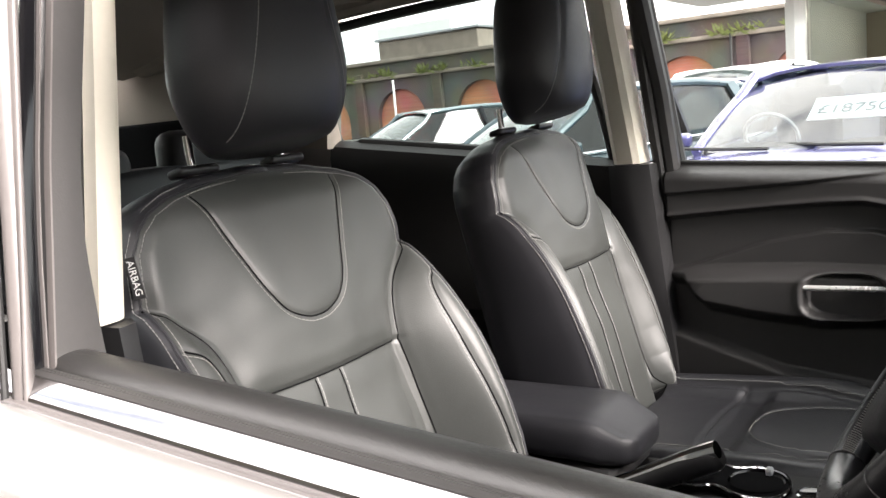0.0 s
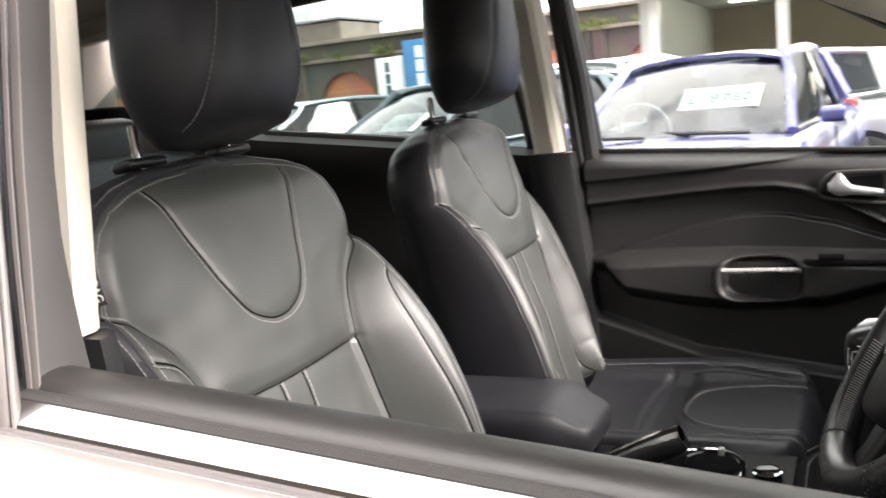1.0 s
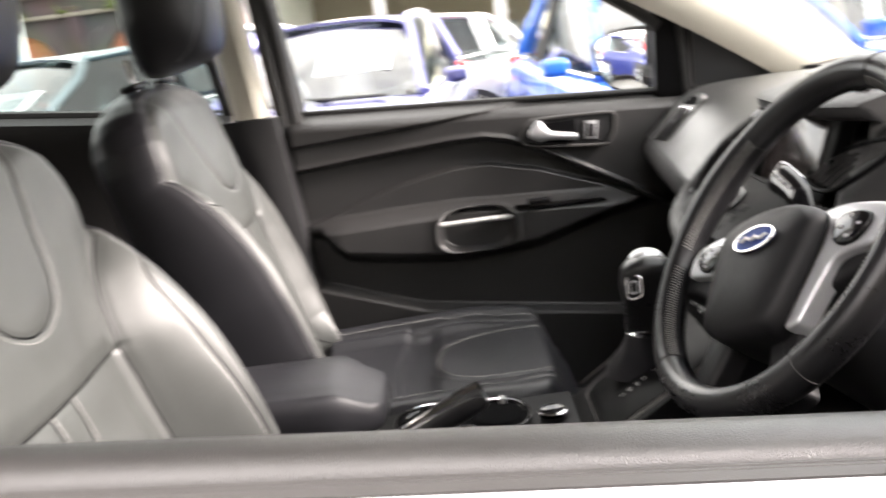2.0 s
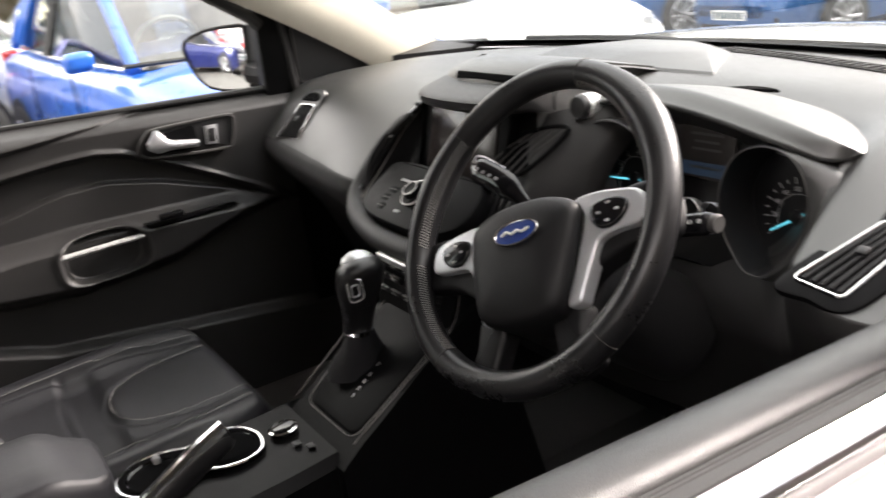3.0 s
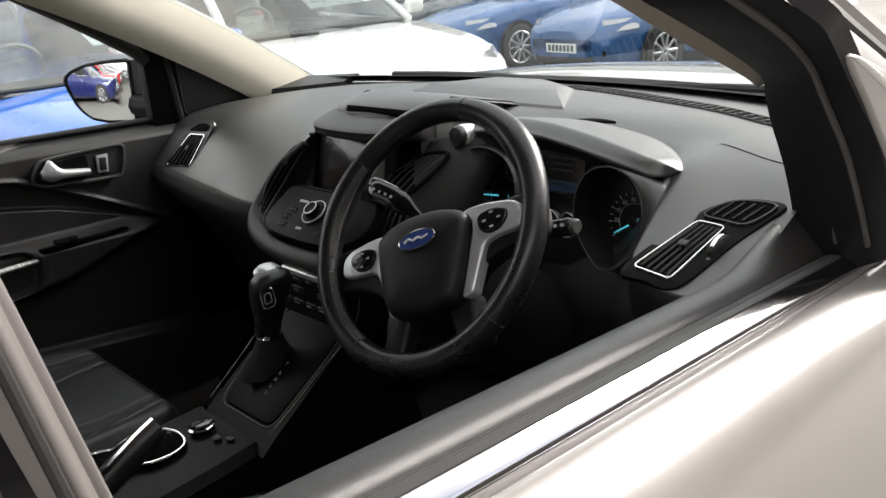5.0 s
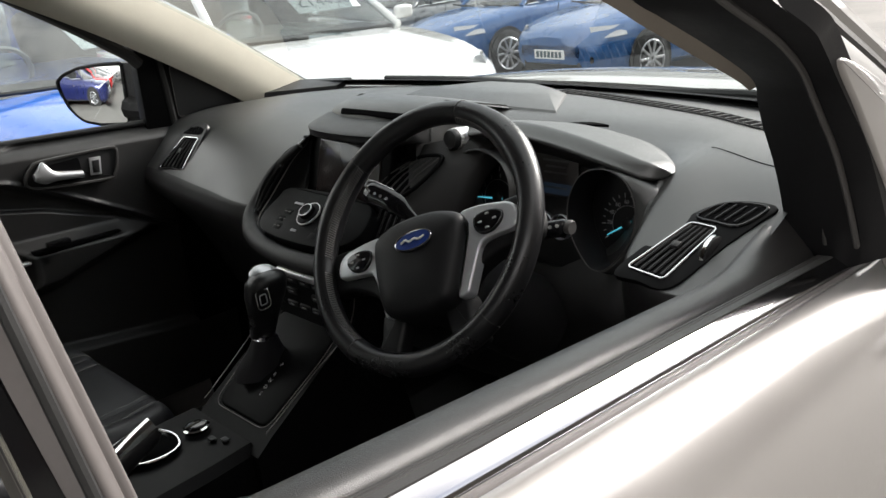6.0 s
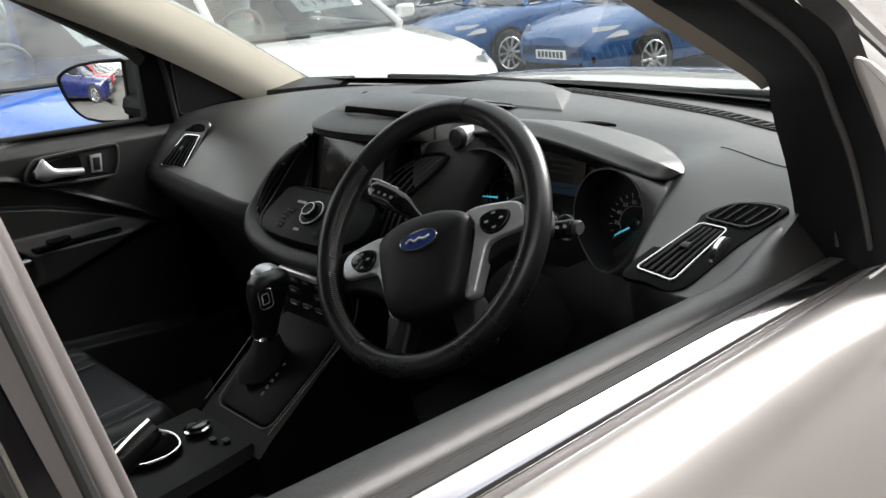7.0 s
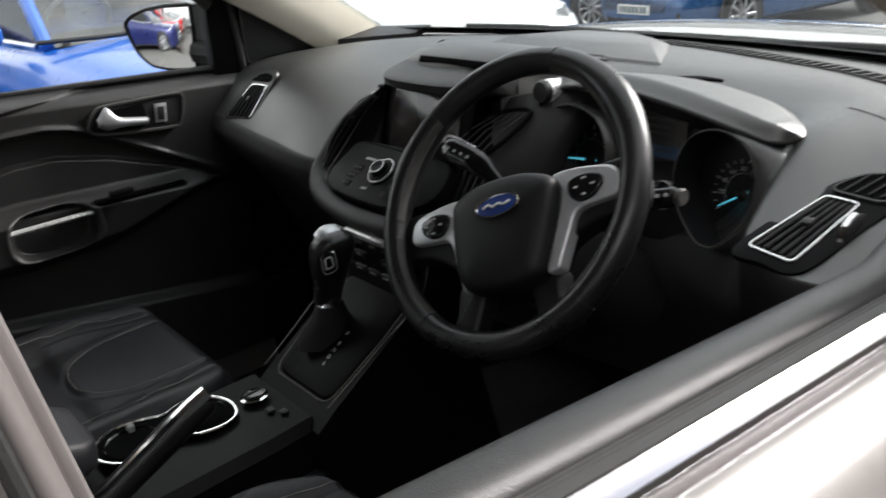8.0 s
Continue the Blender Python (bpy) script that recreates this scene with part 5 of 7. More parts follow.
kn = rp @ Matrix.Translation((-0.004, 0.003, 0))
th = np.linspace(0, 2 * np.pi, 40, endpoint=False)
lathe = lambda prof: rings([[(r * math.cos(t), r * math.sin(t), z) for t in th] for r, z in prof])
knob = part("tuning_knob", moved(lathe([(0.0235, 0.0), (0.0235, 0.004), (0.0205, 0.006), (0.0150, 0.007), (0.0135, 0.013), (0.0120, 0.0145), (0.0, 0.0135)]), kn), PANEL, dash, "round knob with silver rings")
for r0, z0, wd in ((0.0240, 0.004, 0.0017), (0.0132, 0.0142, 0.0019)):
    part("knob_ring", moved(rings([[(r * math.cos(t), r * math.sin(t), z) for t in th] for r, z in ((r0, z0 - 0.002), (r0 - 0.0002, z0 + 0.0008), (r0 - wd, z0 + 0.0008))], caps=False), kn), SATIN_BRIGHT, knob, "thin silver ring")
for x, y, w in ((-0.066, 0.000, 0.026), (-0.072, -0.016, 0.024), (-0.064, -0.032, 0.022), (0.045, 0.004, 0.026), (0.047, -0.016, 0.026), (0.042, -0.034, 0.022)):
    part("radio_key", block((w, 0.0125, 0.003), 0.0012, 2, rp @ Matrix.Translation((x, y, -0.0008))), PANEL, dash)
for x, y, w in ((-0.052, 0.020, 0.024), (-0.014, -0.033, 0.014)):
    part("printed_bar", block((w, 0.0045, 0.001), 0, 1, rp @ Matrix.Translation((x, y, 0.0009))), GREY_PRINT, dash)
for k in range(6):
    part("printed_bar", block((0.006, 0.0018, 0.0006), 0, 1, rp @ Matrix.Translation((-0.070 + 0.010 * (k % 2), 0.000 - 0.016 * (k // 2), 0.0009))), RUBBER, dash)
horn = curve([(-0.135, 0.178, 1.052), (-0.185, 0.150, 1.010), (-0.205, 0.118, 0.962), (-0.198, 0.092, 0.932), (-0.165, 0.072, 0.913), (-0.11, 0.058, 0.903), (-0.04, 0.050, 0.898), (0.04, 0.050, 0.898), (0.11, 0.058, 0.903),
              (0.165, 0.072, 0.915), (0.20, 0.10, 0.940), (0.205, 0.135, 0.972)], 70)
part("panel_lip", tube(horn, np.concatenate([np.linspace(0.006, 0.017, 25), np.full(30, 0.018), np.linspace(0.017, 0.008, 15)]), 12), SOFT, dash, "thick rounded lip round the radio panel")
part("lip_trim", tube(horn + np.array([0.012, 0.004, 0.012]) * np.linspace(1, 0, 70)[:, None], 0.0016, 6), SATIN, dash)
out_line = curve([(-0.124, 0.184, 1.066), (-0.136, 0.191, 1.057), (-0.162, 0.167, 1.039), (-0.181, 0.144, 1.011), (-0.194, 0.122, 0.979), (-0.194, 0.100, 0.945)], 30)
in_low = curve([(-0.120, 0.190, 1.068), (-0.136, 0.194, 1.050), (-0.155, 0.172, 1.024), (-0.167, 0.153, 0.996), (-0.177, 0.130, 0.966), (-0.180, 0.104, 0.940)], 30)
part("centre_vent", rings([out_line + (0, 0.006, -0.004), in_low + (0, 0.006, -0.004)], closed=False), DARK, dash, "narrow curved air vent")
for k in (0.0, 0.36, 0.68):
    part("centre_slat", tube(out_line * (1 - k) + in_low * k + np.array([0, -0.002 * math.sin(math.pi * k), 0.001]), 0.0022 if k else 0.0030, 6), SLIDE, dash)
part("slat_tab", block((0.008, 0.006, 0.004), 0.001, 1, Matrix.Translation(out_line[15] * 0.45 + in_low[15] * 0.55 + np.array([0, -0.004, 0.002]))), RUBBER, dash)
quad = [np.array(p) for p in ((0.185, 0.227, 1.050), (0.114, 0.214, 1.040), (0.066, 0.172, 1.000), (0.145, 0.169, 0.997))]
part("centre_vent", rings([[quad[0] + (0, .006, -.004), quad[3] + (0, .006, -.004)], [quad[1] + (0, .006, -.004), quad[2] + (0, .006, -.004)]][::-1], closed=False), DARK, dash, "wide slatted air vent")
for k in np.linspace(0.10, 0.90, 5):
    part("centre_slat", tube([quad[0] * (1 - k) + quad[1] * k, (quad[0] * (1 - k) + quad[1] * k) * 0.5 + (quad[3] * (1 - k) + quad[2] * k) * 0.5 + (0, -0.004, 0.003), quad[3] * (1 - k) + quad[2] * k], 0.0013, 6), RUBBER, dash)
part("vent_surround", tube(curve(quad, 40, True), 0.0035, 8, closed=True), PANEL, dash)
low_v = [np.array(p) for p in ((0.178, 0.150, 0.985), (0.095, 0.150, 0.975), (0.10, 0.110, 0.925), (0.175, 0.115, 0.935))]
for k in np.linspace(0.04, 0.96, 6):
    part("centre_slat", tube([low_v[0] * (1 - k) + low_v[1] * k, low_v[3] * (1 - k) + low_v[2] * k], 0.0019, 6), SLIDE, dash)
part("vent_backing", rings([[low_v[1] + (0, .008, -.004), low_v[2] + (0, .008, -.004)], [low_v[0] + (0, .008, -.004), low_v[3] + (0, .008, -.004)]], closed=False), DARK, dash)
# starter button on its ramp
st = plane_at((0.192, 0.262, 1.0745), (1, 0, 0), (0, 0.10, 0.995))
sb = part("start_button", moved(lathe([(0.0165, -0.020), (0.0165, 0.018), (0.0150, 0.022), (0.0138, 0.0235), (0.0125, 0.0225), (0, 0.0240)]), st), HARD, dash, "round starter button with silver collar")
part("button_collar", moved(rings([[(r * math.cos(t), r * math.sin(t), z) for t in th] for r, z in ((0.0172, -0.020), (0.0176, 0.010), (0.0172, 0.013), (0.0164, 0.0135))], caps=False), st), SATIN_BRIGHT, sb, "silver collar")
part("button_band", moved(rings([[(r * math.cos(t), r * math.sin(t), z) for t in th] for r, z in ((0.0178, -0.002), (0.0180, 0.001), (0.0178, 0.004))], caps=False), st), SATIN, sb)
# instruments under their hood
lip_line = curve([(0.150, 0.300, 1.046), (0.172, 0.278, 1.066), (0.215, 0.262, 1.083), (0.28, 0.254, 1.0905), (0.345, 0.251, 1.0895), (0.413, 0.250, 1.0795), (0.471, 0.250, 1.0675), (0.508, 0.252, 1.0590), (0.534, 0.258, 1.0515), (0.549, 0.269, 1.0500), (0.557, 0.288, 1.0520)], 70)
back_line = curve([(0.175, 0.335), (0.200, 0.372), (0.250, 0.408), (0.310, 0.426), (0.375, 0.426), (0.440, 0.410), (0.488, 0.384), (0.522, 0.352), (0.546, 0.322), (0.558, 0.300)], 70)
hood = []
for k, p in enumerate(lip_line):
    u = k / 69
    swell = max(0.04, math.sin(math.pi * min(1, 0.10 + 0.90 * u)) ** 0.6)
    end_ = np.array([*back_line[k], 0])
    end_[2] = dash_z(end_[0], end_[1]) - 0.003
    row = [p + (0, 0.060, -0.050 * swell), p + (0, 0.030, -0.018 * swell), p + (0, 0.006, -0.0070 * swell), p + (0, 0.0012, -0.0048 * swell), p + (0, -0.0004, -0.0018 * swell)]
    crown = dash_z(end_[0], end_[1]) + 0.003 * swell
    for w in np.linspace(0, 1, 34) ** 1.3:
        q = p * (1 - w) + end_ * w
        top_ = p[2] + 0.019 * math.sqrt(max(0.0, 1 - (max(0.0, u - 0.90) / 0.10) ** 2)) * min(1.0, swell * 1.5)
        z_top = p[2] + (top_ - p[2]) * float(smooth(-0.03, 0.14, w)) + (crown - 0.002 - top_) * w + 0.003 * swell * math.sin(math.pi * w)
        q[2] = z_top + (end_[2] - z_top) * float(smooth(0.72, 1.0, w))
        row.append(q)
    hood.append(row)
part("instrument_hood", rings(hood, closed=False), DASH_TOP, dash, "smooth hood over the instruments", sharp=60)
# dark plate laid on top, drawing the shade of the gap behind the hood
part("hood_slot", slab(curve([(-0.034, -0.006), (-0.012, 0.004), (0.012, 0.005), (0.036, -0.002), (0.012, -0.005), (-0.012, -0.008)], 30, True), 0.004, 0.001, 1, plane_at((0.348, 0.388, 1.0845), (1, 0.15, -0.02), (0, 1, 0.10))), DARK, dash, "narrow dark plate for the shaded gap behind the hood")
cl = plane_at((0.358, 0.292, 0.985), (1, 0, 0), (0, 0.16, 0.987))
part("instrument_back", slab([(-0.20, -0.10), (0.17, -0.10), (0.165, 0.01), (0.115, 0.058), (0.0, 0.085), (-0.14, 0.085), (-0.19, 0.05)], 0.02, 0.002, 1, cl), DIAL, dash)


def gauge(cx, cz, needle, ticks, swing, wall, wide=1.0, hub=0.0, dial=1.0):
    o = np.array([wide, 1.0]) * curve([(0.0, 0.066), (0.045, 0.052), (0.066, 0.012), (0.056, -0.03), (0.020, -0.066), (0.0, -0.072), (-0.022, -0.066), (-0.056, -0.03), (-0.066, 0.012), (-0.045, 0.052)], 60, True)
    c = cl @ Matrix.Translation((cx, cz, 0))
    tub = [[c @ Vector((x * k, y * k, d)) for x, y in o] for k, d in ((0.90, 0.001), (0.97, 0.030), (1.0, 0.050), (1.02, 0.0535))]
    outer = [[c @ Vector((x * k + dx * max(0.0, x / 0.066) ** 0.5, y * k - 0.2 * dx * max(0.0, x / 0.066), d)) for x, y in o] for k, dx, d in ((1.03, 0.10 * wall, 0.0545), (1.05, 0.40 * wall, 0.051), (1.06, 0.80 * wall, 0.044), (1.06, wall, 0.034), (1.05, 1.04 * wall, 0.005))]
    g = part("gauge", rings(np.array([[list(p) for p in r] for r in tub]), caps=False), FRAME_BLACK, dash, "deep hooded dial with lit needle")
    part("gauge_cowl", rings(np.array([[list(p) for p in r] for r in tub[-1:] + outer]), caps=False), DASH_TOP, g)
    part("gauge_rim", frame_of(o * 1.02, 0.0011, 0.0, 1.0, c @ Matrix.Translation((0, 0, 0.054))), RUBBER, g)
    part("gauge_face", slab(o * 0.91, 0.004, 0.001, 1, c @ Matrix.Translation((0, 0, 0.003))), DIAL, g)
    cnr = c @ Matrix.Translation((hub, -0.012, 0)) @ Matrix.Diagonal((dial, dial, 1, 1))
    for k in range(ticks):
        a = radians(215 - swing * k / (ticks - 1))
        part("tick", block((0.008 if k % 2 == 0 else 0.005, 0.0013, 0.0006), 0, 1, cnr @ pose(0, 0, 0.0042, 0, 0, math.degrees(a)) @ Matrix.Translation((0.047, 0, 0))), GREY_PRINT, g)
    part("inner_arc", moved(tube([(0.030 * math.cos(radians(t)), 0.030 * math.sin(radians(t)), 0) for t in np.linspace(215, 20, 30)], 0.0004, 6), cnr @ Matrix.Translation((0, 0, 0.004))), GREY_PRINT, g)
    part("needle", moved(rings([[(-0.010, -0.0022, 0), (-0.010, 0.0022, 0), (-0.010, 0, 0.002)], [(0.044, -0.0009, 0), (0.044, 0.0009, 0), (0.044, 0, 0.0012)]]), cnr @ pose(0, 0, 0.006, 0, 0, needle)), NEEDLE, g, "cyan lit needle")
    part("needle_hub", moved(lathe([(0.010, 0.003), (0.010, 0.008), (0.006, 0.010), (0, 0.010)]), cnr), DIAL, g)
    return cnr, g


cn, g1 = gauge(-0.116, 0.002, 184, 9, 250, 0.008)
cn, g2 = gauge(0.1185, -0.002, 212, 15, 200, 0.046, 0.84, 0.012, 0.86)
for k, txt in enumerate(("0", "20", "40", "60", "80", "100", "120", "140")):
    a = radians(212 - 200 * k / 7)
    part("numeral", letters(txt, 0.0095, cn @ Matrix.Translation((0.036 * math.cos(a), 0.036 * math.sin(a), 0.0042)), 0.0002), GREY_PRINT, g2)
for k in range(7):
    a = radians(212 - 250 * k / 8)
    part("numeral", letters(str(k), 0.010, cl @ Matrix.Translation((-0.116, -0.010, 0.0042)) @ Matrix.Translation((0.036 * math.cos(a), 0.036 * math.sin(a), 0)), 0.0002), GREY_PRINT, g1)
disp = part("trip_display", slab([(-0.042, -0.005), (0.040, -0.005), (0.042, 0.058), (-0.044, 0.058)], 0.003, 0.001, 1, cl @ Matrix.Translation((0, 0.012, 0.006))), SCREEN, dash, "small blue information display")
part("display_band", block((0.07, 0.016, 0.0008), 0, 1, cl @ Matrix.Translation((-0.001, 0.020, 0.0068))), DISPLAY, disp)
for y, w in ((0.062, 0.05), (0.053, 0.038), (0.044, 0.044), (0.022, 0.046)):
    part("display_line", block((w, 0.003, 0.0006), 0, 1, cl @ Matrix.Translation((0.0, y, 0.0074))), RUBBER, disp)
for x in (-0.016, 0.018):
    part("small_gauge", moved(rings([[(r * math.cos(t), r * math.sin(t), z) for t in th] for r, z in ((0.018, 0.002), (0.0195, 0.012), (0.0185, 0.013))], caps=False), cl @ Matrix.Translation((x, -0.035, 0.002))), SATIN, dash)

# column, shroud and stalks
sw_c = np.array([0.334, 0.035, 1.004])
WT, YAW = radians(34.4), radians(3.4)
WU = np.array([math.cos(YAW), math.sin(YAW), 0])
WV = np.array([-math.sin(YAW) * math.sin(WT), math.cos(YAW) * math.sin(WT), math.cos(WT)])
WN = np.cross(WU, WV)
shroud = []
for d, rx, ry in ((-0.035, 0.045, 0.045), (-0.05, 0.058, 0.055), (-0.11, 0.062, 0.06), (-0.20, 0.066, 0.066), (-0.30, 0.07, 0.07)):
    shroud.append([sw_c + np.array([rx * math.cos(t), 0, 0]) + WV * (ry * math.sin(t) - 0.045) + WN * d for t in th])
part("column_shroud", rings(shroud), HARD, dash, "black steering column shroud")
sl = [sw_c + np.array([x, 0, 0]) + WV * v + WN * n for x, v, n in ((-0.04, 0.0, -0.07), (-0.09, 0.030, -0.062), (-0.14, 0.048, -0.056), (-0.192, 0.055, -0.05))]
stalk = part("column_stalk", tube(curve(sl, 20), np.interp(np.linspace(0, 1, 20), [0, 0.4, 0.55, 0.95, 1], [0.008, 0.010, 0.016, 0.018, 0.012]), 14, flat=0.5, up=WN), GLOSS, dash, "indicator stalk with printed symbols")
part("stalk_edge", tube(curve([np.array(p) + WV * 0.0165 for p in sl[2:]] + [sl[3] + WV * 0.006 - WU * 0.008], 10), 0.0016, 6), SATIN, stalk)
sr = [sw_c + np.array([x, 0, 0]) + WV * v + WN * n for x, v, n in ((0.04, 0.0, -0.07), (0.10, 0.028, -0.062), (0.15, 0.048, -0.058), (0.193, 0.060, -0.055))]
stalk2 = part("column_stalk", tube(curve(sr, 20), np.interp(np.linspace(0, 1, 20), [0, 0.4, 0.55, 0.95, 1], [0.007, 0.008, 0.012, 0.012, 0.009]), 14, flat=0.6, up=WN), GLOSS, dash, "wiper stalk with silver end")
part("stalk_end", moved(lathe([(0.009, 0), (0.0095, 0.004), (0.008, 0.007), (0, 0.007)]), plane_at(sr[3], (0, 1, 0), (0, 0, 1))), RUBBER, stalk2)
for s_, q in ((stalk, sl), (stalk2, sr)):
    for k in range(4):
        c = np.array(q[2]) * (1 - k / 4) + np.array(q[3]) * (k / 4) + WN * 0.0092
        part("symbol", block((0.0045, 0.0042, 0.0006), 0.001, 1, plane_at(c, (1, 0, 0), WV)), GREY_PRINT, s_)


# ---- steering wheel, turned a little to the left ----
wheel = thing("steering_wheel", tuple(sw_c), "black leather steering wheel with satin silver spokes", "steering wheel")
TURN = radians(24)
WA = WU * math.cos(TURN) + WV * math.sin(TURN)
WB = WU * -math.sin(TURN) + WV * math.cos(TURN)


def wp(a, b, n=0.0):
    return sw_c + WA * a + WB * b + WN * n


def rim_section(t):
    """The rim is thicker where the thumbs rest."""
    d = math.degrees(t) % 360
    grip = sum(math.exp(-((((d - c + 180) % 360) - 180) / 16) ** 2) for c in (28, 152))
    return 0.0162 + 0.0028 * grip, 0.0175 + 0.0020 * grip


def rim_piece(t0, t1, n, grow=0.0):
    secs = []
    for t in np.linspace(t0, t1, n):
        rr, rn = rim_section(t)
        c, s = math.cos(t), math.sin(t)
        secs.append([wp((0.175 + (rr + grow) * math.cos(a)) * c, (0.175 + (rr + grow) * math.cos(a)) * s, (rn + grow) * math.sin(a)) for a in np.linspace(0, 2 * np.pi, 20, endpoint=False)])
    return rings(secs)


seams = [radians(a) for a in (64, 128, 232, 308, 424)]
for a, b in zip(seams[:-1], seams[1:]):
    part("rim", rim_piece(a + 0.003, b - 0.003, 60), LEATHER_RIM, wheel, "worn black leather rim", sharp=60)
for a in seams[:-1]:
    part("rim_joint", rim_piece(a - 0.004, a + 0.004, 3, -0.0012), RUBBER_DARK, wheel)
    part("joint_thread", tube([wp((0.175 + 0.0168 * math.cos(q)) * math.cos(a), (0.175 + 0.0168 * math.cos(q)) * math.sin(a), 0.018 * math.sin(q)) for q in np.linspace(-0.3, 3.3, 16)], 0.0005, 6), RUBBER, wheel)
# laced seam on the inner side
for lo_, hi_ in ((128, 178), (2, 64), (186, 232), (308, 352)):
    zig = []
    n = int((hi_ - lo_) * 0.85)
    for k in range(n):
        t = radians(lo_ + (hi_ - lo_) * (k + 0.5) / n)
        rr, rn = rim_section(t)
        for q0, q1 in ((math.pi - 0.80, math.pi - 0.20), (math.pi - 0.20, math.pi - 0.80)):
            dt = 0.008 if q0 < q1 else -0.008
            pts = [wp((0.175 + (rr + 0.0008) * math.cos(q)) * math.cos(t + s * dt), (0.175 + (rr + 0.0008) * math.cos(q)) * math.sin(t + s * dt), (rn + 0.0008) * math.sin(q)) for q, s in ((q0, -1), ((q0 + q1) / 2, 0), (q1, 1))]
            zig.append(tube(pts, 0.0007, 4))
    part("laced_seam", join(*zig), THREAD, wheel, "grey laced thread")
# airbag cover
cover = curve([(0.0, 0.022), (0.042, 0.018), (0.070, 0.004), (0.073, -0.018), (0.068, -0.055), (0.056, -0.100), (0.036, -0.112), (0.0, -0.116), (-0.036, -0.112), (-0.056, -0.100), (-0.068, -0.055), (-0.073, -0.018), (-0.070, 0.004), (-0.042, 0.018)], 80, True)
layers = [(1.0, -0.045), (1.01, -0.004), (1.0, 0.008), (0.965, 0.016), (0.88, 0.021), (0.7, 0.025), (0.45, 0.0275), (0.2, 0.028)]
cc = np.array([0.006, -0.045])
secs = [[wp(cc[0] + (x) * k, cc[1] + (y - cc[1]) * k, n) for x, y in cover] for k, n in layers]
bag = part("airbag_cover", rings(secs), FRAME_BLACK, wheel, "soft black airbag cover", sharp=50)
bm_ = plane_at(wp(0.012, -0.020, 0.0292), WA, WB) @ pose(0, 0, 0, -6)
el = np.array([(math.cos(t), math.sin(t)) for t in np.linspace(0, 2 * np.pi, 48, endpoint=False)])
badge = part("badge", slab(el * [0.029, 0.0132], 0.003, 0.001, 2, bm_), BADGE_BLUE, bag, "blue oval badge with silver rim")
part("badge_rim", frame_of(el * [0.0295, 0.0137], 0.0013, 0.0, 1.0, bm_), CHROME, badge)
mark = [(-0.019, -0.0015), (-0.012, 0.0022), (-0.005, -0.0012), (0.003, 0.0015), (0.010, -0.0012), (0.019, 0.0018)]
part("badge_mark", moved(tube(curve([(x, y, 0.0008) for x, y in mark], 60), 0.0016, 5), bm_), SATIN_BRIGHT, badge, "pale wavy stroke")
# spokes
for s in (1, -1):
    arm = [(s * 0.062, 0.010), (s * 0.085, 0.014), (s * 0.118, 0.010), (s * 0.140, 0.004), (s * 0.150, -0.010), (s * 0.146, -0.030), (s * 0.115, -0.034)]
    if s > 0:
        arm += [(0.096, -0.040), (0.088, -0.058), (0.078, -0.088), (0.073, -0.100), (0.058, -0.102), (0.060, -0.08), (0.070, -0.04), (0.074, -0.01)]
    else:
        arm += [(-0.092, -0.036), (-0.081, -0.048), (-0.074, -0.070), (-0.063, -0.102), (-0.054, -0.104), (-0.060, -0.08), (-0.070, -0.04), (-0.074, -0.01)]
    o = curve(arm, 90, True) + [0.006, 0]
    spoke = part("spoke_trim", slab(o, 0.018, 0.004, 3, plane_at(wp(0, 0, 0.004), WA, WB)), SATIN, wheel, "satin silver spoke trim", sharp=50)
    pod_o = curve([(s * 0.088, -0.004), (s * 0.108, 0.001), (s * 0.128, -0.004), (s * 0.130, -0.016), (s * 0.118, -0.028), (s * 0.100, -0.030), (s * 0.088, -0.020)], 40, True) + [0.006, 0]
    sp = part("switch_pod", slab(pod_o, 0.008, 0.003, 3, plane_at(wp(0, 0, 0.0085), WA, WB)), GLOSS, spoke, "oval black switch pod")
    for dx, dy in ((0, 0.009), (0, -0.010), (0.011, 0), (-0.011, 0)):
        part("switch_mark", block((0.006, 0.0028, 0.0008), 0.0005, 1, plane_at(wp(s * 0.109 + 0.006 + dx, -0.014 + dy, 0.009), WA, WB)), GREY_PRINT, sp)
    part("spoke_core", slab(curve([(s * 0.05, 0.0), (s * 0.10, 0.012), (s * 0.165, 0.012), (s * 0.172, -0.04), (s * 0.12, -0.05), (s * 0.08, -0.07), (s * 0.06, -0.10)], 50, True), 0.028, 0.006, 3, plane_at(wp(0, 0, -0.006), WA, WB)), FRAME_BLACK, wheel)
    leg = curve([(s * 0.030, -0.085), (s * 0.070, -0.095), (s * 0.075, -0.13), (s * 0.088, -0.155), (s * 0.055, -0.17), (s * 0.040, -0.14)], 50, True)
    part("lower_spoke", slab(leg, 0.025, 0.007, 3, plane_at(wp(0, 0, -0.008), WA, WB)), FRAME_BLACK, wheel, "black lower spoke")
part("hub", rings([[wp(r * math.cos(t), r * math.sin(t) - 0.045, n) for t in th] for r, n in ((0.04, -0.07), (0.06, -0.05), (0.07, -0.02), (0.06, -0.012))]), HARD, wheel)


# ---- centre console ----
console = thing("centre_console", (0, -0.1, 0.33), "black centre console with silver-edged cup holders", "console")
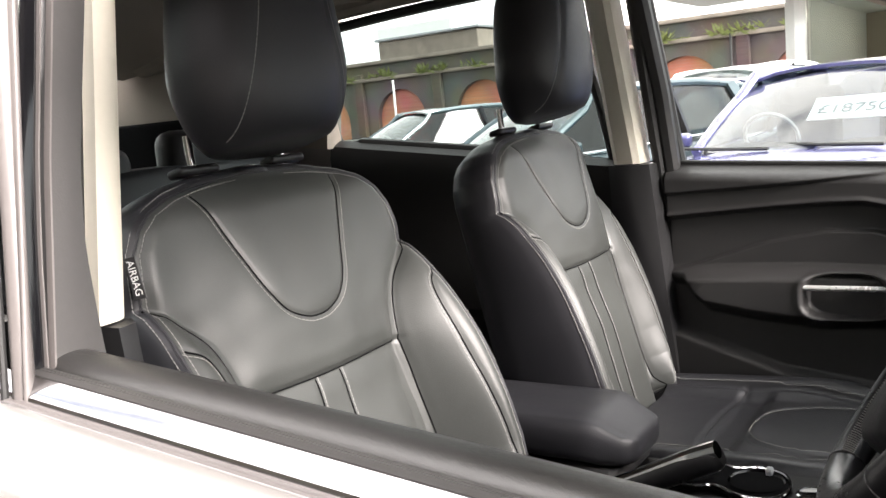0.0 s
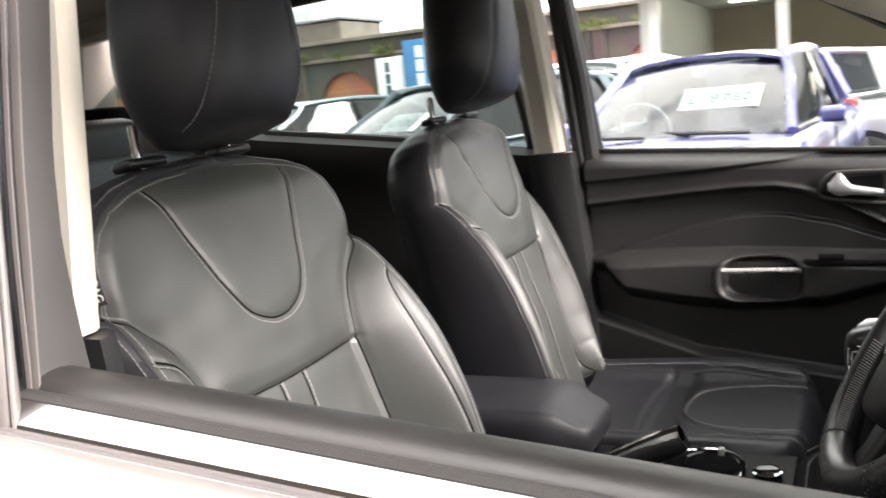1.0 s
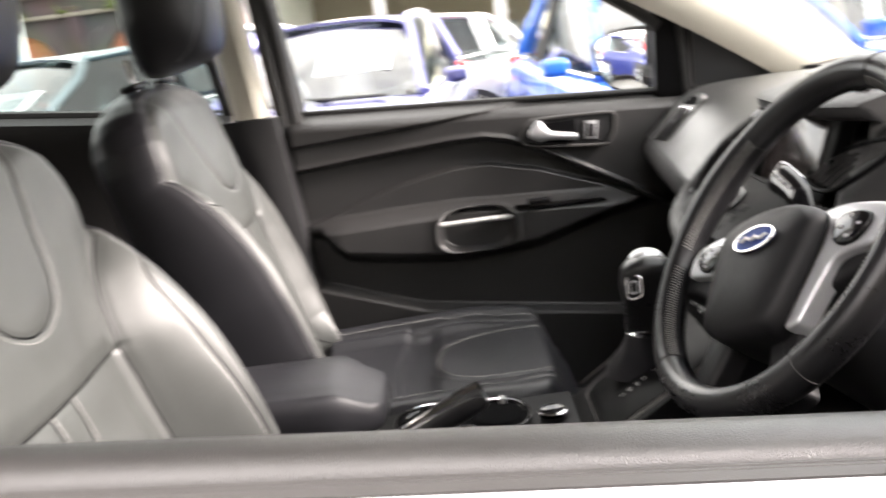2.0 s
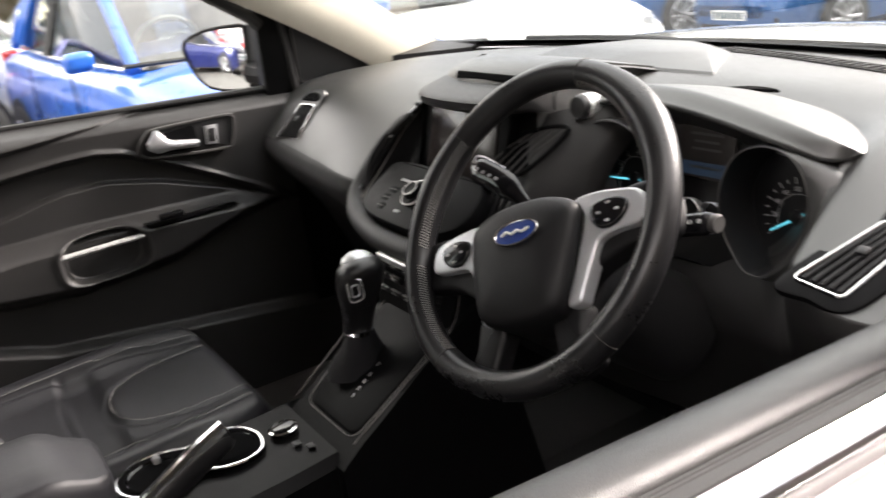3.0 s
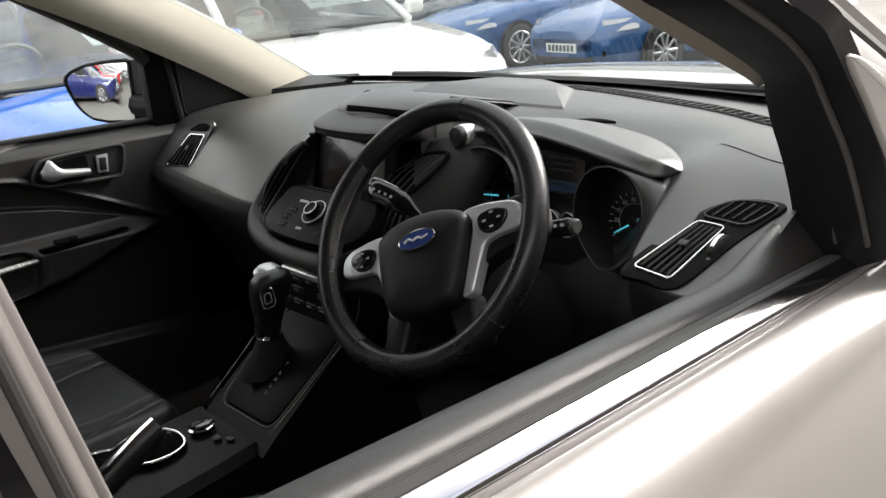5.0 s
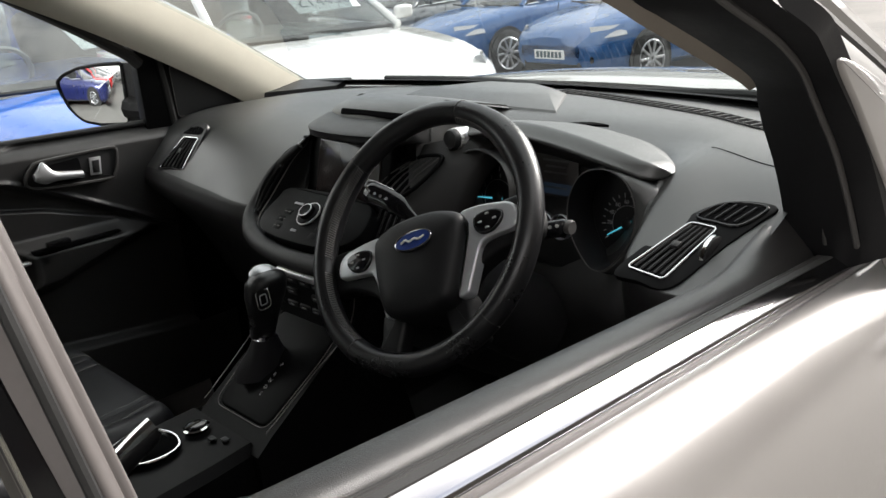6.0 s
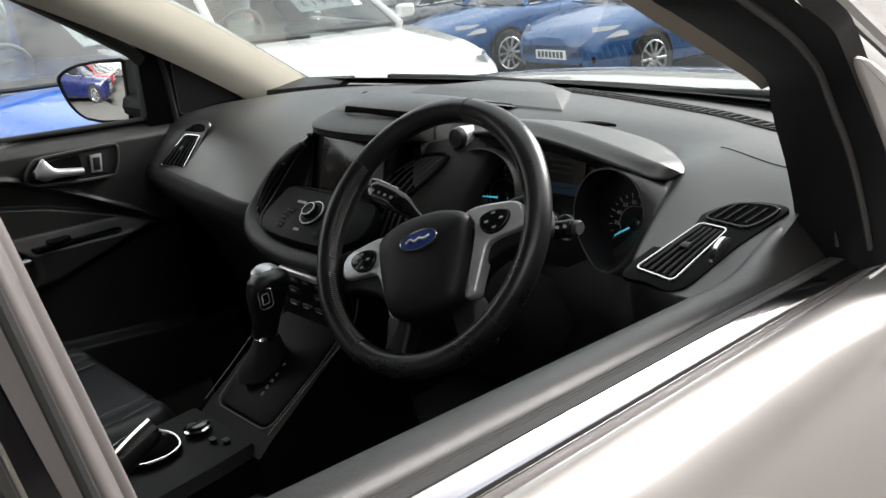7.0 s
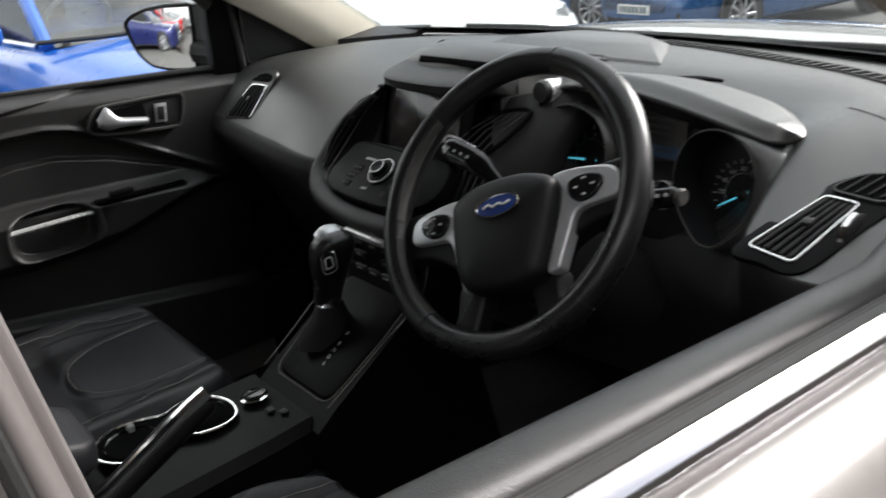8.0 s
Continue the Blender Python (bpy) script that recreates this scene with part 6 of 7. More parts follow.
# upright stack below the radio panel
stack = []
for y, z, w in ((0.075, 0.90, 0.122), (0.052, 0.88, 0.112), (0.060, 0.84, 0.102), (0.045, 0.79, 0.096), (0.030, 0.755, 0.094)):
    stack.append([(-w, y + 0.12, z), (-w, y + 0.012, z), (-w + 0.012, y, z), (w - 0.012, y, z), (w, y + 0.012, z), (w, y + 0.12, z)])
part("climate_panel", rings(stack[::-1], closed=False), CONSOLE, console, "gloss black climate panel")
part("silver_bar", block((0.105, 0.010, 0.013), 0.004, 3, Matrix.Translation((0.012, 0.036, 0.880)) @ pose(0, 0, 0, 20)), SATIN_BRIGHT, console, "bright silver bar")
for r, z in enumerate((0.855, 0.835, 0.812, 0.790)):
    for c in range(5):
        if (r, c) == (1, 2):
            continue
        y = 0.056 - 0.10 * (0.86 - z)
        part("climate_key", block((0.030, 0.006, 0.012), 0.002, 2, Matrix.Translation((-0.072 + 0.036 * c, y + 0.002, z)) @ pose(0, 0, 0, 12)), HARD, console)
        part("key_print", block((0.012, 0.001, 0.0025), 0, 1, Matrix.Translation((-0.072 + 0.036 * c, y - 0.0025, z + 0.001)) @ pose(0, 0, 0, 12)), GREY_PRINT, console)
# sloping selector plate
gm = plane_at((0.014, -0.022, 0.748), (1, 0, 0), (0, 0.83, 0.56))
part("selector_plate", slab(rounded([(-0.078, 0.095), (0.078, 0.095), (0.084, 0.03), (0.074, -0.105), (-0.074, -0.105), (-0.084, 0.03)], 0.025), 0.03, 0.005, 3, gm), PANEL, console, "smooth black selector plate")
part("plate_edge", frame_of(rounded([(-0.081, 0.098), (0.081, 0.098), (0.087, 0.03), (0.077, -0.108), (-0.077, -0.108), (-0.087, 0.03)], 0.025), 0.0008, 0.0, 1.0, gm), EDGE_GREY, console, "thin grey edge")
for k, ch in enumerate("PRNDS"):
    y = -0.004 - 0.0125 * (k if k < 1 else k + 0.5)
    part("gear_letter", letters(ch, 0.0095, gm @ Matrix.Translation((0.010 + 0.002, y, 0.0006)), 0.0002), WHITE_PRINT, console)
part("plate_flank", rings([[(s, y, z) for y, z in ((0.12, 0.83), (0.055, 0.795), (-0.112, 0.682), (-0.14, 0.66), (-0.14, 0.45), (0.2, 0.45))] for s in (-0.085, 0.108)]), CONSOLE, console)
for s in (-0.109, 0.125):
    part("flank_line", tube(curve([(s, 0.075, 0.90), (s * 0.96, 0.052, 0.81), (s * 0.86, -0.02, 0.752), (s * 0.80, -0.115, 0.688)], 24), 0.0010, 6), EDGE_GREY, console)
# boot and lever
lever = thing("gear_lever", (0.002, -0.04, 0.73), "leather automatic gear lever with silver inlays", "gear lever")
boot = [[np.array([x0, -0.034, 0.738]) + np.array([r * math.cos(t) * (1 + 0.10 * math.sin(5 * t + q)), 1.35 * r * math.sin(t) * (1 + 0.07 * math.cos(4 * t + q)), h]) for t in th]
        for r, h, q, x0 in ((0.036, -0.014, 0, -0.022), (0.034, 0.002, 1, -0.020), (0.029, 0.016, 2, -0.014), (0.022, 0.034, 3, -0.005), (0.016, 0.058, 4, 0.002))]
part("boot", rings(boot), LEATHER_SIDE_SHADE, lever, "wrinkled leather boot")
part("collar", tube([(0.002, -0.038, 0.792), (0.002, -0.037, 0.798)], 0.0185, 24), CHROME, lever, "chrome collar")
kn = []
for v in np.linspace(0, 1, 22):
    z = 0.798 + 0.112 * v
    r = np.interp(v, [0, 0.15, 0.4, 0.65, 0.85, 0.95, 1], [0.0165, 0.0180, 0.0215, 0.0270, 0.0275, 0.022, 0.006])
    kn.append([(0.001 + 0.028 * v + r * 0.95 * math.copysign(abs(math.cos(t)) ** 0.8, math.cos(t)), -0.036 + 0.010 * v + 1.25 * r * math.copysign(abs(math.sin(t)) ** 0.8, math.sin(t)), z) for t in th])
knob = part("knob", rings(kn), LEATHER_RIM, lever, "smooth leather knob", sharp=60)
part("knob_inlay", rings([[(0.014 + r * 0.95 * math.cos(t), -0.024 + 1.15 * r * math.sin(t), z - 0.15 * r * math.cos(t)) for t in th] for r, z in ((0.0215, 0.899), (0.020, 0.906), (0.014, 0.912), (0.003, 0.914))]), SATIN, knob, "silver cap")
im = plane_at((0.0455, -0.050, 0.874), (0.60, 0.80, 0.1), (0.05, 0.22, 1))
part("badge_ring", frame_of(rounded([(-0.010, -0.017), (0.011, -0.012), (0.012, 0.017), (-0.009, 0.014)], 0.008), 0.0013, 0.0, 1.0, im), CHROME, knob)
part("badge_ring", frame_of(rounded([(-0.005, -0.009), (0.006, -0.006), (0.006, 0.009), (-0.004, 0.007)], 0.003), 0.0011, 0.0, 1.0, im), SATIN, knob)
# console body back to the arm rest
body = []
for y, z, w in ((-0.13, 0.672, 0.088), (-0.20, 0.668, 0.092), (-0.30, 0.665, 0.096), (-0.42, 0.66, 0.098), (-0.50, 0.655, 0.10), (-0.80, 0.65, 0.10)):
    body.append([(-w - 0.026, y, 0.36), (-w - 0.026, y, z - 0.015), (-w - 0.014, y, z), (w - 0.012, y, z), (w, y, z - 0.015), (w, y, 0.36)])
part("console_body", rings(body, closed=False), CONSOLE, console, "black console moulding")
cm = plane_at((-0.030, -0.165, 0.6725), (1, 0, 0), (0, 1, 0.05))
cb = part("drive_button", moved(lathe([(0.0195, 0), (0.0195, 0.005), (0.016, 0.007), (0.012, 0.006), (0, 0.006)]), cm), GLOSS, console, "round black push button with silver ring")
part("button_ring", moved(rings([[(r * math.cos(t), r * math.sin(t), z) for t in th] for r, z in ((0.0195, 0.004), (0.0215, 0.006), (0.0185, 0.0075))], caps=False), cm), CHROME, cb)
for k in range(2):
    part("small_button", block((0.014, 0.011, 0.004), 0.002, 2, Matrix.Translation((0.018 + 0.02 * k, -0.165 + 0.012 * k, 0.674))), HARD, console)
# cup holders: two wells in one silver-edged figure
fig = curve([(0.012, -0.205), (-0.028, -0.198), (-0.066, -0.215), (-0.078, -0.250), (-0.066, -0.285), (-0.078, -0.315), (-0.082, -0.355), (-0.055, -0.390), (-0.015, -0.395), (0.018, -0.37), (0.022, -0.33), (0.006, -0.295), (0.024, -0.265), (0.028, -0.23)], 90, True) + np.array([-0.022, 0])
cupm = plane_at((0, 0, 0.6735), (1, 0, 0), (0, 1, 0))
cup = part("cup_holder", slab(fig, 0.006, 0.001, 1, cupm), DARK, console, "double cup holder with silver edge")
part("cup_edge", frame_of(fig, 0.0024, 0.002, 1.0, cupm), CHROME, cup, "bright silver edge")
for cy in (-0.245, -0.345):
    part("cup_well", moved(rings([[(r * math.cos(t), r * math.sin(t), z) for t in th] for r, z in ((0.040, 0.0), (0.036, -0.004), (0.030, -0.006))], caps=False), Matrix.Translation((-0.049, cy, 0.676))), GLOSS, cup)
    part("cup_tab", block((0.014, 0.01, 0.012), 0.003, 2, Matrix.Translation((-0.084, cy + 0.01, 0.678))), GREY_PRINT, cup)
# hand brake
brake = thing("hand_brake", (0.055, -0.48, 0.66), "black hand brake lever with silver upper edge", "hand brake")
path = curve([(0.062, -0.50, 0.655), (0.060, -0.43, 0.672), (0.057, -0.36, 0.705), (0.056, -0.30, 0.736), (0.056, -0.262, 0.752)], 26)
part("lever", tube(path, np.interp(np.linspace(0, 1, 26), [0, 0.3, 0.7, 0.95, 1], [0.022, 0.018, 0.019, 0.0175, 0.012]), 14, flat=1.1), LEATHER_RIM, brake, "leather grip")
part("silver_edge", tube(path[4:-1] + np.array([0.004, 0.002, 0.0125]), np.linspace(0.009, 0.0125, 21), 10, flat=1.0), CHROME, brake, "bright silver upper edge")
part("release_button", moved(lathe([(0.0085, 0), (0.0085, 0.012), (0.006, 0.015), (0, 0.015)]), plane_at(path[-1], (1, 0, 0), (0, -0.35, 0.93))), HARD, brake)
part("brake_gaiter", rings([[(0.062 + r * math.cos(t), -0.46 + 1.9 * r * math.sin(t), z) for t in th] for r, z in ((0.034, 0.645), (0.030, 0.665), (0.018, 0.685))]), LEATHER_SIDE_SHADE, brake)
# arm rest
arm = thing("arm_rest", (-0.03, -0.6, 0.66), "padded black leather arm rest between the seats", "arm rest")
secs = []
for v in np.linspace(0, 1, 26):
    y = -0.80 + 0.378 * v
    k = math.sqrt(max(1 - smooth(0.86, 1.0, v) ** 2 * 0.55, 0))
    w, hgt = 0.088 * (1 - 0.18 * smooth(0.8, 1, v) ** 2), 0.040
    zc = 0.730 + 0.004 * v - 0.014 * smooth(0.85, 1, v)
    row = []
    for t in np.linspace(0, 2 * np.pi, 40, endpoint=False):
        c, s = math.cos(t), math.sin(t)
        row.append((-0.040 + w * math.copysign(abs(c) ** 0.55, c), y, zc + hgt * k * math.copysign(abs(s) ** 0.6, s) + (0.004 * math.exp(-((abs(c) - 0.8) / 0.12) ** 2) if s > 0 else 0)))
    secs.append(row)
end = np.array(secs[-1])
secs.append(end.mean(0) + (end - end.mean(0)) * [0.86, 1, 0.82] + [0, 0.014, 0])
secs.append(end.mean(0) + (end - end.mean(0)) * [0.6, 1, 0.5] + [0, 0.020, 0])
part("pad", rings(secs), LEATHER_SIDE_SHADE, arm, "smooth leather pad", sharp=60)
part("lower_lid", block((0.165, 0.36, 0.035), 0.012, 3, Matrix.Translation((-0.04, -0.61, 0.675))), SOFT, arm)
# pedals and mats
mat = thing("floor_mat", (0.37, 0.2, 0.33), "black carpet floor mat", "floor mat", "floor mats")
part("mat", block((0.46, 0.62, 0.012), 0.005, 2, Matrix.Translation((0.37, 0.28, 0.338))), CARPET, mat)
copy_thing(mat, pose(-0.37, 0.2, 0.33))
for x, z in ((0.30, 0.50), (0.45, 0.47)):
    ped = thing("pedal", (x, 0.62, 0.36), "black rubber foot pedal", "pedal", "pedals")
    part("pad", block((0.09 if x < 0.4 else 0.05, 0.02, 0.06 if x < 0.4 else 0.13), 0.006, 2, Matrix.Translation((x, 0.52, z)) @ pose(0, 0, 0, -35)), RUBBER_DARK, ped)
    part("arm", tube([(x, 0.53, z), (x, 0.62, z + 0.03), (x, 0.68, z + 0.15)], 0.009, 8), HARD, ped)


# ---- forecourt ----
ASPHALT = material("asphalt", (0.13, 0.125, 0.115), 0.85, grain=0.6, grain_scale=160, patch=0.6, spread=0.35)


def lie(x, y=0.0):
    """The forecourt falls a little away from the car, more so ahead of it."""
    return -0.09 * float(smooth(-0.9, -7.0, x)) - 0.002 - 0.36 * float(smooth(3.0, 8.0, y)) * float(smooth(-19.0, -12.0, x))


gx = np.array([-300, -120, -40, -19, -17, -15.5, -14, -12, -8, -7, -6, -5, -4, -3, -2, -1, 0, 5, 40, 120, 300.0])
gy = np.array([-300, -60, -10, 0, 3, 4, 5, 5.5, 6, 7, 8, 10, 60, 300.0])
ground = part("ground", solid(lambda x, y: [x, y, lie(x, y)], gx, gy, (0, 0, -0.3)), ASPHALT)
tagged(ground, "grey asphalt forecourt falling gently away", "ground", kind="structure")

CAR_GLASS = glass("parked car glass", (0.50, 0.56, 0.56), 2.2)
CAR_SIDE_GLASS = glass("parked car side glass", (0.20, 0.25, 0.25), 0.9)
LAMP_CLEAR = material("clear lamp", (0.55, 0.56, 0.58), 0.12, coat=1.0, patch=20)
LAMP_RED = material("red lamp", (0.55, 0.02, 0.02), 0.15, coat=1.0, patch=20)
CARD = material("white card", (0.82, 0.84, 0.84), 0.5, patch=3, spread=0.03)
INK = material("dark print", (0.05, 0.09, 0.11), 0.6)
ALLOY = material("alloy", (0.55, 0.56, 0.58), 0.3, 0.9, patch=8)
TYRE = material("tyre rubber", (0.02, 0.02, 0.02), 0.8, patch=12, grain=0.3, grain_scale=200)
CABIN = material("dark cabin cloth", (0.02, 0.02, 0.022), 0.85, patch=6)


def car_paint(name, colour, metal=0.35, coat=1.0):
    return material(name, colour, 0.3, metal, coat=coat, spread=0.05, grain=0.02, grain_scale=1800)


BODY = [(-2.12, 0.64, 0.80, 0.48), (-2.06, 0.76, 0.92, 0.34), (-1.95, 0.82, 0.96, 0.28), (-1.5, 0.865, 0.97, 0.22), (-0.5, 0.875, 0.95, 0.20), (0.5, 0.875, 0.925, 0.20), (0.88, 0.87, 0.915, 0.20),
        (1.2, 0.865, 0.885, 0.20), (1.6, 0.835, 0.825, 0.21), (1.85, 0.77, 0.765, 0.23), (2.02, 0.66, 0.70, 0.28), (2.10, 0.50, 0.63, 0.36)]


def parked_car(paint, label, x, y, heading, price=None, tall=1.0, rear_lamps=True):
    """A five-door hatchback; its front is along local x."""
    car_ = thing("parked_car", (0, 0, 0), label, "car", "parked cars")
    secs = []
    for bx, w, zt, zb in curve(BODY, 40):
        half = [(0.0, zb), (w - 0.10, zb), (w - 0.02, zb + 0.06), (w, zb + 0.20), (w + 0.005, (zb + zt) / 2), (w - 0.005, zt - 0.20), (w - 0.035, zt - 0.07), (w - 0.10, zt - 0.015), (w * 0.5, zt + 0.022), (0.0, zt + 0.03)]
        ring = half + [(-a, b) for a, b in half[-2:0:-1]]
        secs.append([(bx, a, b * tall) for a, b in ring])
    part("body", rings(secs), paint, car_, "glossy painted body", sharp=40)
    zr = 1.42 * tall

    def ws(u, v):
        k = 2 * u - 1
        return [1.02 - 0.20 * k * k + v * (-0.86 + 0.04 * k * k), k * (0.70 - 0.15 * v), (0.925 + (zr - 0.02 - 0.925) * v + 0.035 * math.sin(math.pi * v)) - 0.02 * k * k * v]
    def rs(u, v):
        k = 2 * u - 1
        return [-1.98 + 0.10 * k * k + v * 0.50, k * (0.68 - 0.14 * v), 0.97 + (zr - 0.04 - 0.97) * v]
    for name, fn in (("windscreen", ws), ("rear_window", rs)):
        part(name, grid(fn, np.linspace(0, 1, 13), np.linspace(0, 1, 7)), CAR_GLASS, car_, "reflecting glass")
    part("roof", solid(lambda u, v: [0.17 - 1.67 * u - 0.05 * (2 * v - 1) ** 2 * (1 - 2 * u), (2 * v - 1) * (0.57 - 0.03 * abs(2 * u - 1)), zr - 0.01 + 0.05 * math.sin(math.pi * (0.15 + 0.8 * u)) - 0.06 * abs(2 * v - 1) ** 3], np.linspace(0, 1, 12), np.linspace(0, 1, 9), (0, 0, -0.02)), paint, car_)
    for s in (1, -1):
        side = curve([(0.72, s * 0.715, 0.93), (-0.3, s * 0.755, 0.96), (-1.2, s * 0.73, 1.0), (-1.72, s * 0.67, 1.06)], 14)
        top = curve([(0.12, s * 0.545, zr - 0.02), (-0.4, s * 0.585, zr + 0.01), (-1.0, s * 0.57, zr), (-1.50, s * 0.53, zr - 0.05)], 14)
        part("side_glass", rings([side, top][::s], closed=False), CAR_SIDE_GLASS, car_)
        part("window_trim", tube(side, 0.014, 6), CHROME, car_)
        part("roof_side", tube(np.vstack([[ws(0.5 + s * 0.5, v) for v in (0.0, 0.35, 0.7)], top, [(-1.72, s * 0.62, 1.24), (-1.90, s * 0.68, 1.0)]]), 0.034, 8), paint, car_)
        part("pillar", tube([side[6], top[6]], 0.035, 6), GLOSS, car_)
        part("pillar", tube([side[11], top[12]], 0.07, 6), paint, car_)
        part("door_line", tube([(0.28, s * 0.884, 0.35), (0.30, s * 0.884, 0.70), (0.24, s * 0.868, 0.90)], 0.006, 4), GLOSS, car_)
        part("door_line", tube([(-0.72, s * 0.886, 0.35), (-0.70, s * 0.886, 0.70), (-0.72, s * 0.868, 0.92)], 0.006, 4), GLOSS, car_)
        part("door_mirror", block((0.09, 0.15, 0.10), 0.035, 4, Matrix.Translation((0.60, s * 0.90, 1.00))), paint, car_)
        part("headlamp", solid(lambda u, v: [1.60 + 0.36 * u - 0.02 * v, s * (0.80 - 0.20 * u * u - 0.12 * v * 0.6), 0.64 + 0.115 * v - 0.02 * u * (1 - v)], np.linspace(0, 1, 8), np.linspace(0, 1, 5), (0.03, s * 0.035, 0.012)), LAMP_CLEAR, car_, "clear headlamp")
        part("fog_lamp", block((0.06, 0.20, 0.09), 0.02, 2, Matrix.Translation((1.98, s * 0.56, 0.40)) @ pose(0, 0, 0, 0, 0, -s * 25)), GLOSS, car_)
        part("tail_lamp", block((0.16, 0.12, 0.16), 0.03, 3, Matrix.Translation((-1.99, s * 0.72, 0.90))), LAMP_RED, car_, "red tail lamp")
        for wx in (1.28, -1.30):
            th_ = np.linspace(0, 2 * np.pi, 33)
            part("wheel_arch", rings([[(wx + r * math.cos(t), s * (0.882 - d), 0.33 + r * math.sin(t)) for r, d in ((0.365, 0.0), (0.365, -0.006), (0.2, 0.01), (0.02, 0.01))] for t in th_], closed=False), RUBBER_DARK, car_)
            prof = [(0.0, 0.22), (0.0, 0.28), (0.015, 0.315), (0.04, 0.322), (0.18, 0.322), (0.2, 0.3)]
            tyre = part("wheel", rings([[(wx + r * math.cos(t), s * (0.905 - a), 0.322 + r * math.sin(t)) for a, r in prof] for t in th_], closed=False), TYRE, car_, "alloy wheel with black tyre")
            spokes = [block((0.19, 0.022, 0.035), 0.006, 1, Matrix.Translation((wx, s * 0.900, 0.322)) @ pose(0, 0, 0, 0, -a, 0) @ Matrix.Translation((0.115, 0, 0))) for a in range(0, 360, 36)]
            ringr = tube([(wx + 0.218 * math.cos(t), s * 0.895, 0.322 + 0.218 * math.sin(t)) for t in th_[:-1]], 0.016, 6, closed=True)
            part("rim", join(ringr, *spokes), ALLOY, tyre)
    part("grille", block((0.05, 0.95, 0.12), 0.03, 3, Matrix.Translation((2.065, 0, 0.565)) @ pose(0, 0, 0, 0, -12, 0)), GLOSS, car_, "black grille")
    part("lower_grille", block((0.05, 1.0, 0.16), 0.03, 3, Matrix.Translation((2.06, 0, 0.34))), GLOSS, car_)
    plate = part("number_plate", block((0.015, 0.52, 0.11), 0.004, 1, Matrix.Translation((2.105, 0, 0.455))), CARD, car_, "white plate with dark bars")
    for k in range(7):
        part("plate_bar", block((0.004, 0.045, 0.075), 0, 1, Matrix.Translation((2.113, -0.195 + 0.065 * k, 0.455))), INK, plate)
    # cabin
    part("cabin_floor", block((2.6, 1.4, 0.06), 0.02, 2, Matrix.Translation((-0.5, 0, 0.86))), CABIN, car_)
    part("dash_top", block((0.5, 1.3, 0.10), 0.04, 3, Matrix.Translation((0.62, 0, 0.90))), CABIN, car_)
    for sy in (0.36, -0.36):
        part("seat", block((0.16, 0.46, 0.55), 0.06, 3, Matrix.Translation((-0.45, sy, 1.02)) @ pose(0, 0, 0, 0, -14, 0)), CABIN, car_)
        part("seat_headrest", block((0.10, 0.24, 0.17), 0.04, 3, Matrix.Translation((-0.53, sy, 1.32))), CABIN, car_)
    part("steering_wheel", moved(tube([(0.18 * math.cos(t), 0.18 * math.sin(t), 0) for t in np.linspace(0, 2 * np.pi, 24, endpoint=False)], 0.015, 6, closed=True), Matrix.Translation((0.36, -0.36, 0.98)) @ pose(0, 0, 0, 0, -62, 0)), GREY_PRINT, car_)
    for sy in (0.15, -0.5):
        part("wiper", tube([(1.02, sy + 0.35, 0.945), (1.0, sy, 0.955), (0.92, sy - 0.28, 0.965)], 0.012, 6), RUBBER_DARK, car_)
    if price:
        a, b = Vector(ws(0.68, 0.30)), Vector(ws(0.68, 0.62))
        up_ = (b - a).normalized()
        m = plane_at((a + b) / 2 + Vector((-0.02, 0, -0.02)), (0, 1, 0), up_)
        card = part("price_card", slab([(-0.25, -0.13), (0.25, -0.13), (0.25, 0.13), (-0.25, 0.13)], 0.004, 0, 1, m), CARD, car_, "white price card behind the windscreen")
        part("price", letters(price, 0.14, m @ Matrix.Translation((0, -0.02, 0.002)), 0.001), INK, card)
    for o in (car_, *car_.children_recursive):
        OFFSET.pop(o.name, None)
    # cowl of the car at (x, y)
    c, s_ = math.cos(radians(heading)), math.sin(radians(heading))
    cx, cy = x - 0.98 * c, y - 0.98 * s_
    car_.matrix_basis = pose(cx, cy, lie(cx, cy), 0, 0, heading)
    return car_


BLUE = car_paint("violet-blue paint", (0.12, 0.12, 0.29), 0.5)
BRIGHT = car_paint("bright blue paint", (0.010, 0.105, 0.46), 0.0, 0.6)
STEEL = car_paint("steel blue paint", (0.045, 0.07, 0.08), 0.3)
WHITE = car_paint("white paint", (0.80, 0.80, 0.79), 0.0)
SILVER = car_paint("silver paint", (0.50, 0.50, 0.50), 0.7)
GREY = car_paint("grey paint", (0.16, 0.17, 0.18), 0.6)
NAVY = car_paint("navy paint", (0.012, 0.018, 0.10))
RED = car_paint("red paint", (0.55, 0.015, 0.02), 0.1)
MID = car_paint("mid blue paint", (0.019, 0.105, 0.30), 0.1, 0.7)
parked_car(BLUE, "violet-blue hatchback with a price card in its windscreen", -4.40, -1.12, -6, "£18750")
parked_car(BRIGHT, "bright blue hatchback with a price card in its windscreen", -3.38, 1.26, 4, "£12095")
parked_car(WHITE, "white hatchback with a price card in its windscreen", -3.85, 2.95, -8, "£14450")
parked_car(STEEL, "dark steel-blue hatchback with a price card in its windscreen", -4.9, -3.75, -28, "£1873")
parked_car(SILVER, "silver hatchback showing its red tail lamp", -8.5, -2.25, -92)
parked_car(WHITE, "white car with roof rails beyond the violet-blue one", -8.9, -3.4, -15, tall=1.12)
parked_car(NAVY, "navy hatchback parked beyond the violet-blue car", -7.0, -2.9, -25)
parked_car(STEEL, "dark steel-blue car seen through the rear window", -8.2, -7.6, -30)
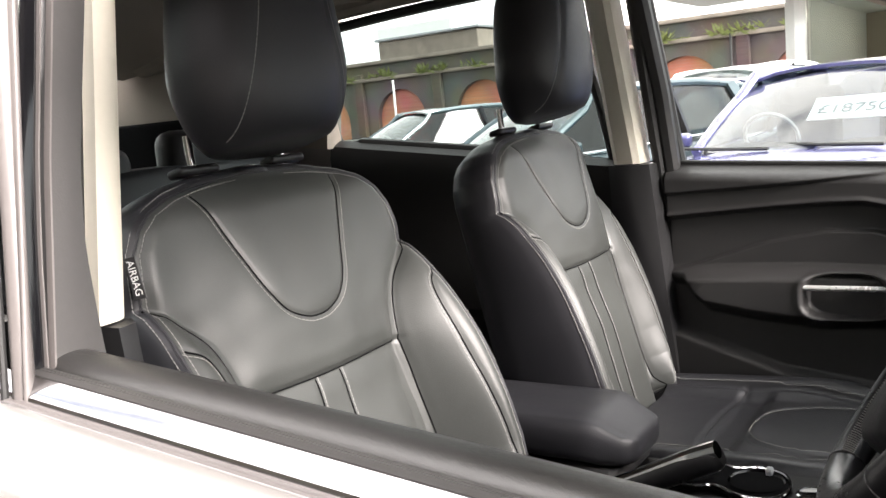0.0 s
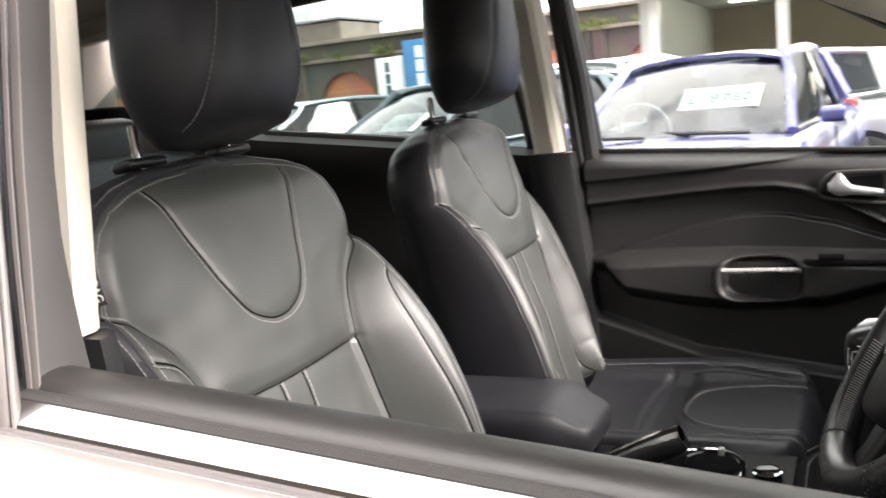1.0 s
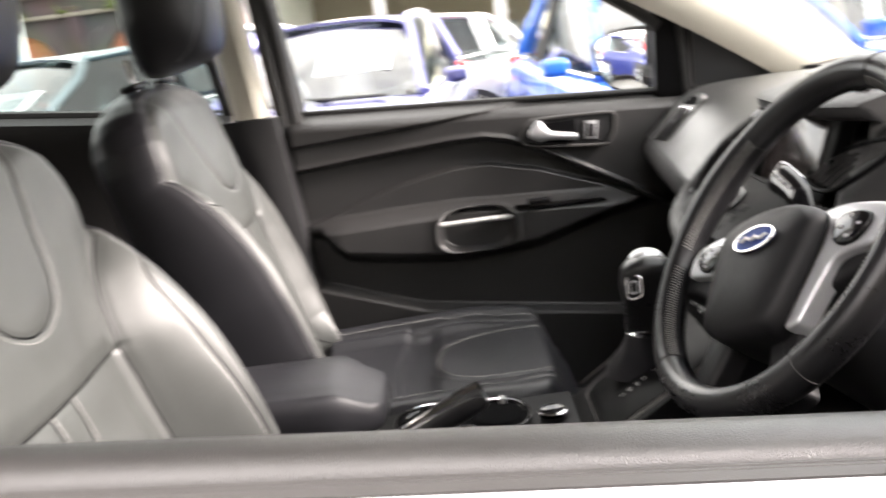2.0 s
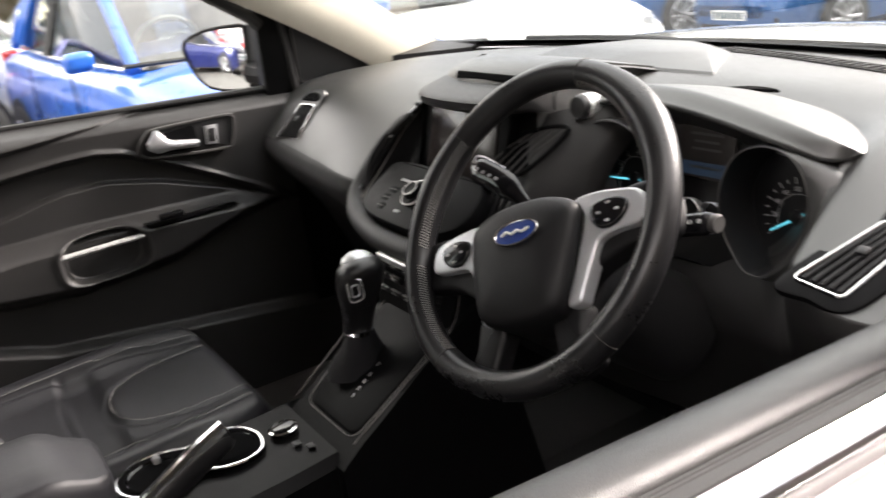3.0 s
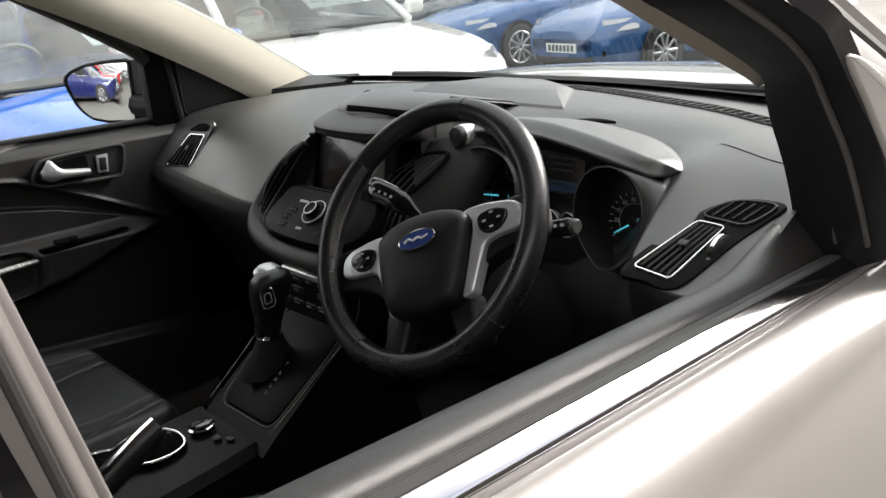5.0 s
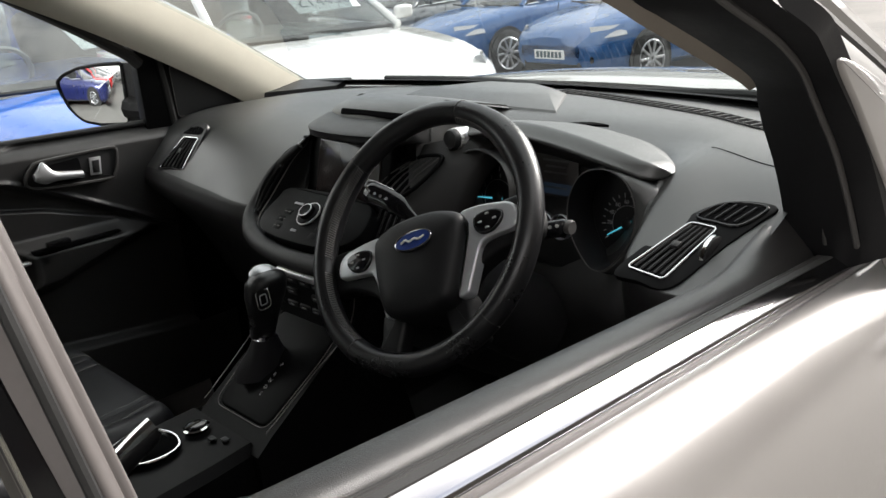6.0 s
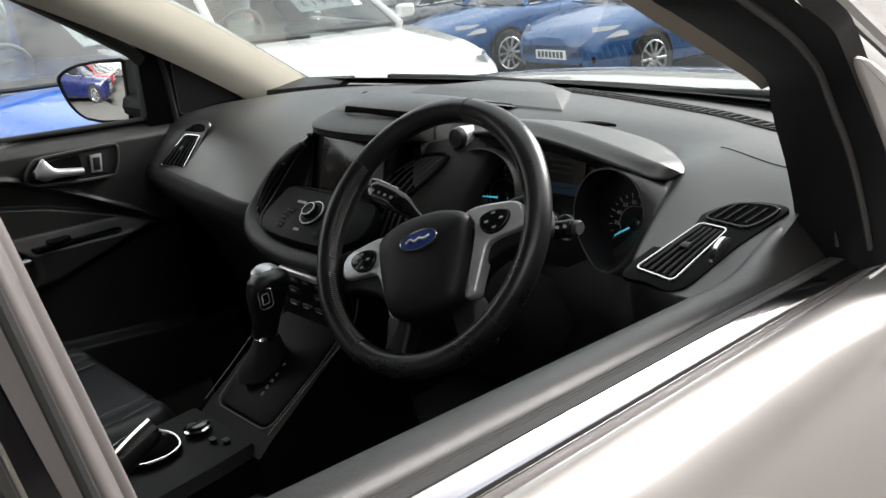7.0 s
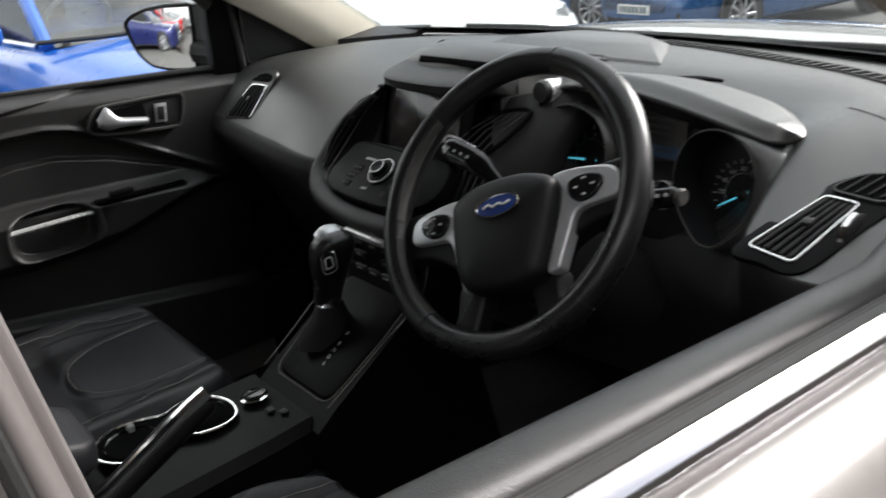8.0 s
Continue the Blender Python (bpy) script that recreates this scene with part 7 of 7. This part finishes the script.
parked_car(RED, "red car far behind the rear window", -12.5, -10.5, -20)
parked_car(MID, "blue hatchback facing the windscreen", -5.72, 8.80, -97)
parked_car(MID, "blue hatchback in the row ahead", -8.25, 9.05, -97)
parked_car(GREY, "grey hatchback in the row ahead", -10.9, 9.3, -97)
parked_car(SILVER, "silver hatchback in the row ahead", -7.5, 15.2, -90)
parked_car(WHITE, "white hatchback in the row ahead", -11.0, 15.4, -90)
parked_car(GREY, "grey hatchback in the far row", -14.5, 15.0, -90)
parked_car(WHITE, "white hatchback far ahead to the side", 4.6, 11.5, -95)
for k, (p, w) in enumerate(((NAVY, "navy"), (RED, "red"), (SILVER, "silver"), (SILVER, "silver"), (WHITE, "white"))):
    parked_car(p, w + " hatchback in the row behind", -3.2, -7.2 - 2.4 * k, 4)
parked_car(GREY, "grey car with roof rails before the showroom", -12.5, 1.0, -88, tall=1.1)
parked_car(SILVER, "silver car before the showroom", -13.0, 6.0, -88, tall=1.05)


# ---- viaduct, showroom and signs ----
def brick_material(name, a, b, mortar):
    m = bpy.data.materials.new(name)
    m.use_nodes = True
    n, l = m.node_tree.nodes, m.node_tree.links
    bs = n["Principled BSDF"]
    bs.inputs["Roughness"].default_value = 0.9
    co, mp = n.new("ShaderNodeTexCoord"), n.new("ShaderNodeMapping")
    mp.inputs["Rotation"].default_value = (radians(90), 0, radians(90))
    br, no = n.new("ShaderNodeTexBrick"), n.new("ShaderNodeTexNoise")
    br.inputs["Scale"].default_value = 1.0
    br.inputs["Brick Width"].default_value, br.inputs["Row Height"].default_value, br.inputs["Mortar Size"].default_value = 0.225, 0.075, 0.008
    for i, c in (("Color1", a), ("Color2", b), ("Mortar", mortar)):
        br.inputs[i].default_value = (*c, 1)
    no.inputs["Scale"].default_value, no.inputs["Detail"].default_value = 0.35, 6
    mix = n.new("ShaderNodeMixRGB")
    mix.blend_type = "MULTIPLY"
    mix.inputs[0].default_value = 0.75
    l.new(co.outputs["Object"], mp.inputs["Vector"])
    l.new(mp.outputs[0], br.inputs["Vector"])
    l.new(co.outputs["Object"], no.inputs["Vector"])
    l.new(br.outputs["Color"], mix.inputs[1])
    l.new(no.outputs["Color"], mix.inputs[2])
    l.new(mix.outputs[0], bs.inputs["Base Color"])
    return m


BRICK = brick_material("sooty brick", (0.115, 0.080, 0.062), (0.085, 0.060, 0.050), (0.12, 0.105, 0.09))
INFILL = brick_material("orange brick", (0.60, 0.26, 0.15), (0.50, 0.21, 0.12), (0.45, 0.36, 0.30))
STONE = material("weathered stone", (0.17, 0.145, 0.12), 0.9, patch=0.8, spread=0.35, grain=0.5, grain_scale=40)
CLAD = material("pale cladding", (0.62, 0.63, 0.62), 0.6, patch=0.7, spread=0.08)
WALL_IN = material("showroom wall", (0.26, 0.22, 0.17), 0.8, patch=0.5, spread=0.08)
LEAF = material("weed leaves", (0.11, 0.13, 0.035), 0.7, patch=4, spread=0.4)
STRIP = glow("ceiling light", (1.0, 0.92, 0.72), 4.0)
SIGN_BLUE = material("sign blue", (0.03, 0.20, 0.42), 0.4, patch=2)

X0, TOP = -62.0, 6.5
via = thing("viaduct", (X0, -40, lie(X0)), "sooty brick railway viaduct with bricked-up arches and weeds", "viaduct")


def arch_outline(c, w, spring):
    return [(c - w, lie(X0))] + [(c - w * math.cos(t), spring + w * math.sin(t)) for t in np.linspace(0, math.pi, 24)] + [(c + w, lie(X0))]


arches = [-72 + 8.5 * k for k in range(9)]
V, F = [], []
span = 4.25
for c in arches:
    o = arch_outline(c, 2.6, 1.4)
    n0 = len(V)
    pts = o + [(c + span, lie(X0)), (c + span, TOP)] + [(c - span, TOP), (c - span, lie(X0))]
    for d in (0.0, -0.6):
        V += [(X0 + d, y, z) for y, z in pts]
    k = len(pts)
    F.append([n0 + i for i in range(k)])
    for i in range(len(o) - 1):
        F.append([n0 + i, n0 + k + i, n0 + k + i + 1, n0 + i + 1])
part("wall", (V, F), BRICK, via, "sooty brick face")
for c in arches:
    part("infill", slab(arch_outline(c, 2.6, 1.4), 0.2, 0, 1, plane_at((X0 - 0.5, 0, 0), (0, 1, 0), (0, 0, 1))), INFILL, via, "orange brick infill of an arch")
    part("pier", block((0.5, 0.9, TOP - 0.9), 0.05, 1, Matrix.Translation((X0 + 0.15, c + span, (TOP - 0.9) / 2))), BRICK, via)
part("string_course", block((0.7, 78, 0.28), 0.04, 2, Matrix.Translation((X0 + 0.1, -38, TOP - 1.45))), STONE, via)
part("coping", block((0.9, 78, 0.30), 0.04, 2, Matrix.Translation((X0, -38, TOP))), STONE, via)
part("drain_pipe", tube([(X0 + 0.5, -17.5, 0), (X0 + 0.5, -17.5, TOP - 1)], 0.09, 8), RUBBER_DARK, via)
rnd = random.Random(4)
weeds = []
for k in range(46):
    y = rnd.uniform(-62, -8)
    z = TOP - 1.3
    for j in range(rnd.randint(8, 26)):
        a, ln = rnd.uniform(0, 6.28), rnd.uniform(0.3, 1.1)
        b = np.array([X0 + 0.5, y + rnd.uniform(-0.5, 0.5), z])
        e = b + np.array([0.4 * math.cos(a) * ln + 0.15, math.sin(a) * ln * 0.8, rnd.uniform(-0.4, 0.9) * ln])
        w = np.array([0.0, rnd.uniform(0.05, 0.12), rnd.uniform(0.02, 0.08)])
        weeds.append(([b, (b + e) / 2 + w, e, (b + e) / 2 - w], [[0, 1, 2, 3]]))
weed = part("weeds", join(*weeds), LEAF)
tagged(weed, "straggling green weeds along the viaduct ledge", "plants", kind="stuff")
shed = thing("roof_building", (X0 - 14, -52, 0), "grey flat-roofed building behind the viaduct", "building")
part("wall", block((8, 12, 9.4), 0.1, 1, Matrix.Translation((X0 - 14, -50, 4.6))), STONE, shed)
part("upper_storey", rings([[(X0 - 14 + a, -50 + b, z) for a, b in ((-4, -6), (4, -6), (4, 3), (-4, 3))] for z in (9.3, 10.6)]), CLAD, shed)
part("roof", block((8.6, 12.6, 0.25), 0.05, 1, Matrix.Translation((X0 - 14, -50, 9.45))), GREY, shed)

# showroom
XS0, YA, YB = -24.0, -5.4, 26.0
show = thing("showroom", (XS0, 5, lie(XS0)), "pale car showroom with a lit glazed front", "showroom")
zg = lie(XS0)
part("floor", block((12, YB - YA, 0.1), 0, 1, Matrix.Translation((XS0 - 6, (YA + YB) / 2, zg + 0.05))), CLAD, show)
part("back_wall", block((0.2, YB - YA, 4.4), 0, 1, Matrix.Translation((XS0 - 12, (YA + YB) / 2, 2.1))), WALL_IN, show)
part("side_wall", block((12, 0.25, 4.4), 0, 1, Matrix.Translation((XS0 - 6, YA, 2.1))), CLAD, show)
part("side_wall", block((12, 0.25, 4.4), 0, 1, Matrix.Translation((XS0 - 6, YB, 2.1))), CLAD, show)
part("ceiling", block((12, YB - YA, 0.2), 0, 1, Matrix.Translation((XS0 - 6, (YA + YB) / 2, 3.75))), CLAD, show)
part("canopy", block((3.6, YB - YA + 4, 0.75), 0.05, 2, Matrix.Translation((XS0 + 1.0, (YA + YB) / 2 - 0.6, 4.05))), CLAD, show, "deep pale fascia")
for k in range(36):
    part("fascia_rib", block((0.06, 0.30, 0.10), 0.01, 1, Matrix.Translation((XS0 + 2.82, YA - 2.2 + k * 0.92, 3.68))), CLAD, show)
for k in range(8):
    y = YA + 0.3 + 3.3 * k
    part("column", block((0.28, 0.30, 3.8), 0.02, 2, Matrix.Translation((XS0 + 0.1, y, 1.75))), WHITE, show, "white front column")
    g = part("pane", rings([[(XS0, y + 0.2, zg), (XS0, y + 3.1, zg)], [(XS0, y + 0.2, 3.6), (XS0, y + 3.1, 3.6)]], closed=False), PANE, show)
    g.visible_shadow = False
    for j in range(4):
        part("ceiling_light", block((0.16, 1.3, 0.04), 0, 1, Matrix.Translation((XS0 - 2.0 - 2.2 * j, y + 1.6, 3.62))), STRIP, show, "lit ceiling strip")
part("desk", block((0.7, 4.0, 1.1), 0.03, 2, Matrix.Translation((XS0 - 7, 0.5, 0.6))), GREY, show)
part("partition", block((0.15, 5.0, 2.6), 0, 1, Matrix.Translation((XS0 - 8, 9.5, 1.3))), GREY, show)
# banner signs
for (x, y, w, h, mat, txt) in ((-27.0, -15.2, 0.9, 2.9, CARD, INK), (-27.0, -13.9, 1.25, 3.4, SIGN_BLUE, CARD)):
    sgn = thing("banner_sign", (x, y, lie(x)), "blue upright dealer sign" if mat is SIGN_BLUE else "white upright dealer sign", "sign", "dealer signs")
    part("panel", block((0.16, w, h), 0.03, 2, Matrix.Translation((x, y, h / 2 + lie(x)))), mat, sgn)
    part("post_edge", block((0.2, 0.14, h + 0.06), 0.02, 2, Matrix.Translation((x, y + w / 2 + 0.05, h / 2 + lie(x)))), CLAD, sgn)
    for k in range(4):
        part("sign_bar", block((0.02, w * 0.22, h * 0.12), 0, 1, Matrix.Translation((x + 0.09, y, h * (0.85 - 0.14 * k)))), txt, sgn)
flag = thing("flag_pole", (-30, -23.2, 0), "thin white flag pole", "pole")
part("pole", tube([(-30, -23.2, -0.1), (-30, -23.2, 3.0)], 0.05, 8), CLAD, flag)
for x, y in ((3.2, 13.5), (-7.5, -26.0)):
    lp_ = thing("street_lamp", (x, y, lie(x, y)), "dark lamp post on the forecourt", "street lamp", "lamp posts")
    part("post", tube([(x, y, lie(x, y) - 0.1), (x, y, 3), (x, y, 6.5)], [0.09, 0.07, 0.05], 10), GREY, lp_)
    part("head", block((0.5, 0.25, 0.1), 0.03, 2, Matrix.Translation((x, y, 6.55))), GREY, lp_)
# low buildings close the forecourt on its other sides
# the brick one at x = 14 is unseen, added to cut side light
for x, y, sx, sy, h in ((14, 0, 6, 60, 8.0), (0, 62, 120, 6, 5.0), (5, -48, 90, 6, 6.0)):
    blk = thing("office_block", (x, y, lie(x, y)), "unseen brick block added to cut sky light from the side" if x == 14 else "low pale building at the forecourt edge", "building", "low buildings")
    part("wall", block((sx, sy, h + 0.6), 0.05, 1, Matrix.Translation((x, y, h / 2 - 0.4))), BRICK if x == 14 else CLAD, blk)
    part("roof", block((sx + 0.6, sy + 0.6, 0.3), 0.05, 1, Matrix.Translation((x, y, h + 0.05))), GREY, blk)
